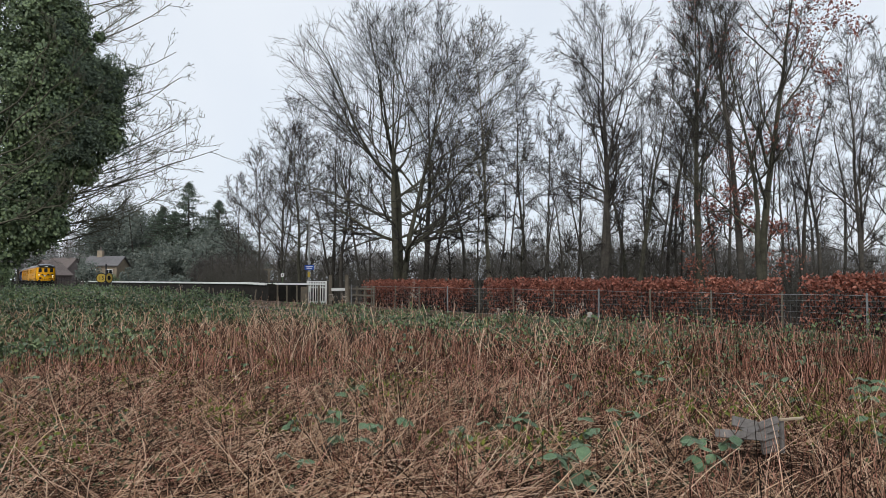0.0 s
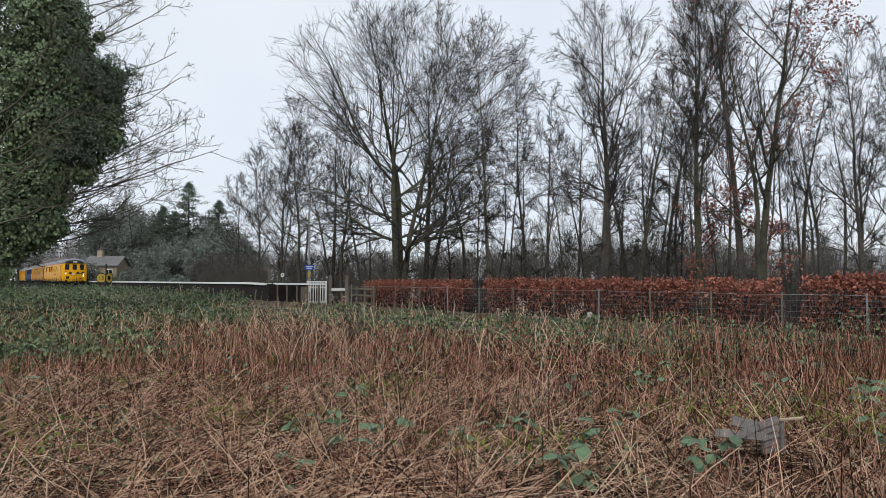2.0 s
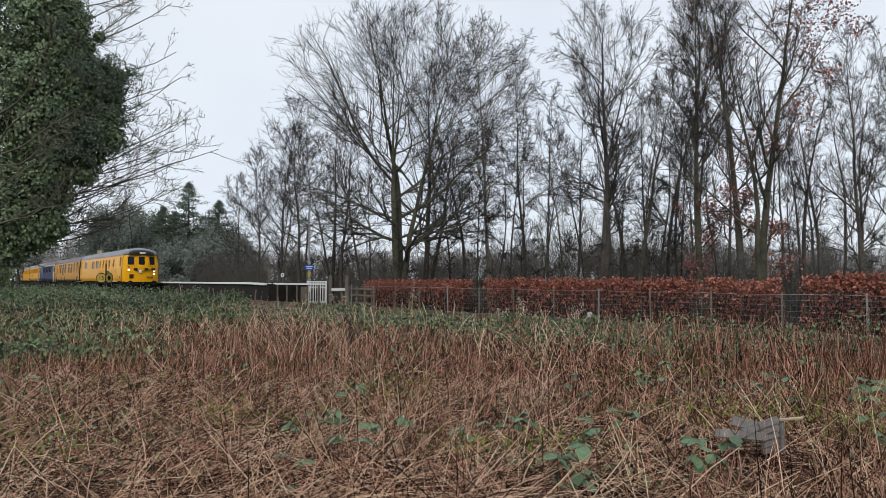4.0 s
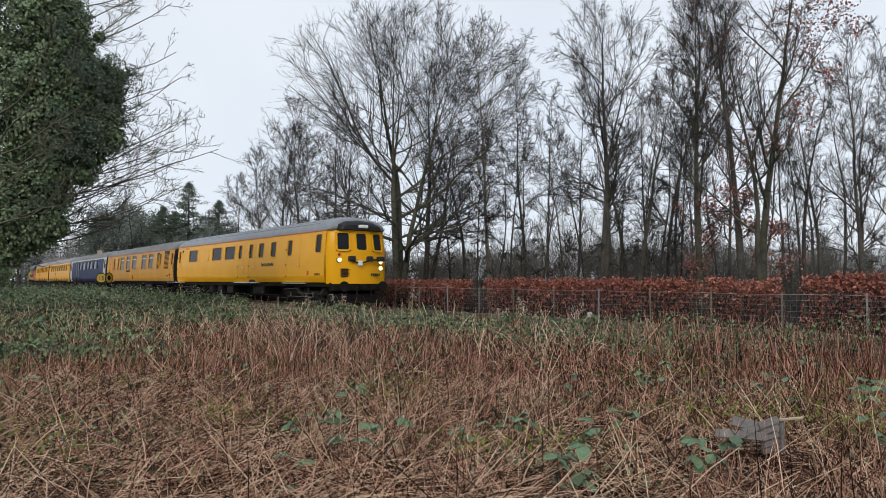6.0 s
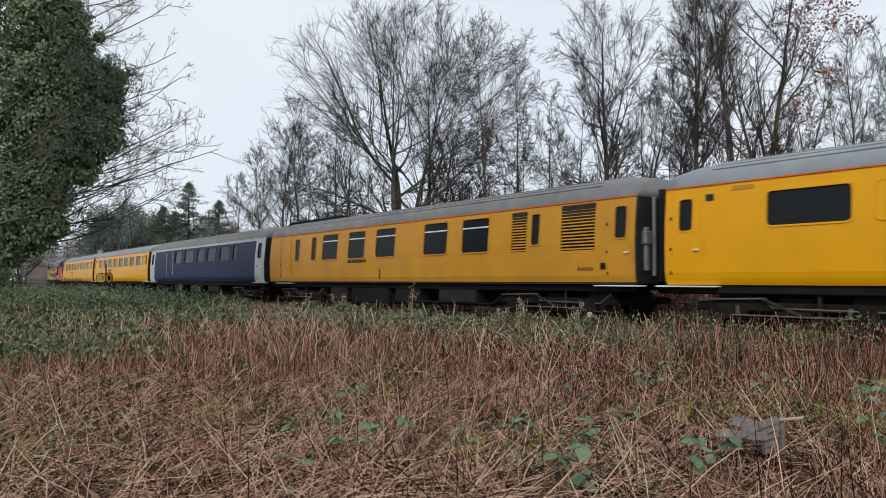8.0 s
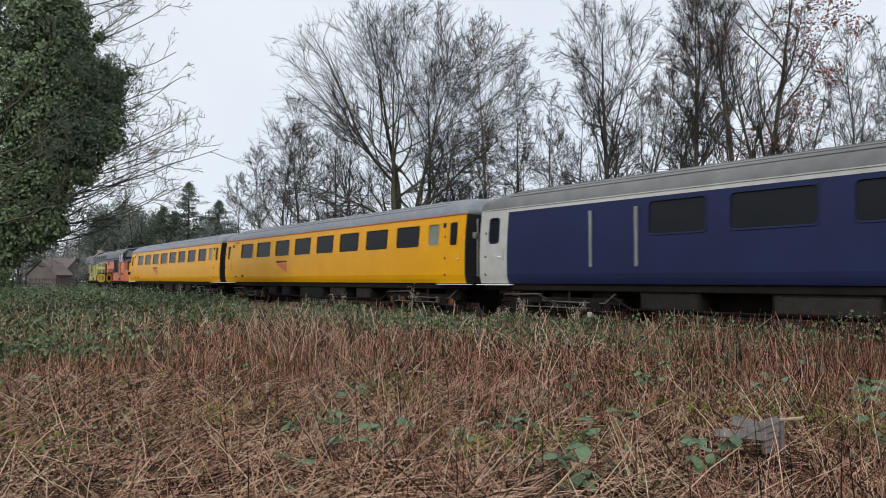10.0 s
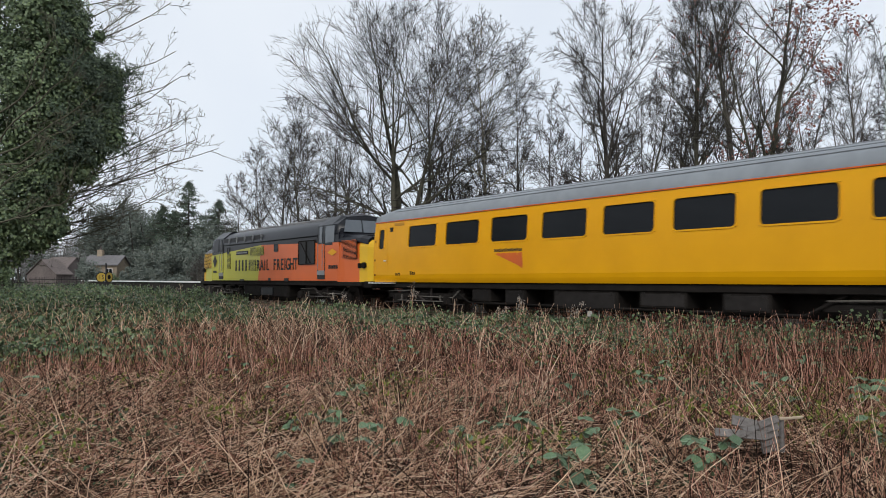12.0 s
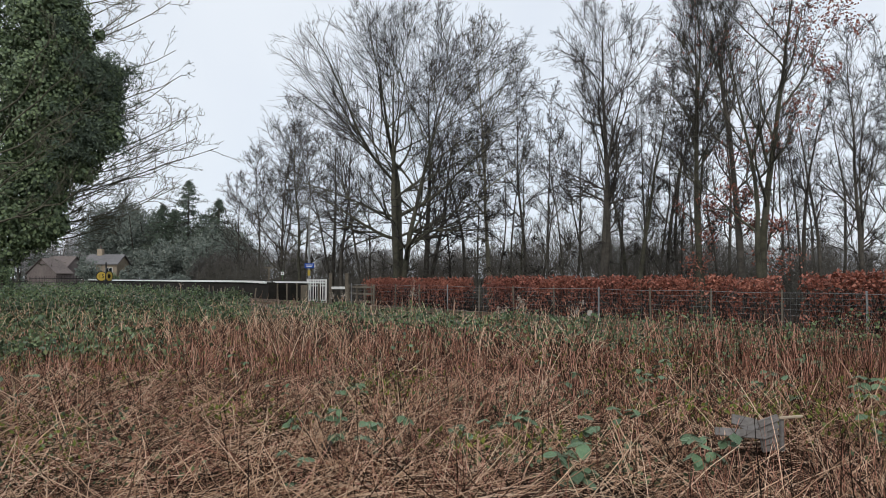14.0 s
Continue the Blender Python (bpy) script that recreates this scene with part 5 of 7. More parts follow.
        part("cab_step", Shape().box(min(fx(5.26), fx(5.86)), max(fx(5.26), fx(5.86)), -W - 0.015, -W + 0.1, 1.1, 1.26, 0.01).mesh("cab_step", M["black"]), root)
        part("step_lip", Shape().box(min(fx(5.26), fx(5.86)), max(fx(5.26), fx(5.86)), -W - 0.03, -W + 0.1, 1.26, 1.44, 0.01).mesh("step_lip", M["metal"]), root)
        nose_ring = lambda w, top, b=1.0: [(-w, b), (-w, top - 0.25), (-w + 0.06, top - 0.1), (-w + 0.2, top), (0, top + 0.06), (w - 0.2, top), (w - 0.06, top - 0.1), (w, top - 0.25), (w, b)]
        part("nose_side", lofted([(6.9, nose_ring(W - 0.005, 2.56)), (7.3, nose_ring(W - 0.07, 2.56)), (8.3, nose_ring(W - 0.14, 2.54))]).mesh("nose_side", M[paint], False), root)
        part("nose", lofted([(8.3, nose_ring(W - 0.135, 2.56)), (8.75, nose_ring(W - 0.2, 2.52)), (8.98, nose_ring(W - 0.3, 2.48)), (9.06, nose_ring(W - 0.45, 2.3, 1.1))]).mesh("nose", M["nose_yellow"], False), root, "rounded yellow warning nose end")
        part("nose_hood", lofted([(6.62, nose_ring(W + 0.009, 2.80, 2.54)), (6.95, nose_ring(W + 0.006, 2.78, 2.52)), (7.3, nose_ring(W - 0.062, 2.765, 2.5)), (8.3, nose_ring(W - 0.128, 2.716, 2.45)), (8.75, nose_ring(W - 0.192, 2.63, 2.36))]).mesh("nose_hood", M["gloss_black"]), root, "black upper part of the nose")
        part("nose_top", lofted([(7.0, [(-1.12, 2.78), (0, 2.84), (1.12, 2.78), (1.1, 2.74), (-1.1, 2.74)]), (8.5, [(-1.0, 2.705), (0, 2.775), (1.0, 2.705), (1.0, 2.66), (-1.0, 2.66)])]).mesh("nose_top", M["black"]), root, "anti-glare black top of the nose")
        part("gangway_door", Shape().box(min(fx(9.0), fx(9.14)), max(fx(9.0), fx(9.14)), -0.42, 0.42, 1.3, 2.3, 0.04).mesh("gangway_door", M["nose_yellow"]), root)
        for y in (-0.8, 0.8):
            part("marker_lamp", Shape().tube((fx(8.95), y, 1.62), (fx(9.12), y, 1.62), 0.12, sides=12).mesh("marker_lamp", M["metal"]), root)
        part("lamp_bracket", Shape().tube((fx(8.62), -W + 0.17, 1.6), (fx(8.62), -W + 0.08, 1.6), 0.11, sides=12).box(min(fx(8.3), fx(8.42)), max(fx(8.3), fx(8.42)), -W + 0.05, -W + 0.2, 1.5, 1.68, 0.01).mesh("lamp_bracket", M["under"]), root)
        part("buffer_beam", Shape().box(min(fx(8.6), fx(9.15)), max(fx(8.6), fx(9.15)), -1.25, 1.25, 0.78, 1.02, 0.03).mesh("buffer_beam", M["under"]), root)
        buffers(root, fx(9.05), sd, 0.92)
        bogie(root, fx(5.3), 3.7, (-1, 0, 1))
    part("skirt", Shape().box(-6.9, 6.9, -W - 0.012, -W + 0.05, 1.0, 1.04).mesh("skirt", M["under"]), root)
    part("solebar", Shape().box(-8.6, 8.6, -1.34, 1.34, 0.84, 1.0, 0.02).mesh("solebar", M["under"]), root)
    part("fuel_tank", Shape().box(-2.6, 2.4, -1.28, 1.28, 0.3, 0.86, 0.06).mesh("fuel_tank", M["under"]), root)
    part("battery_box", Shape().box(-0.4, 0.9, -1.33, -1.2, 0.38, 0.72, 0.02).mesh("battery_box", M["black"]), root)
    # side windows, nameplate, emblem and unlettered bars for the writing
    for x0, x1, z0, z1 in ((1.12, 1.5, 2.34, 2.64), (-4.66, -4.38, 2.42, 2.68)):
        p = part("port_window", flat(x0, x1, z0, z1, W, 0.008).mesh("port_window", M["glass"]), root)
        part("window_frame", ring_frame(x1 - x0, z1 - z0, 0.06, 0.03, 0.02).mesh("window_frame", M["black"]), p, m=pose((x0 + x1) / 2, -W, (z0 + z1) / 2))
    np_ = part("nameplate", flat(-3.38, -1.92, 2.30, 2.47, W, 0.02).mesh("nameplate", M["black"]), root)
    sh = Shape()
    for i in range(9):
        sh.box(-3.3 + i * 0.15, -3.2 + i * 0.15, -W - 0.026, -W - 0.01, 2.35, 2.42)
    part("nameplate_bars", sh.mesh("nameplate_bars", M["metal"]), np_)
    # five plain bars, then the two words
    for i in range(5):
        part("emblem_shape", Shape().box(-0.08, 0.08, -0.006, 0.01, -0.26, 0.26, 0.004).mesh("emblem_shape", M["black"]), root, m=pose(-3.46 + i * 0.43, -W, 1.77))
    for word, x0, x1 in (("RAIL", -0.88, 0.62), ("FREIGHT", 0.98, 3.5)):
        widths = [0.55 if c == "I" else 1.0 for c in word]
        cell, at = (x1 - x0) / sum(widths), x0
        for c, wd in zip(word, widths):
            cu = bpy.data.curves.new("letter", "FONT")
            cu.body, cu.size, cu.extrude, cu.offset, cu.align_x = c, 0.70, 0.004, 0.010, "CENTER"
            cu.materials.append(M["black"])
            part("letter", cu, root, m=pose(at + cell * wd / 2, -W - 0.006, 1.51, 90)).scale = (0.84, 1.0, 1.0)
            at += cell * wd
    part("badge", Shape().add([(6.12, -W - 0.02, 2.13), (6.5, -W - 0.02, 2.0), (6.9, -W - 0.02, 2.13), (6.5, -W - 0.02, 2.27)], [(0, 1, 2, 3)]).mesh("badge", M["yellow"]), root)
    part("badge", Shape().add([(-6.75, -W - 0.02, 2.05), (-6.45, -W - 0.02, 1.7), (-6.15, -W - 0.02, 2.05), (-6.45, -W - 0.02, 2.4)], [(0, 1, 2, 3)]).mesh("badge", M["black"]), root, "black diamond badge")
    front_bars, rear_bars = Shape(), Shape()
    for i in range(5):
        front_bars.box(6.2 + i * 0.15, 6.3 + i * 0.15, -W - 0.01, -W, 1.5, 1.64)
        rear_bars.box(-6.75 + i * 0.11, -6.67 + i * 0.11, -W - 0.01, -W, 1.44, 1.55)
    part("number_bars", front_bars.mesh("number_bars", M["black"]), root)
    part("number_bars", rear_bars.mesh("number_bars", M["black"]), root)
    part("pipe_ladder", Shape().box(0.5, 0.75, -W - 0.02, -W, 1.02, 1.16).box(2.2, 2.6, -W - 0.02, -W, 1.0, 1.14).box(-2.9, -2.4, -W - 0.02, -W, 1.0, 1.1).mesh("pipe_ladder", M["black"]), root)
    return root


TRAIN = []


def build_train():
    pitch = 20.12
    a, L = build_driving_coach()
    TRAIN.append((a, L / 2))
    b, L = build_generator_coach()
    TRAIN.append((b, pitch - 0.03 + L / 2))
    c, L = build_blue_coach()
    TRAIN.append((c, 2 * pitch + 0.10 + L / 2))
    d, L = build_saloon_coach("yellow saloon coach with a row of dark windows and grey roof", True)
    TRAIN.append((d, 3 * pitch + 0.13 + L / 2))
    e, L = build_saloon_coach("yellow saloon coach with a row of dark windows and grey roof", False)
    TRAIN.append((e, 4 * pitch + 0.13 + L / 2))
    TRAIN.append((build_locomotive(), 4 * pitch + 0.13 + L + 9.5))


def run(t):
    """How far along the line the train's front is at t seconds."""
    u = t - 6.5
    late = min(1.0, max(0.0, (t - 12.5) / 1.0))
    return -14.888 + 17.115 * u + 0.0389 * u * u - 0.003747 * u ** 3 + 0.55 * late * late * (3 - 2 * late)


def motions():
    for vehicle, back in TRAIN:
        walk(vehicle, [(i * 0.1, on_line(run(i * 0.1) - back)) for i in range(141)])
    steps = [i / FPS for i in range(14 * FPS + 1)]
    for w in WHEELS:
        home = w.matrix_basis.translation.copy()
        walk(w, [(t, pose(home.x, home.y, home.z, 0, math.degrees(run(t) / 0.457), 0)) for t in steps])


# ---- undergrowth and woods behind the hedge ----
def s_at(col, off):
    """How far along the line the point off metres beyond its centre lies on that bearing."""
    lo, hi = -160.0, 40.0
    for _ in range(50):
        mid = (lo + hi) / 2
        p, _ = along(mid, off)
        lo, hi = (mid, hi) if 784 + 1220 * p[0] / p[1] < col else (lo, mid)
    return lo


def build_undergrowth():
    rng = np.random.default_rng(31)
    n = 2300
    dep = rng.uniform(34, 75, n)
    col = rng.uniform(360, 1640, n)
    dep = np.maximum(dep, np.interp(col, [360, 700, 1640], [58, 37, 25]))
    st = np.stack([across(col, dep), dep, np.full(n, -0.5)], 1)
    top = np.interp(col, [360, 520, 900, 1640], [0.75, 0.9, 1.0, 1.0]) * rng.uniform(0.35, 1.0, n) * np.where((col > 925) & (col < 1245), 1.4, 1.0)
    C = curve(rng, st, np.tile([0, 0, 1.0], (n, 1)) + rng.normal(0, 0.3, (n, 3)), 4.6 * top, 6, 0.14, 0.15)
    R = rng.uniform(0.012, 0.03, n)[:, None] * np.linspace(1, 0.3, 6)[None]
    B, BR = offshoots(rng, C, R, 5, 0.2, 1.0, 0.7, 0.5, 4, 0.16, 0.2, 0.009)
    W, WR = offshoots(rng, B, BR, 3, 0.2, 1.0, 0.7, 0.6, 2, 0.16, 0.0, 0.009)
    V, F = stack([tubes(C, R, 3), tubes(B, BR, 3), tubes(W, WR, 3)])
    thing("undergrowth", mesh_of("undergrowth", V, F, M["twig_grey"]), kind="stuff", category="undergrowth", label="tangled bare brushwood under the trees")


def far_wood(name, seed, col0, col1, d0, d1, ytop, n, shards, material, size, label, zlow=0.0, stems=True, aspect=0.4):
    """Distant trees: uneven crowns of many shards on thin trunks."""
    rng = np.random.default_rng(seed)
    pts = []
    P0, H = [], []
    for i in range(n):
        col, dep = rng.uniform(col0, col1), rng.uniform(d0, d1)
        h = high(np.interp(col, *ytop) + abs(rng.normal(0, 9)), dep)
        w = h * rng.uniform(0.22, 0.34)
        x = across(col, dep)
        P0.append((x, dep, -0.5))
        H.append(h * 0.9)
        lobes = rng.normal(0, 1, (9, 3)) * np.array([w * 0.5, w * 0.5, h * 0.2]) + np.array([x, dep, h * 0.56])
        k = shards // 9
        for c in lobes:
            r = unit(rng.normal(size=(k, 3))) * (rng.random((k, 1)) ** 0.45)
            q = c + r * np.array([w * 0.45, w * 0.45, h * 0.2])
            pts.append(q[(q[:, 2] > zlow) & (q[:, 2] < h)])
    V, F = leaves(rng, np.concatenate(pts), size, aspect)
    root = thing(name, mesh_of(name, V, F, M[material]), kind="stuff", category="woodland", label=label)
    if stems:
        k = len(P0)
        C = curve(rng, np.array(P0), np.tile([0, 0, 1.0], (k, 1)), np.array(H), 6, 0.04, 0.1)
        V, F = tubes(C, np.tile(np.linspace(0.25, 0.06, 6), (k, 1)), 5)
        part("trunks", mesh_of("trunks", V, F, M["bark"]), root)


def conifer(seed, col, dep, top, width, label):
    rng = np.random.default_rng(seed)
    h = high(top, dep) + 0.5
    root = thing("conifer", None, pose(across(col, dep), dep, -0.5), category="conifer tree", label=label)
    C = curve(rng, np.zeros((1, 3)), np.array([[0, 0, 1.0]]), np.array([h]), 10, 0.012, 0.3)
    V, F = tubes(C, np.linspace(0.35, 0.04, 10)[None], 8)
    part("trunk", mesh_of("trunk", V, F, M["bark"], True), root)
    k = 150
    u = (np.arange(k) + rng.random(k)) / k
    z = h * (0.15 + 0.84 * u)
    a = rng.uniform(0, 2 * np.pi, k)
    ln = 1.25 * width * (1.02 - u) ** 0.8 * rng.uniform(0.6, 1.2, k) * (0.68 + 0.32 * np.sin(u * 75))
    B = curve(rng, np.stack([np.zeros(k), np.zeros(k), z], 1), np.stack([np.cos(a), np.sin(a), np.full(k, 0.1)], 1), ln, 6, 0.05, -0.2)
    V1, F1 = tubes(B, np.tile(np.linspace(0.06, 0.02, 6), (k, 1)), 3)
    part("branch_work", mesh_of("branch_work", V1, F1, M["bark"]), root)
    t = rng.random((k, 44)) ** 0.5
    i = (t * 4.999).astype(int)
    fr = (t * 4.999 - i)[..., None]
    Q = B[np.arange(k)[:, None], i] * (1 - fr) + B[np.arange(k)[:, None], i + 1] * fr
    Q = Q.reshape(-1, 3) + rng.normal(0, 1, (k * 44, 3)) * np.array([0.16, 0.16, 0.12])
    V2, F2 = leaves(rng, Q, 0.42, 0.22)
    part("needles", mesh_of("needles", V2, F2, M["conifer"]), root)


def build_distance():
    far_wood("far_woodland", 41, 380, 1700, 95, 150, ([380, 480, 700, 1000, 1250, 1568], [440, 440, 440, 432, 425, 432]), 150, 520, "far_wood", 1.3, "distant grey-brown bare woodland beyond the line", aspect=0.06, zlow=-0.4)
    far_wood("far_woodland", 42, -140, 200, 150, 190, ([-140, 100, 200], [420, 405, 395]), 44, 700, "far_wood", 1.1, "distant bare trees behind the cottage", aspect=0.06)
    far_wood("evergreen_wood", 43, 172, 275, 106, 118, ([172, 190, 225, 275], [385, 362, 352, 378]), 22, 2000, "hazed_leaf", 0.42, "dark ivy-clad evergreen trees behind the cottage")
    far_wood("evergreen_wood", 44, 270, 430, 104, 125, ([270, 330, 380, 430], [392, 395, 385, 400]), 26, 1700, "hazed_leaf", 0.42, "dull green mixed trees beyond the platform")
    far_wood("evergreen_wood", 45, 235, 420, 92, 102, ([235, 330, 420], [440, 420, 405]), 20, 1300, "hazed_leaf", 0.40, "dark green shrubs beyond the platform", zlow=-0.4)
    far_wood("far_scrub", 49, 330, 470, 84, 92, ([330, 400, 470], [452, 440, 425]), 14, 380, "bare_scrub", 0.9, "brown bare scrub beyond the platform", zlow=-0.4, aspect=0.05)
    conifer(51, 333, 106, 322, 8.0, "tall dark spruce with drooping branches")
    conifer(52, 287, 106, 366, 6.0, "dark spruce behind the cottage trees")
    conifer(53, 386, 106, 356, 9.0, "broad dark spruce beyond the platform")
    conifer(54, 308, 106, 375, 6.0, "dark spruce behind the cottage trees")
    far_wood("evergreen_wood", 56, -140, 150, 158, 178, ([-140, 60, 150], [440, 440, 425]), 26, 900, "hazed_leaf", 0.6, "dark distant trees beyond the barn", zlow=-0.5)
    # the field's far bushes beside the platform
    far_wood("platform_bushes", 46, 215, 330, 72, 84, ([215, 260, 330], [468, 474, 486]), 14, 400, "hazed_leaf", 0.28, "low green bushes behind the platform", zlow=-0.5, stems=False)
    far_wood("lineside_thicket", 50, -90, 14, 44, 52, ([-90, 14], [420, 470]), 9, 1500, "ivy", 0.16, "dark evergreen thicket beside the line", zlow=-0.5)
    far_wood("garden_trees", 48, 138, 166, 84, 88, ([138, 150, 166], [462, 456, 464]), 5, 600, "hazed_leaf", 0.35, "grey-green garden trees beside the cottage", zlow=-0.5)
    far_wood("garden_shrub", 47, 197, 212, 84, 88, ([197, 212], [470, 476]), 3, 500, "ivy", 0.25, "dark green shrub against the cottage wall", zlow=-0.5, stems=False)


# ---- cottage and barn ----
def gabled_house(name, col0, col1, dep, eave_y, ridge_y, wall, roof, label, deep=6.0, chimney=None, windows=(), turn=0.0):
    w = (col1 - col0) / 1220 * dep
    ez, rz = high(eave_y, dep), high(ridge_y, dep)
    root = thing(name, None, pose(across((col0 + col1) / 2, dep), dep, -0.5, 0, 0, turn), category="house", label=label)
    e, r = ez + 0.5, rz + 0.5
    sh = Shape()
    sh.add([(-w / 2, 0, 0), (w / 2, 0, 0), (w / 2, 0, e), (-w / 2, 0, e), (-w / 2, deep, 0), (w / 2, deep, 0), (w / 2, deep, e), (-w / 2, deep, e), (-w / 2, deep / 2, r), (w / 2, deep / 2, r)],
           [(0, 1, 2, 3), (5, 4, 7, 6), (1, 5, 6, 9, 2), (4, 0, 3, 8, 7)])
    part("wall", sh.mesh("wall", M[wall]), root)
    o = 0.25
    sl = (r - e) / (deep / 2)
    rf = part("roof", Shape().add([(-w / 2 - o, -o, e - o * sl + 0.04), (w / 2 + o, -o, e - o * sl + 0.04), (w / 2 + o, deep / 2, r + 0.06), (-w / 2 - o, deep / 2, r + 0.06), (-w / 2 - o, deep + o, e - o * sl + 0.04), (w / 2 + o, deep + o, e - o * sl + 0.04),
                                   (-w / 2 - o, -o, e - o * sl - 0.08), (w / 2 + o, -o, e - o * sl - 0.08), (w / 2 + o, deep / 2, r - 0.06), (-w / 2 - o, deep / 2, r - 0.06), (-w / 2 - o, deep + o, e - o * sl - 0.08), (w / 2 + o, deep + o, e - o * sl - 0.08)],
                                  [(0, 1, 2, 3), (3, 2, 5, 4), (7, 6, 9, 8), (8, 9, 10, 11), (0, 6, 7, 1), (4, 5, 11, 10), (1, 7, 8, 2), (2, 8, 11, 5), (0, 3, 9, 6), (3, 4, 10, 9)]).mesh("roof", M[roof]), root)
    if chimney is not None:
        c = part("chimney", Shape().box(chimney - 0.35, chimney + 0.35, deep / 2 - 0.4, deep / 2 + 0.4, r - 0.4, r + 0.8, 0.03).mesh("chimney", M[wall]), rf)
        part("chimney_pot", Shape().tube((chimney, deep / 2, r + 0.8), (chimney, deep / 2, r + 1.25), 0.14, 0.11).mesh("chimney_pot", M["tile_red"]), rf)
    for x, z in windows:
        g = part("window", Shape().box(x - 0.4, x + 0.4, -0.015, 0.05, z, z + 1.05).mesh("window", M["glass"]), root)
        part("window_frame", Shape().box(x - 0.46, x - 0.4, -0.04, 0.02, z, z + 1.05).box(x + 0.4, x + 0.46, -0.04, 0.02, z, z + 1.05).box(x - 0.46, x + 0.46, -0.04, 0.02, z + 1.05, z + 1.12)
             .box(x - 0.03, x + 0.03, -0.03, 0.02, z, z + 1.05).box(x - 0.5, x + 0.5, -0.08, 0.02, z - 0.1, z).mesh("window_frame", M["white"]), g)


def build_houses():
    gabled_house("cottage", 150, 205, 92, 469, 453, "stone", "slate", "sandstone cottage with a grey slate roof and chimney", deep=5.5, chimney=-0.9, windows=((1.1, 1.9), (-1.0, 1.9)), turn=8)
    gabled_house("outbuilding", 100, 128, 128, 486, 460, "tile_red", "tile_red", "gabled stone outbuilding with a dull tiled roof", deep=9.0, turn=62)
    gabled_house("barn", 62, 112, 138, 486, 456, "tile_red", "tile_red", "long old barn with a dull tiled roof", deep=8.0, turn=-12)


# ---- platform on the far side of the line ----
def build_platform():
    a, b, c = s_at(146, 1.75), s_at(440, 1.75), s_at(474, 1.75)
    steps = 24
    v, f = [], []
    prof = lambda top: [(1.80, -0.6), (1.80, top - 0.12), (1.80, top), (5.0, top + 0.02), (5.2, top + 0.02), (5.2, -0.6)]
    ss = [a + (b - a) * i / steps for i in range(steps + 1)] + [b + (c - b) * i / 6 for i in range(1, 7)]
    for s in ss:
        top = 0.93 if s <= b else 0.93 - 0.06 * (s - b) / (c - b)
        for o, z in prof(top):
            p, _ = along(s, o)
            v.append((p[0], p[1], z))
    for i in range(len(ss) - 1):
        for j in range(5):
            q = i * 6 + j
            f.append((q, q + 1, q + 7, q + 6))
    f += [tuple(range(6)), tuple(range((len(ss) - 1) * 6, len(ss) * 6))[::-1]]
    plat = thing("platform", mesh_of("platform", v, f, M["shaded_platform_brick"]), kind="structure", category="platform", label="low station platform with a pale coping edge")
    n = 66
    L = (b - a) / n
    me = Shape().box(-L / 2 + 0.006, L / 2 - 0.006, 0, 0.42, -0.1, 0.012, 0.012).mesh("coping_slab", M["white"])
    for i in range(n):
        part("coping_slab", me, plat, m=on_line(a + (i + 0.5) * L, 1.66, 0.945))
    for i in range(int((c - b) / L)):
        s = b + (i + 0.5) * L
        part("coping_slab", me, plat, m=on_line(s, 1.66, 0.945 - 0.06 * (s - b) / (c - b)))
    # old stakes and creeper before the platform's face
    rng = np.random.default_rng(17)
    stakes = thing("stake_fence", None, category="fence", label="row of dark old stakes before the platform wall")
    me = Shape().box(-0.035, 0.035, -0.03, 0.03, 0, 1.0, 0.008).mesh("stake", M["wood"])
    for i in range(40):
        part("stake", me, stakes, m=on_line(a + (c - a) * (i + 0.3 * rng.random()) / 40, 1.4, -0.55 + 0.2 * rng.random()) @ pose(0, 0, 0, rng.normal(0, 3), rng.normal(0, 3)))
    ss = rng.uniform(a, c, 9000)
    P = np.array([(*along(q, 1.45 - 0.5 * rng.random())[0], -0.5 + (0.75 + 0.35 * math.sin(q * 0.9)) * rng.random() ** 1.3) for q in ss])
    V, F = leaves(rng, P, 0.12, 0.7)
    thing("platform_creeper", mesh_of("platform_creeper", V, F, M["bramble"]), kind="stuff", category="creeper", label="straggling green creeper against the platform wall")
    # fence along the platform's back edge
    fence = thing("platform_fence", None, category="fence", label="weathered post and rail fence along the platform")
    post = Shape().box(-0.05, 0.05, -0.05, 0.05, 0, 1.2, 0.01).mesh("post", M["wood"])
    for i in range(26):
        part("post", post, fence, m=on_line(a + (c - a) * i / 25, 5.4, -0.3))
    for z in (0.35, 0.75):
        part("rail", strip("rail", a, c, 2.5, [(5.32, z), (5.32, z + 0.09), (5.36, z + 0.09), (5.36, z), (5.32, z)], M["wood"]), fence)


def post_at(col, off, z0, z1, r, material, name, label, category):
    m = on_line(s_at(col, off), off, z0)
    ob = thing(name, None, m, category=category, label=label)
    part("post", Shape().tube((0, 0, 0), (0, 0, z1 - z0), r, r * 0.8, sides=10).mesh("post", M[material]), ob)
    return ob


def facing(col, off, z):
    p, _ = along(s_at(col, off), off)
    return pose(p[0], p[1], z, 0, 0, math.degrees(math.atan2(p[1], p[0])) - 90)


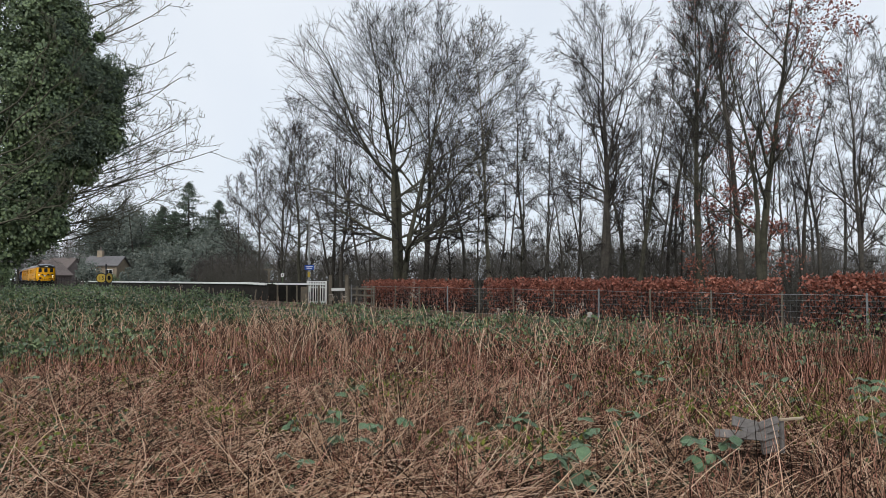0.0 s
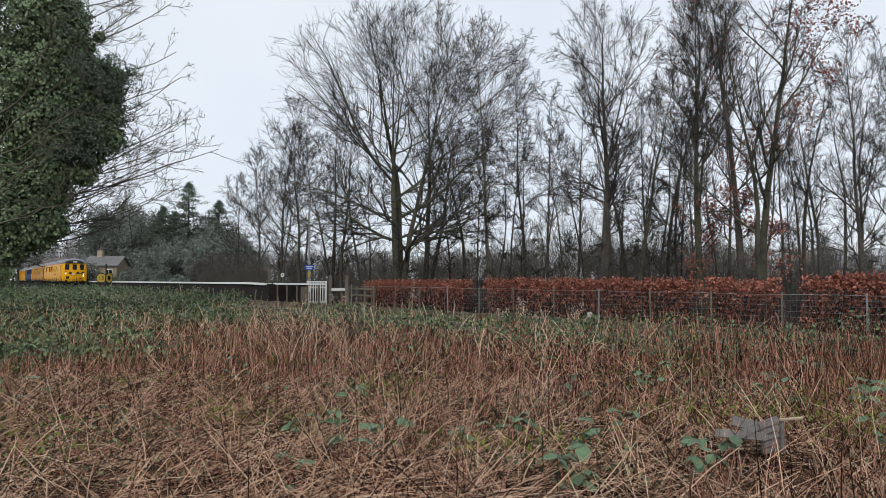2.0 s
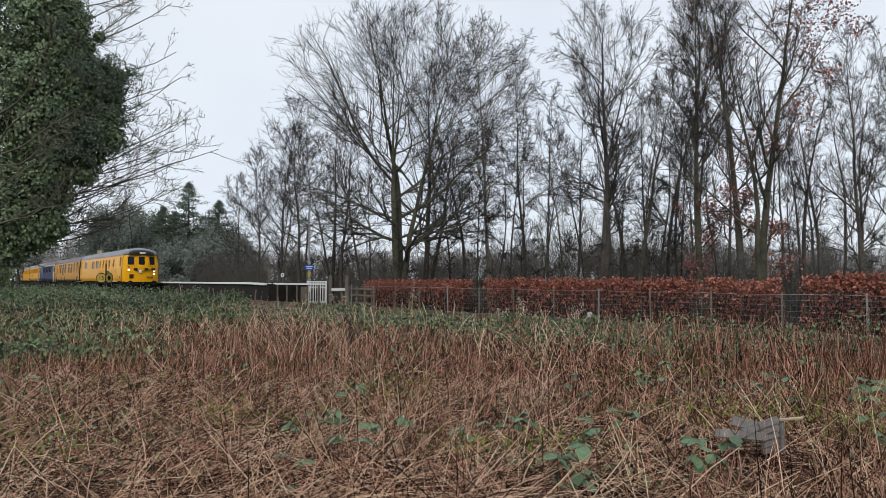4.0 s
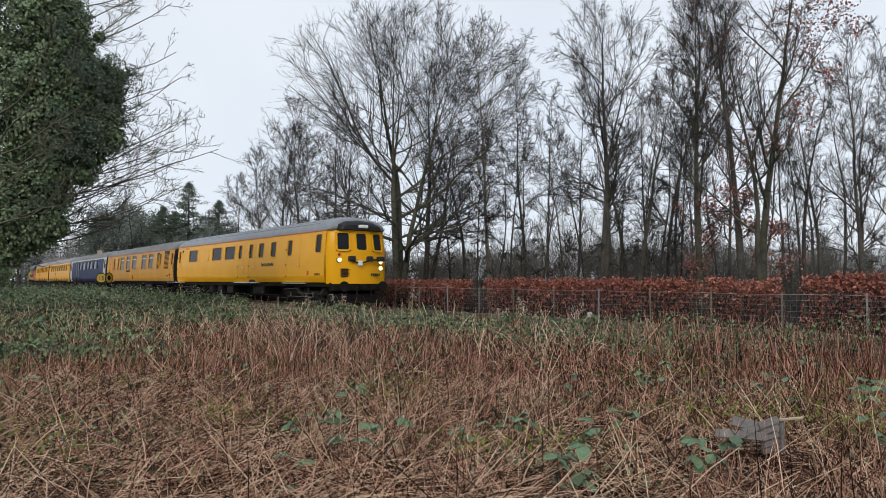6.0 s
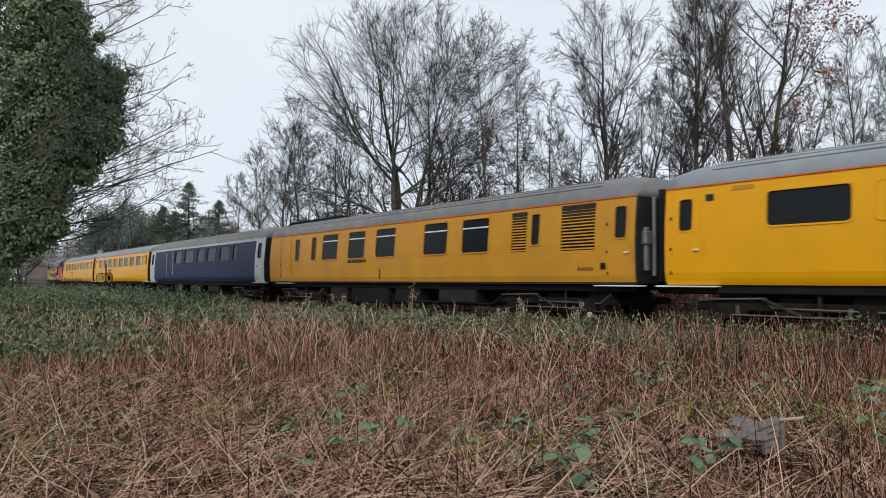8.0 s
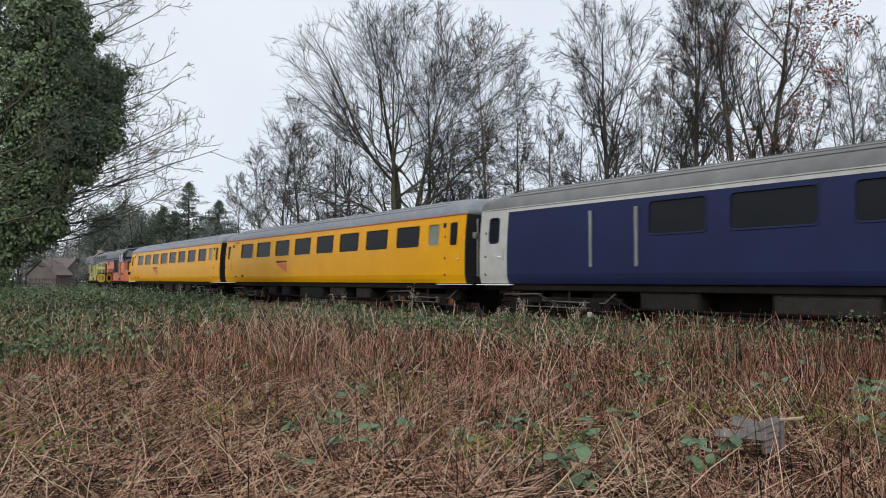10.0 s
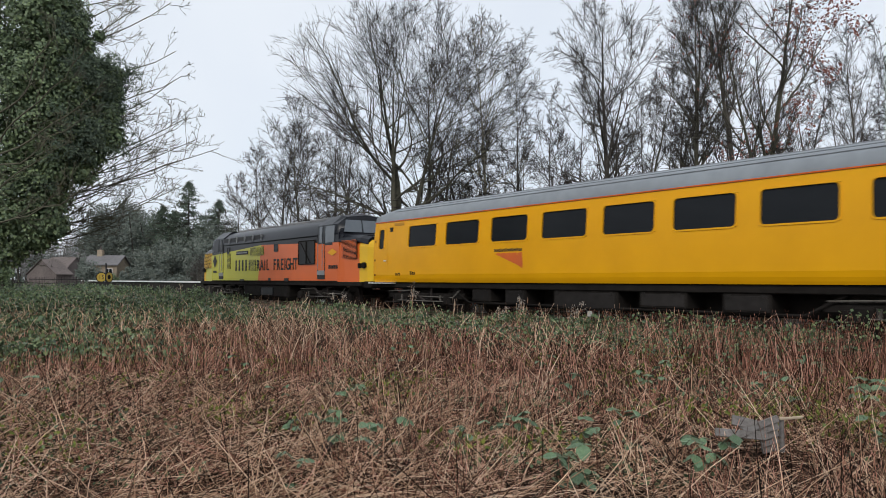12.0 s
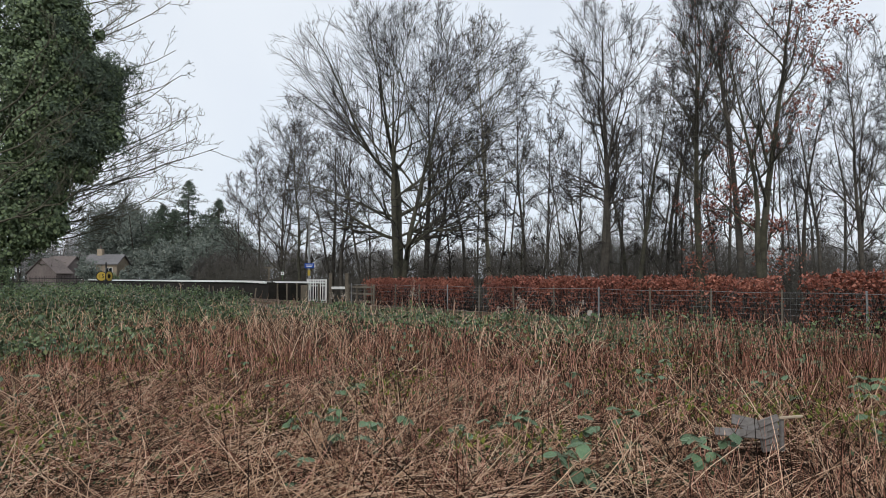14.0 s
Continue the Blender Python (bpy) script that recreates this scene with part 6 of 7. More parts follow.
def build_station_things():
    # lamp post with a blue sign
    lamp = thing("street_lamp", None, facing(547, 3.2, -0.5), category="street lamp", label="tall grey steel lamp post carrying a small blue sign")
    part("post", Shape().tube((0, 0, 0), (0, 0, 1.6), 0.085, sides=12).tube((0, 0, 1.6), (0, 0, 5.75), 0.06, 0.045, sides=12).mesh("post", M["metal"]), lamp)
    part("lantern", Shape().box(-0.5, 0.12, -0.11, 0.11, 5.72, 5.86, 0.04).mesh("lantern", M["metal"]), lamp)
    part("yellow_band", Shape().tube((0, 0, 1.75), (0, 0, 2.05), 0.075, sides=12).mesh("yellow_band", M["yellow_sign"]), lamp)
    part("notice", Shape().box(-0.07, 0.07, -0.11, -0.09, 0.95, 1.25, 0.005).mesh("notice", M["white"]), lamp)
    sg = part("sign", Shape().box(-0.24, 0.26, -0.12, -0.09, 2.15, 2.42, 0.01).mesh("sign", M["blue_sign"]), lamp, "blue sign with pale bars of writing")
    part("sign_bars", Shape().box(-0.17, 0.19, -0.128, -0.121, 2.31, 2.35).box(-0.14, 0.16, -0.128, -0.121, 2.22, 2.26).mesh("sign_bars", M["white"]), sg)
    # wooden gate posts with a pale bar between them
    gp = Shape().box(-0.085, 0.085, -0.085, 0.085, 0, 1.95, 0.015).mesh("gate_post", M["wood"])
    first = thing("gate_post", gp, facing(585, 2.9, -0.6), category="post", group="crossing gate posts", label="stout weathered square wooden gate post")
    copy_thing(first, facing(614, 2.9, -0.6))
    m = facing(599, 2.9, 0.55)
    thing("crossing_bar", Shape().box(-0.34, 0.34, -0.03, 0.03, 0, 0.13, 0.01).mesh("crossing_bar", M["white"]), m, category="barrier", label="short white bar fixed between two gate posts")
    # white picket barrier
    bar = thing("picket_barrier", None, facing(561, 2.9, -0.55), category="fence", label="white slatted crossing barrier beside the gate posts")
    for z in (0.45, 1.22, 1.52):
        part("rail", Shape().box(-0.48, 0.48, 0.0, 0.03, z, z + 0.07, 0.005).mesh("rail", M["white"]), bar)
    pk = Shape().box(-0.028, 0.028, -0.03, 0.0, 0.5, 1.55, 0.006).mesh("picket", M["white"])
    for i in range(8):
        part("picket", pk, bar, m=pose(-0.44 + i * 0.126, 0, 0))
    for i in range(4):
        x = -0.42 + i * 0.25
        part("lattice", Shape().tube((x, -0.02, 0.1), (x + 0.2, -0.02, 0.48), 0.018, sides=5).tube((x + 0.2, -0.03, 0.1), (x, -0.03, 0.48), 0.018, sides=5).mesh("lattice", M["white"]), bar)
    part("post", Shape().box(-0.53, -0.47, -0.04, 0.04, 0, 1.6, 0.01).mesh("post", M["white"]), bar)
    part("post", Shape().box(0.47, 0.53, -0.04, 0.04, 0, 1.6, 0.01).mesh("post", M["white"]), bar)
    # T-shaped post and thin sign post
    t = thing("notice_stand", None, facing(476, 3.2, -0.5), category="post", label="thin grey T-shaped wooden stand on the platform ramp")
    part("post", Shape().box(-0.06, 0.06, -0.06, 0.06, 0, 2.2, 0.01).mesh("post", M["wood"]), t)
    part("crosspiece", Shape().box(-0.33, 0.3, -0.05, 0.05, 2.2, 2.28, 0.01).mesh("crosspiece", M["wood"]), t)
    s = thing("small_sign", None, facing(500, 3.0, -0.5), category="sign", label="small white sign on a thin green post")
    part("post", Shape().tube((0, 0, 0), (0, 0, 2.1), 0.03, sides=8).mesh("post", M["bramble"]), s)
    part("plate", Shape().box(-0.09, 0.09, -0.05, -0.03, 1.78, 1.98, 0.005).mesh("plate", M["white"]), s)
    part("symbol", Shape().box(-0.03, 0.03, -0.056, -0.049, 1.83, 1.93).mesh("symbol", M["black"]), s)
    # sheet of pale litter at the foot of the posts
    lit = Shape()
    rng = random.Random(4)
    for i in range(7):
        x = -0.5 + i * 0.15
        lit.add([(x, 0, 0.05 + rng.random() * 0.1), (x + 0.2, -0.1, 0.06 + 0.03 * i), (x + 0.24, 0.15, 0.1 + 0.03 * i), (x + 0.02, 0.3, 0.05), (x + 0.1, 0.1, -0.03)], [(0, 1, 2, 3), (0, 4, 1), (1, 4, 2), (2, 4, 3), (3, 4, 0)])
    thing("litter_sheet", lit.mesh("litter_sheet", M["white"]), facing(488, 2.6, 0.0), category="litter", label="crumpled white plastic sheet on the ground")
    # pale handrail that carries on from the platform
    a, b = s_at(478, 2.0), s_at(582, 2.4)
    hr = thing("handrail", None, category="handrail", label="long pale wooden handrail between platform and gate")
    part("rail", strip("rail", a, b, (b - a) / 4, [(2.2, 0.84), (2.2, 0.93), (2.26, 0.93), (2.26, 0.84), (2.2, 0.84)], M["white"]), hr)
    for i in range(5):
        part("post", Shape().box(-0.04, 0.04, -0.04, 0.04, 0, 1.45, 0.01).mesh("post", M["wood"]), hr, m=on_line(a + (b - a) * (i + 0.3) / 5, 2.3, -0.6))
    # dark box behind the barrier
    thing("relay_box", Shape().box(-0.75, 0.75, -0.3, 0.3, 0, 1.25, 0.03).mesh("relay_box", M["wood"]), facing(522, 3.6, -0.55), category="box", label="low dark timber box beside the crossing")
    # wooden rail fence left of the hedge
    rf = thing("rail_fence", None, category="fence", label="grey timber post and rail fence beside the hedge")
    a, b = s_at(618, 3.4), s_at(662, 3.4)
    pm = Shape().box(-0.05, 0.05, -0.05, 0.05, 0, 1.35, 0.01).mesh("post", M["wood"])
    for i in range(4):
        part("post", pm, rf, m=on_line(a + (b - a) * i / 3, 3.4, -0.55))
    for z in (-0.1, 0.3, 0.62):
        part("rail", strip("rail", a, b, (b - a) / 2, [(3.33, z), (3.33, z + 0.09), (3.36, z + 0.09), (3.36, z), (3.33, z)], M["wood"]), rf)
    # round lineside signs on posts
    for col, r, face, lab in ((180, 0.36, "yellow_sign", "round yellowish speed sign with dark figures on a post"), (193, 0.38, "yellow_sign", "round dull yellow sign on a dark post")):
        p = along(s_at(col, -2.6), -2.6)[0]
        z0 = -0.4
        m = pose(p[0], p[1], z0, 0, 0, math.degrees(math.atan2(p[1], p[0])) - 90 + (0 if col < 185 else 52))
        g = thing("lineside_sign", None, m, category="sign", label=lab)
        part("post", Shape().tube((0.18 if col < 185 else -0.25, 0.05, 0), (0.18 if col < 185 else -0.25, 0.05, 2.0 if col < 185 else 2.7), 0.05, sides=8).mesh("post", M["black"]), g)
        d = part("disc", Shape().tube((0, 0.0, 1.65), (0, -0.03, 1.65), r, sides=28).mesh("disc", M[face]), g)
        rim = Shape()
        rim.add(*ring_faces(r, r + 0.035, 28, -0.04, 1.65))
        part("rim", rim.mesh("rim", M["black"]), d)
        if col < 185:
            cu = bpy.data.curves.new("figures", "FONT")
            cu.body, cu.size, cu.extrude, cu.align_x, cu.align_y = "15", 0.42, 0.004, "CENTER", "CENTER"
            cu.materials.append(M["black"])
            part("figures", cu, d, m=pose(0, -0.036, 1.65, 90))
        else:
            part("symbol", Shape().tube((0, -0.03, 1.65), (0, -0.036, 1.65), 0.17, sides=20).mesh("symbol", M["under"]), d)
    # dark picket fences at the line's near side
    for col0, col1, off, top, count in ((-20, 52, -4.2, 0.95, 15), (52, 145, -2.6, 1.35, 26)):
        a, b = s_at(col0, off), s_at(col1, off)
        fz = thing("picket_fence", None, category="fence", group="lineside picket fences", label="dark old picket fence beside the line")
        pk = Shape().add([(-0.05, 0, -0.6), (0.05, 0, -0.6), (0.05, 0, top - 0.08), (0, 0, top), (-0.05, 0, top - 0.08), (-0.05, 0.025, -0.6), (0.05, 0.025, -0.6), (0.05, 0.025, top - 0.08), (0, 0.025, top), (-0.05, 0.025, top - 0.08)],
                         [(0, 1, 2, 3, 4), (9, 8, 7, 6, 5), (0, 5, 6, 1), (1, 6, 7, 2), (2, 7, 8, 3), (3, 8, 9, 4), (4, 9, 5, 0)]).mesh("picket", M["under"])
        for i in range(count):
            part("picket", pk, fz, m=on_line(a + (b - a) * (i + 0.5) / count, off, 0))
        for z in (top - 0.3, top - 0.8):
            part("rail", strip("rail", a, b, (b - a) / 6, [(off + 0.03, z), (off + 0.03, z + 0.08), (off + 0.07, z + 0.08), (off + 0.07, z), (off + 0.03, z)], M["under"]), fz)


def ring_faces(r0, r1, k, y, z):
    v = [(r * math.cos(2 * math.pi * i / k), y, z + r * math.sin(2 * math.pi * i / k)) for r in (r0 - 0.02, r1) for i in range(k)]
    v += [(r1 * math.cos(2 * math.pi * i / k), y + 0.04, z + r1 * math.sin(2 * math.pi * i / k)) for i in range(k)]
    f = []
    for i in range(k):
        j = (i + 1) % k
        f += [(i, j, k + j, k + i), (k + i, k + j, 2 * k + j, 2 * k + i)]
    return v, f


# ---- wire fence before the hedge ----
def build_wire_fence():
    off = 3.0
    a, b = s_at(622, off), s_at(1700, off)
    top = lambda s: 0.82 - 0.2 * (s - a) / (b - a)
    fence = thing("wire_fence", None, category="fence", label="galvanised wire mesh fence on thin posts before the hedge")
    n = int((b - a) / 1.9)
    for i in range(n + 1):
        s = a + (b - a) * i / n
        lean = 3 * math.sin(i * 2.3)
        part("post", Shape().box(-0.02, 0.02, -0.02, 0.02, 0, top(s) + 0.65, 0.005).mesh("post", M["wood"] if i % 4 else M["metal"]), fence, m=on_line(s, off, -0.6) @ pose(0, 0, 0, lean, lean * 0.5))
    ss = np.linspace(a, b, 90)
    line = np.array([along(s, off - 0.03)[0] for s in ss])
    for j in range(8):
        z = np.array([-0.4 + (top(s) + 0.38) * (j / 7) ** 0.8 for s in ss]) + 0.012 * np.sin(ss * 1.7 + j)
        V, F = tubes(np.concatenate([line, z[:, None]], 1)[None], np.full((1, 90), 0.006 if j == 7 else 0.0024), 4)
        part("wire", mesh_of("wire", V, F, M["metal"]), fence)
    k = int((b - a) / 0.15)
    sv = np.linspace(a, b, k)
    base = np.array([along(s, off - 0.03)[0] for s in sv])
    lo = np.concatenate([base, np.full((k, 1), -0.4)], 1)
    hi = np.concatenate([base, np.array([[top(s) - 0.02] for s in sv])], 1)
    V, F = tubes(np.stack([lo, hi], 1), np.full((k, 2), 0.0016), 3)
    part("wire_mesh", mesh_of("wire_mesh", V, F, M["metal"]), fence)


# ---- the ivy-covered tree and the bare ash over it ----
def build_near_trees():
    rng = np.random.default_rng(61)
    dep = 21.0
    tx = across(-75, dep)
    root = thing("ivy_tree", None, pose(tx, dep + 1.0, -0.5), category="tree", label="tall tree wholly clothed in dark glossy ivy")
    C = curve(rng, np.zeros((1, 3)), np.array([[0.0, 0, 1]]), np.array([13.0]), 10, 0.03, 0.2)
    V, F = tubes(C, np.linspace(0.45, 0.15, 10)[None], 10)
    part("trunk", mesh_of("trunk", V, F, M["bark"], True), root)
    lobes = [(158, 118, 22, 520), (180, 118, 14, 300), (172, 150, 20, 420), (168, 190, 24, 520), (172, 236, 24, 420), (140, 268, 24, 380), (126, 300, 22, 380), (108, 22, 20, 380), (150, 45, 8, 110), (122, 64, 18, 320), (20, 30, 95, 2600), (50, -20, 66, 2000), (-20, 130, 110, 2400), (58, 110, 74, 2600), (50, 210, 88, 2800), (118, 140, 50, 1500),
             (-30, 280, 90, 2200), (55, 300, 58, 2200), (15, 370, 66, 2400), (70, 352, 24, 900), (72, 396, 24, 800), (40, 408, 34, 1100), (96, 62, 32, 1000), (100, 232, 46, 1300), (-15, 425, 48, 1200), (66, 20, 46, 1400), (40, 130, 90, 2600), (85, 190, 60, 1700), (0, 330, 80, 2200), (146, 150, 38, 900), (155, 215, 36, 800)]
    pts, outs = [], []
    for col, row, r, k in lobes:
        k = int(k * 2.3)
        q = unit(rng.normal(size=(k, 3))) * (rng.random((k, 1)) ** 0.17)
        outs.append(q)
        bump = 1 + 0.26 * np.sin(q[:, :1] * 9 + col) * np.sin(q[:, 2:] * 8 + row) + 0.07 * rng.normal(size=(k, 1))
        R = r / 1220 * dep
        pts.append(np.array([across(col, dep), dep + 0.6, high(row, dep)]) + q * bump * R * np.array([1, 1.0, 1]))
    P = np.concatenate(pts) - np.array([tx, dep + 1.0, -0.5])
    V, F = leaves(rng, P, 0.105, 0.85, face=np.concatenate(outs))
    part("ivy", mesh_of("ivy", V, F, M["ivy"]), root)
    # hanging evergreen sprays on its sunlit flank
    k = 420
    spr = np.array([(155, 120), (185, 110), (200, 125), (170, 180), (190, 200), (185, 240), (160, 250), (205, 150), (140, 215), (205, 118), (198, 185), (205, 235), (170, 265), (150, 48), (100, 315), (215, 110), (212, 140), (215, 238)])
    c = spr[rng.integers(0, len(spr), k)] + rng.normal(0, 13, (k, 2))
    st = np.stack([across(c[:, 0] - 52, dep), dep + rng.normal(0.4, 0.5, k), high(c[:, 1], dep)], 1)
    B = curve(rng, st, np.stack([np.full(k, 1.0), rng.normal(0, 0.5, k), rng.normal(-0.1, 0.25, k)], 1), rng.uniform(0.35, 0.75, k), 6, 0.12, -0.7)
    Q = B[:, rng.integers(0, 6, 46)].reshape(-1, 3) + rng.normal(0, 0.055, (k * 46, 3))
    V, F = leaves(rng, Q - np.array([tx, dep + 1.0, -0.5]), 0.13, 0.28)
    part("evergreen_sprays", mesh_of("evergreen_sprays", V, F, M["conifer"]), root, "feathery drooping evergreen sprays")
    # bare ash trees: one behind the ivy with long limbs reaching out to the side, a smaller one before it
    bare_ash(62, -70, 23.5, 0.42, [(370, 255, 330), (335, 212, 290), (330, 245, 310), (300, 115, 210), (315, 12, 100), (292, 48, 140), (320, 320, 380), (275, 345, 400), (240, 372, 425), (260, -40, 40), (285, 275, 350), (345, 232, 300), (312, 262, 330),
                             (255, 18, 110), (272, 82, 170), (255, 212, 280), (302, 300, 365), (250, 305, 375), (225, 345, 410), (212, 30, 130), (292, 335, 400), (190, 382, 440), (310, 150, 245), (285, 190, 270)],
             "bare ash tree with long grey upswept branches")
    bare_ash(63, -110, 17.5, 0.3, [(120, 250, 360), (150, 60, 240), (60, 330, 430), (195, 165, 290), (20, 120, 260), (90, 40, 200), (140, 180, 310), (100, 330, 420), (30, 260, 380), (180, 300, 390)],
             "slender bare ash before the ivy-clad tree")


def bare_ash(seed, col0, ad, thick, tips, label):
    """A bare tree whose limbs sag and turn up towards the given bearings and heights."""
    rng = np.random.default_rng(seed)
    f = ad / 17.5
    ax = across(col0, ad)
    ash = thing("bare_ash", None, pose(ax, ad, -0.5), category="tree", label=label)
    T = curve(rng, np.zeros((1, 3)), np.array([[0.0, 0, 1.0]]), np.array([14.0]), 12, 0.03, 0.2)
    TR = np.linspace(thick, 0.06, 12)[None]
    L = []
    for col, row, y0 in tips:
        z0 = min(high(y0, ad) + 0.5, 12.5)
        a = np.array([np.interp(z0, T[0, :, 2], T[0, :, 0]), np.interp(z0, T[0, :, 2], T[0, :, 1]), z0])
        e = np.array([across(col, ad) - ax, rng.normal(-0.2, 0.7), high(row, ad) + 0.5])
        u = np.linspace(0, 1, 12)[:, None]
        sag = np.array([0, 0, -1.0]) * (np.sin(u * np.pi) * np.linalg.norm(e - a) * 0.10)
        L.append(a + (e - a) * u + sag + np.cumsum(rng.normal(0, 0.06, (12, 3)), 0) * (u > 0))
    L = np.array(L)
    LR = np.tile(np.linspace(0.03, 0.008, 12), (len(L), 1)) * f
    B, BR = offshoots(rng, L, LR, 13 if thick > 0.35 else 9, 0.3, 1.0, 0.68, 0.26, 9, 0.17, 0.8, 0.0085 * f, shape=0.5)
    W, WR = offshoots(rng, B, BR, 5, 0.2, 1.0, 0.75, 0.45, 5, 0.16, 0.4, 0.0062 * f)
    Q, QR = offshoots(rng, W, WR, 2, 0.3, 1.0, 0.6, 0.55, 3, 0.14, 0.3, 0.0055 * f, 0.6)
    V, F = stack([tubes(T, TR, 10), tubes(L, LR, 6), tubes(B, BR, 4)])
    part("trunk", mesh_of("trunk", V, F, M["twig_olive"], True), ash)
    V, F = stack([tubes(W, WR, 3), tubes(Q, QR, 3)])
    part("crown", mesh_of("crown", V, F, M["twig_olive"]), ash, "spray of pale grey twigs")


# ---- close to the camera ----
def bramble_plant(seed, col, row, spread, count, size):
    """A few bramble canes with three-part toothed leaves."""
    rng = random.Random(seed)
    drop = (row - 495.7) / 1220
    d = 1.32 / drop
    x, y = across(col, d), d
    z = field_z(x, y)
    root = thing("bramble_plant", None, pose(x, y, z), category="bramble", group="bramble plants in the field", label="green bramble plant with toothed three-part leaves")
    cane = Shape()
    blade = Shape()
    out = [(0, 0), (0.14, 0.24), (0.2, 0.26), (0.36, 0.36), (0.42, 0.35), (0.6, 0.33), (0.66, 0.29), (0.84, 0.16), (1.0, 0)]
    v = [(u, w, 0.18 * w) for u, w in out] + [(u, -w, 0.18 * w) for u, w in out[1:-1]] + [(0.33, 0, -0.02), (0.66, 0, -0.03)]
    k = len(out)
    up = list(range(k))
    dn = [0] + list(range(k, k + k - 2)) + [k - 1]
    c1, c2 = 2 * k - 2, 2 * k - 1
    faces = []
    for side in (up, dn):
        for i in range(k - 1):
            c = c1 if i < 4 else c2
            faces.append((side[i], side[i + 1], c) if side is up else (side[i + 1], side[i], c))
        faces.append((side[4], c2, c1) if side is up else (side[4], c1, c2))
    leaf = blade.add(v, faces).mesh("leaf", M["leaf_near"])
    for i in range(max(3, int(count * 0.75))):
        a, r = rng.uniform(0, 6.28), spread * math.sqrt(rng.random())
        tip = Vector((r * math.cos(a), r * math.sin(a) * 0.7, rng.uniform(0.2, 0.5)))
        cane.tube((tip.x * 0.3, tip.y * 0.3, 0), tip, 0.004, 0.0025, sides=5, caps=False)
        face = rng.uniform(0, 360)
        for turn in (0, 105, -105):
            s = size * rng.uniform(1.0, 1.75) * (1 if turn == 0 else 0.85)
            ob = part("leaf", leaf, root, m=pose(*tip, rng.uniform(-25, 25), rng.uniform(5, 45), face + turn + rng.uniform(-15, 15)))
            ob.scale = (s, s, s)
    part("cane", cane.mesh("cane", M["redstem"]), root)


def build_foreground():
    for i, (col, row, sp, c, s) in enumerate(((1015, 862, 0.16, 12, 0.085), (1040, 800, 0.15, 9, 0.075), (640, 800, 0.20, 11, 0.075), (700, 780, 0.15, 7, 0.07), (905, 775, 0.17, 10, 0.075), (1255, 835, 0.15, 9, 0.085),
                                            (1350, 690, 0.18, 9, 0.085), (1530, 725, 0.2, 10, 0.085), (1205, 855, 0.12, 6, 0.075), (820, 785, 0.2, 9, 0.065), (540, 790, 0.12, 6, 0.06), (1110, 770, 0.16, 8, 0.075),
                                            (530, 850, 0.1, 4, 0.06), (1540, 785, 0.16, 7, 0.075), (960, 668, 0.2, 7, 0.07), (610, 700, 0.22, 8, 0.08), (1150, 700, 0.2, 8, 0.08), (1430, 640, 0.25, 10, 0.09), (50, 715, 0.3, 10, 0.07), (590, 770, 0.14, 7, 0.07), (720, 640, 0.25, 9, 0.08), (1440, 670, 0.2, 8, 0.08), (1510, 655, 0.25, 9, 0.09), (1300, 640, 0.25, 9, 0.08), (1010, 705, 0.2, 8, 0.075), (1185, 665, 0.2, 7, 0.08),
                                            (1250, 615, 0.3, 10, 0.09), (410, 665, 0.25, 8, 0.07), (495, 715, 0.18, 6, 0.06), (860, 600, 0.3, 10, 0.09), (1400, 720, 0.15, 6, 0.08))):
        bramble_plant(100 + i, col, row, sp, c, s)
    # broken wooden crate lying in the grass
    d = 5.55
    crate = thing("broken_crate", None, pose(across(1340, d), d, -0.33, 0, 0, 0), category="crate", label="broken grey weathered wooden crate lying in dead grass")
    for i in range(5):
        part("plank", Shape().box(-0.03, 0.155 - 0.012 * i, 0.0, 0.018, 0, 0.056, 0.004).mesh("plank", M["old_board"]), crate, m=pose(0.0 + 0.01 * i, -0.06 + 0.01 * i, 0.26 - i * 0.052, -14, -15 + i, 14 - 2 * i))
    part("plank", Shape().box(-0.38, 0.02, -0.005, 0.012, 0, 0.065, 0.004).mesh("plank", M["old_board"]), crate, m=pose(0.0, -0.07, 0.165, -20, 4, -4))
    part("plank", Shape().box(-0.17, 0.03, -0.006, 0.01, 0, 0.085, 0.004).mesh("plank", M["old_board"]), crate, m=pose(-0.03, 0.06, 0.22, -30, 12, -8))
    part("plank", Shape().box(-0.12, 0.10, -0.06, 0.06, 0, 0.014, 0.004).mesh("plank", M["old_board"]), crate, m=pose(0.0, 0.06, 0.235, 8, -10, 6))
    part("splinter", Shape().box(0, 0.2, -0.012, 0.012, 0, 0.02, 0.004).mesh("splinter", M["pale_wood"]), crate, m=pose(0.14, -0.02, 0.31, 0, -3, 6))
    part("batten", Shape().box(-0.015, 0.015, -0.015, 0.015, 0, 0.26, 0.004).mesh("batten", M["old_board"]), crate, m=pose(0.155, -0.03, 0.06, -8, 8, 20))
    # small cut stump and a white marker
    for col, row, h, r in ((570, 800, 0.16, 0.05), (690, 835, 0.10, 0.045)):
        dd = 1.3 / ((row - 495.7) / 1220)
        x = across(col, dd)
        thing("cut_stump", Shape().tube((0, 0, 0), (0.02, 0, h + 0.1), r, r * 0.85, sides=9).tube((0.02, 0, h + 0.1), (0.03, 0.02, h + 0.13), r * 0.8, r * 0.5, sides=7).mesh("cut_stump", M["bark"]), pose(x, dd, field_z(x, dd), 6, 8), category="stump", label="short grey rotten cut stump")
    m = facing(1043, -2.0, -0.45)
    mk = thing("marker_peg", None, m, category="marker", label="small white topped marker peg beside the line")
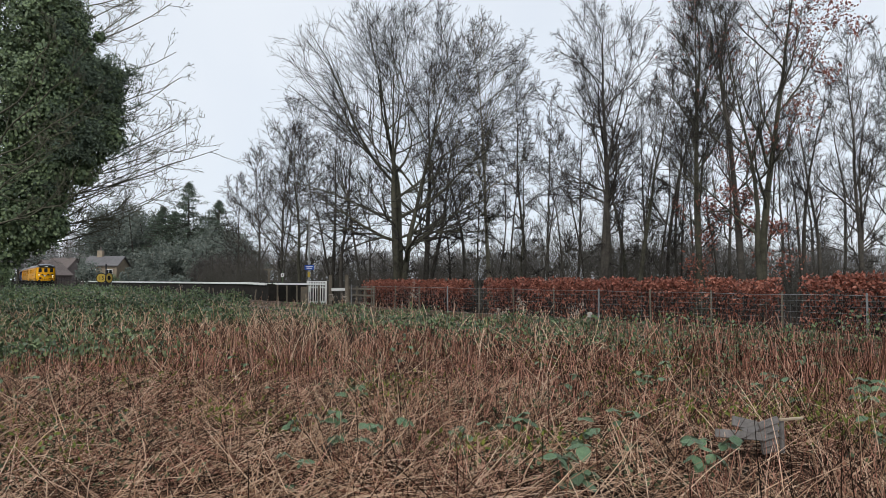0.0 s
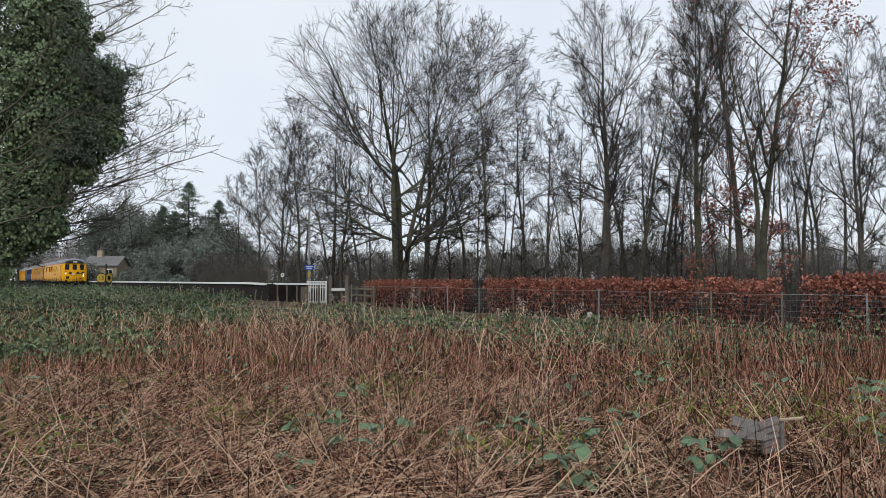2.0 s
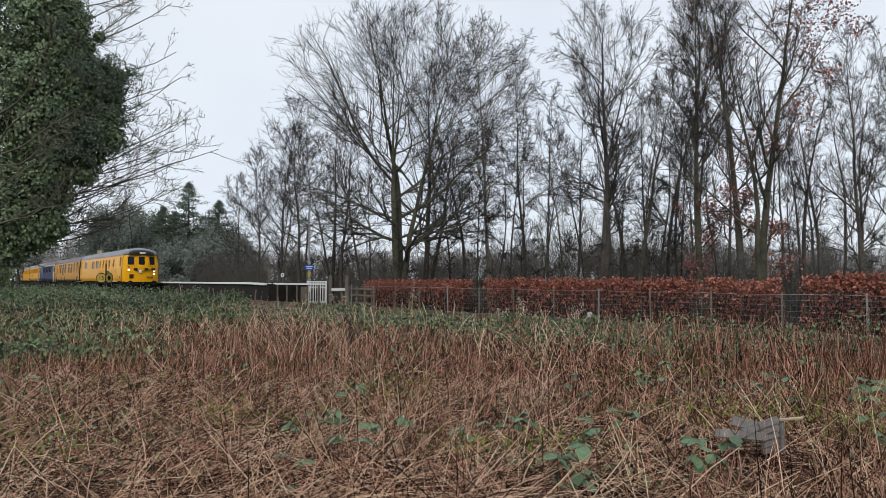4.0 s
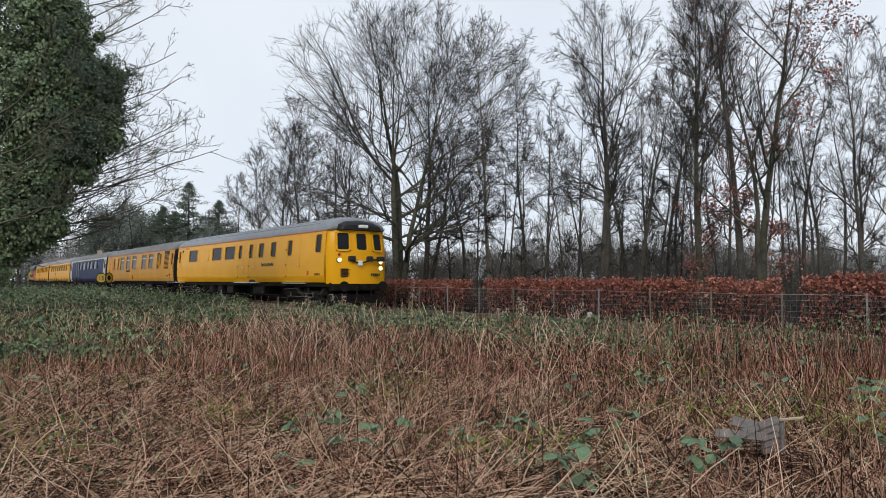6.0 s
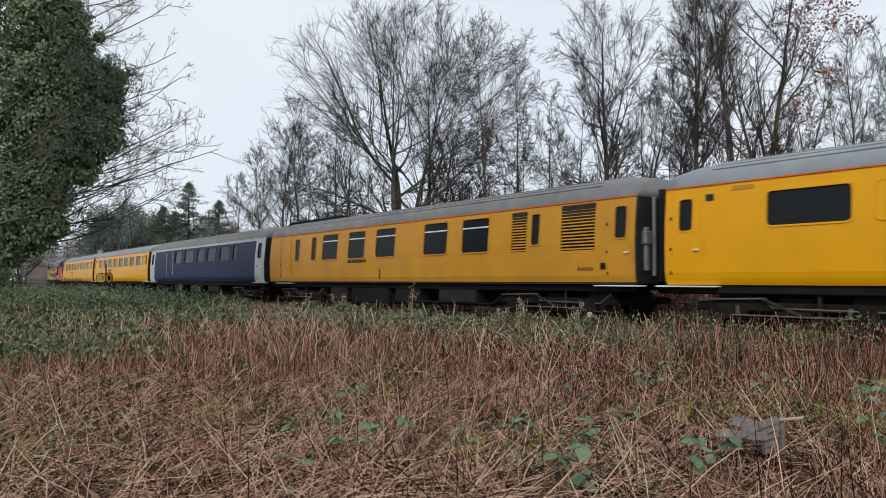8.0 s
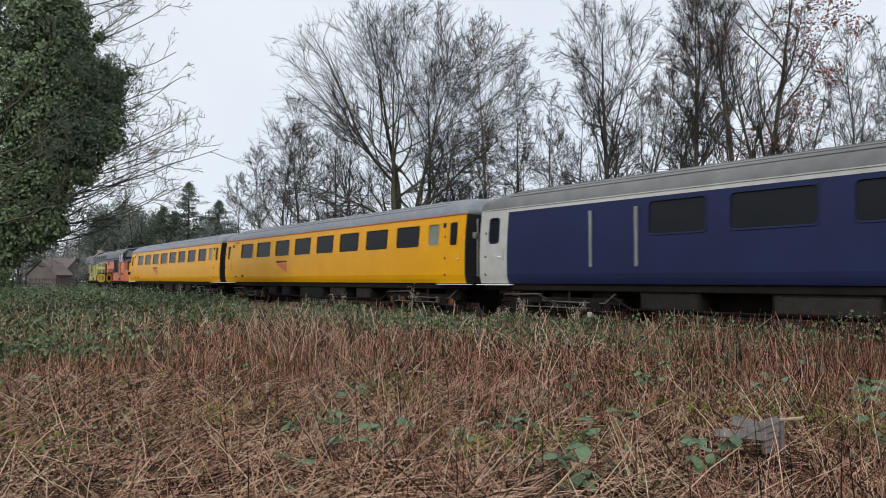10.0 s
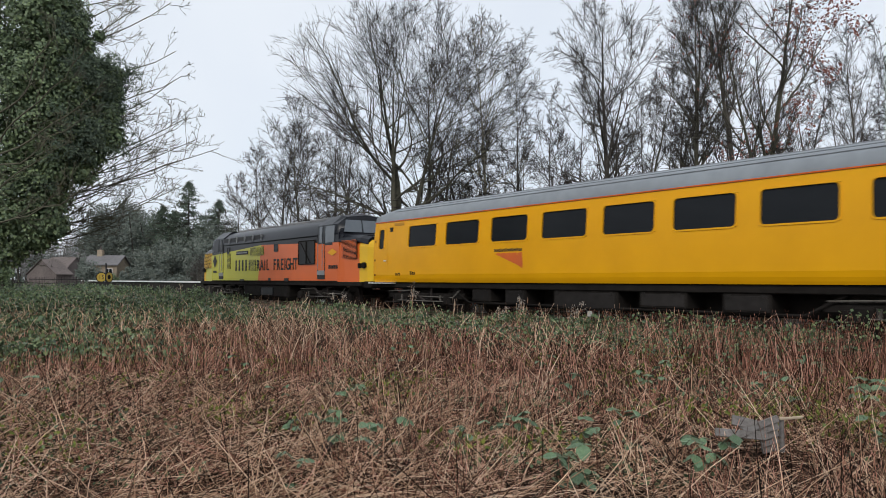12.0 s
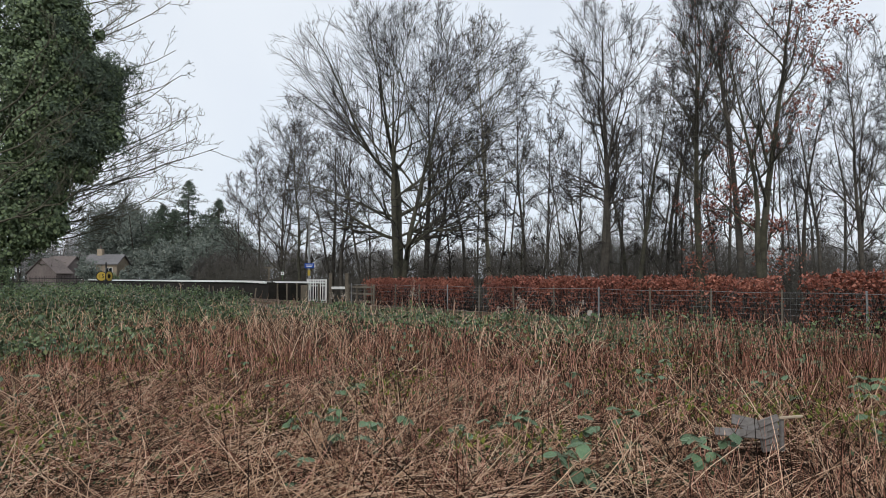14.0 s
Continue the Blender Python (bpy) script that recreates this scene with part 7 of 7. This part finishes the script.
    part("peg", Shape().box(-0.03, 0.03, -0.03, 0.03, 0, 0.75, 0.006).mesh("peg", M["wood"]), mk)
    part("cap", Shape().box(-0.055, 0.055, -0.045, 0.035, 0.7, 0.82, 0.01).mesh("cap", M["concrete"]), mk)
    # tall seeded weeds against the line
    rng = np.random.default_rng(90)
    for col, off, h in ((725, -2.2, 1.25), (930, -2.3, 0.95), (880, -2.2, 0.9), (605, -2.2, 0.95), (1185, -2.4, 1.0), (1330, -2.6, 0.9), (1375, -3.0, 1.05), (1430, -2.6, 0.95), (1255, -2.5, 1.0), (1530, -2.6, 1.0), (1100, -2.2, 0.85), (395, -2.4, 1.1), (320, -2.6, 1.2), (1020, -2.1, 0.85), (1450, -4.5, 0.8)):
        p, _ = along(s_at(col, off), off)
        w = thing("seeded_weed", None, pose(p[0], p[1], field_z(p[0], p[1])), category="weed", group="tall dead weeds by the line", label="tall pale dead weed stem with a seed head")
        k = 3
        C = curve(rng, rng.normal(0, 0.05, (k, 3)) * np.array([1, 1, 0]), np.tile([0, 0, 1.0], (k, 1)) + rng.normal(0, 0.12, (k, 3)), rng.uniform(0.75, 1.0, k) * h, 6, 0.06, 0.0)
        R = np.tile(np.linspace(0.006, 0.003, 6), (k, 1))
        B, BR = offshoots(rng, C, R, 7, 0.5, 1.0, 0.6, 0.22, 4, 0.15, -0.2, 0.003)
        V, F = stack([tubes(C, R, 4), tubes(B, BR, 3)])
        part("stem", mesh_of("stem", V, F, M["straw"]), w)
        Q = B[:, -1].repeat(9, 0) + rng.normal(0, 0.028, (len(B) * 9, 3))
        V, F = leaves(rng, Q, 0.04, 0.5)
        tagged(part("seed_head", mesh_of("seed_head", V, F, M["seed"]), w, "fluffy grey seed head"), kind="stuff")


M["leaf_near"] = mat("bramble_leaf_near", (0.125, 0.19, 0.10), 0.38, other=(0.07, 0.12, 0.065), scale=30, bump=0.3, bump_scale=90, per_object=0.35)
M["seed"] = mat("seed_fluff", (0.42, 0.38, 0.33), 0.9, other=(0.30, 0.26, 0.22), scale=10)

build_undergrowth()
build_distance()
build_houses()
build_platform()
build_station_things()
build_wire_fence()
build_near_trees()
build_foreground()


build_train()
motions()
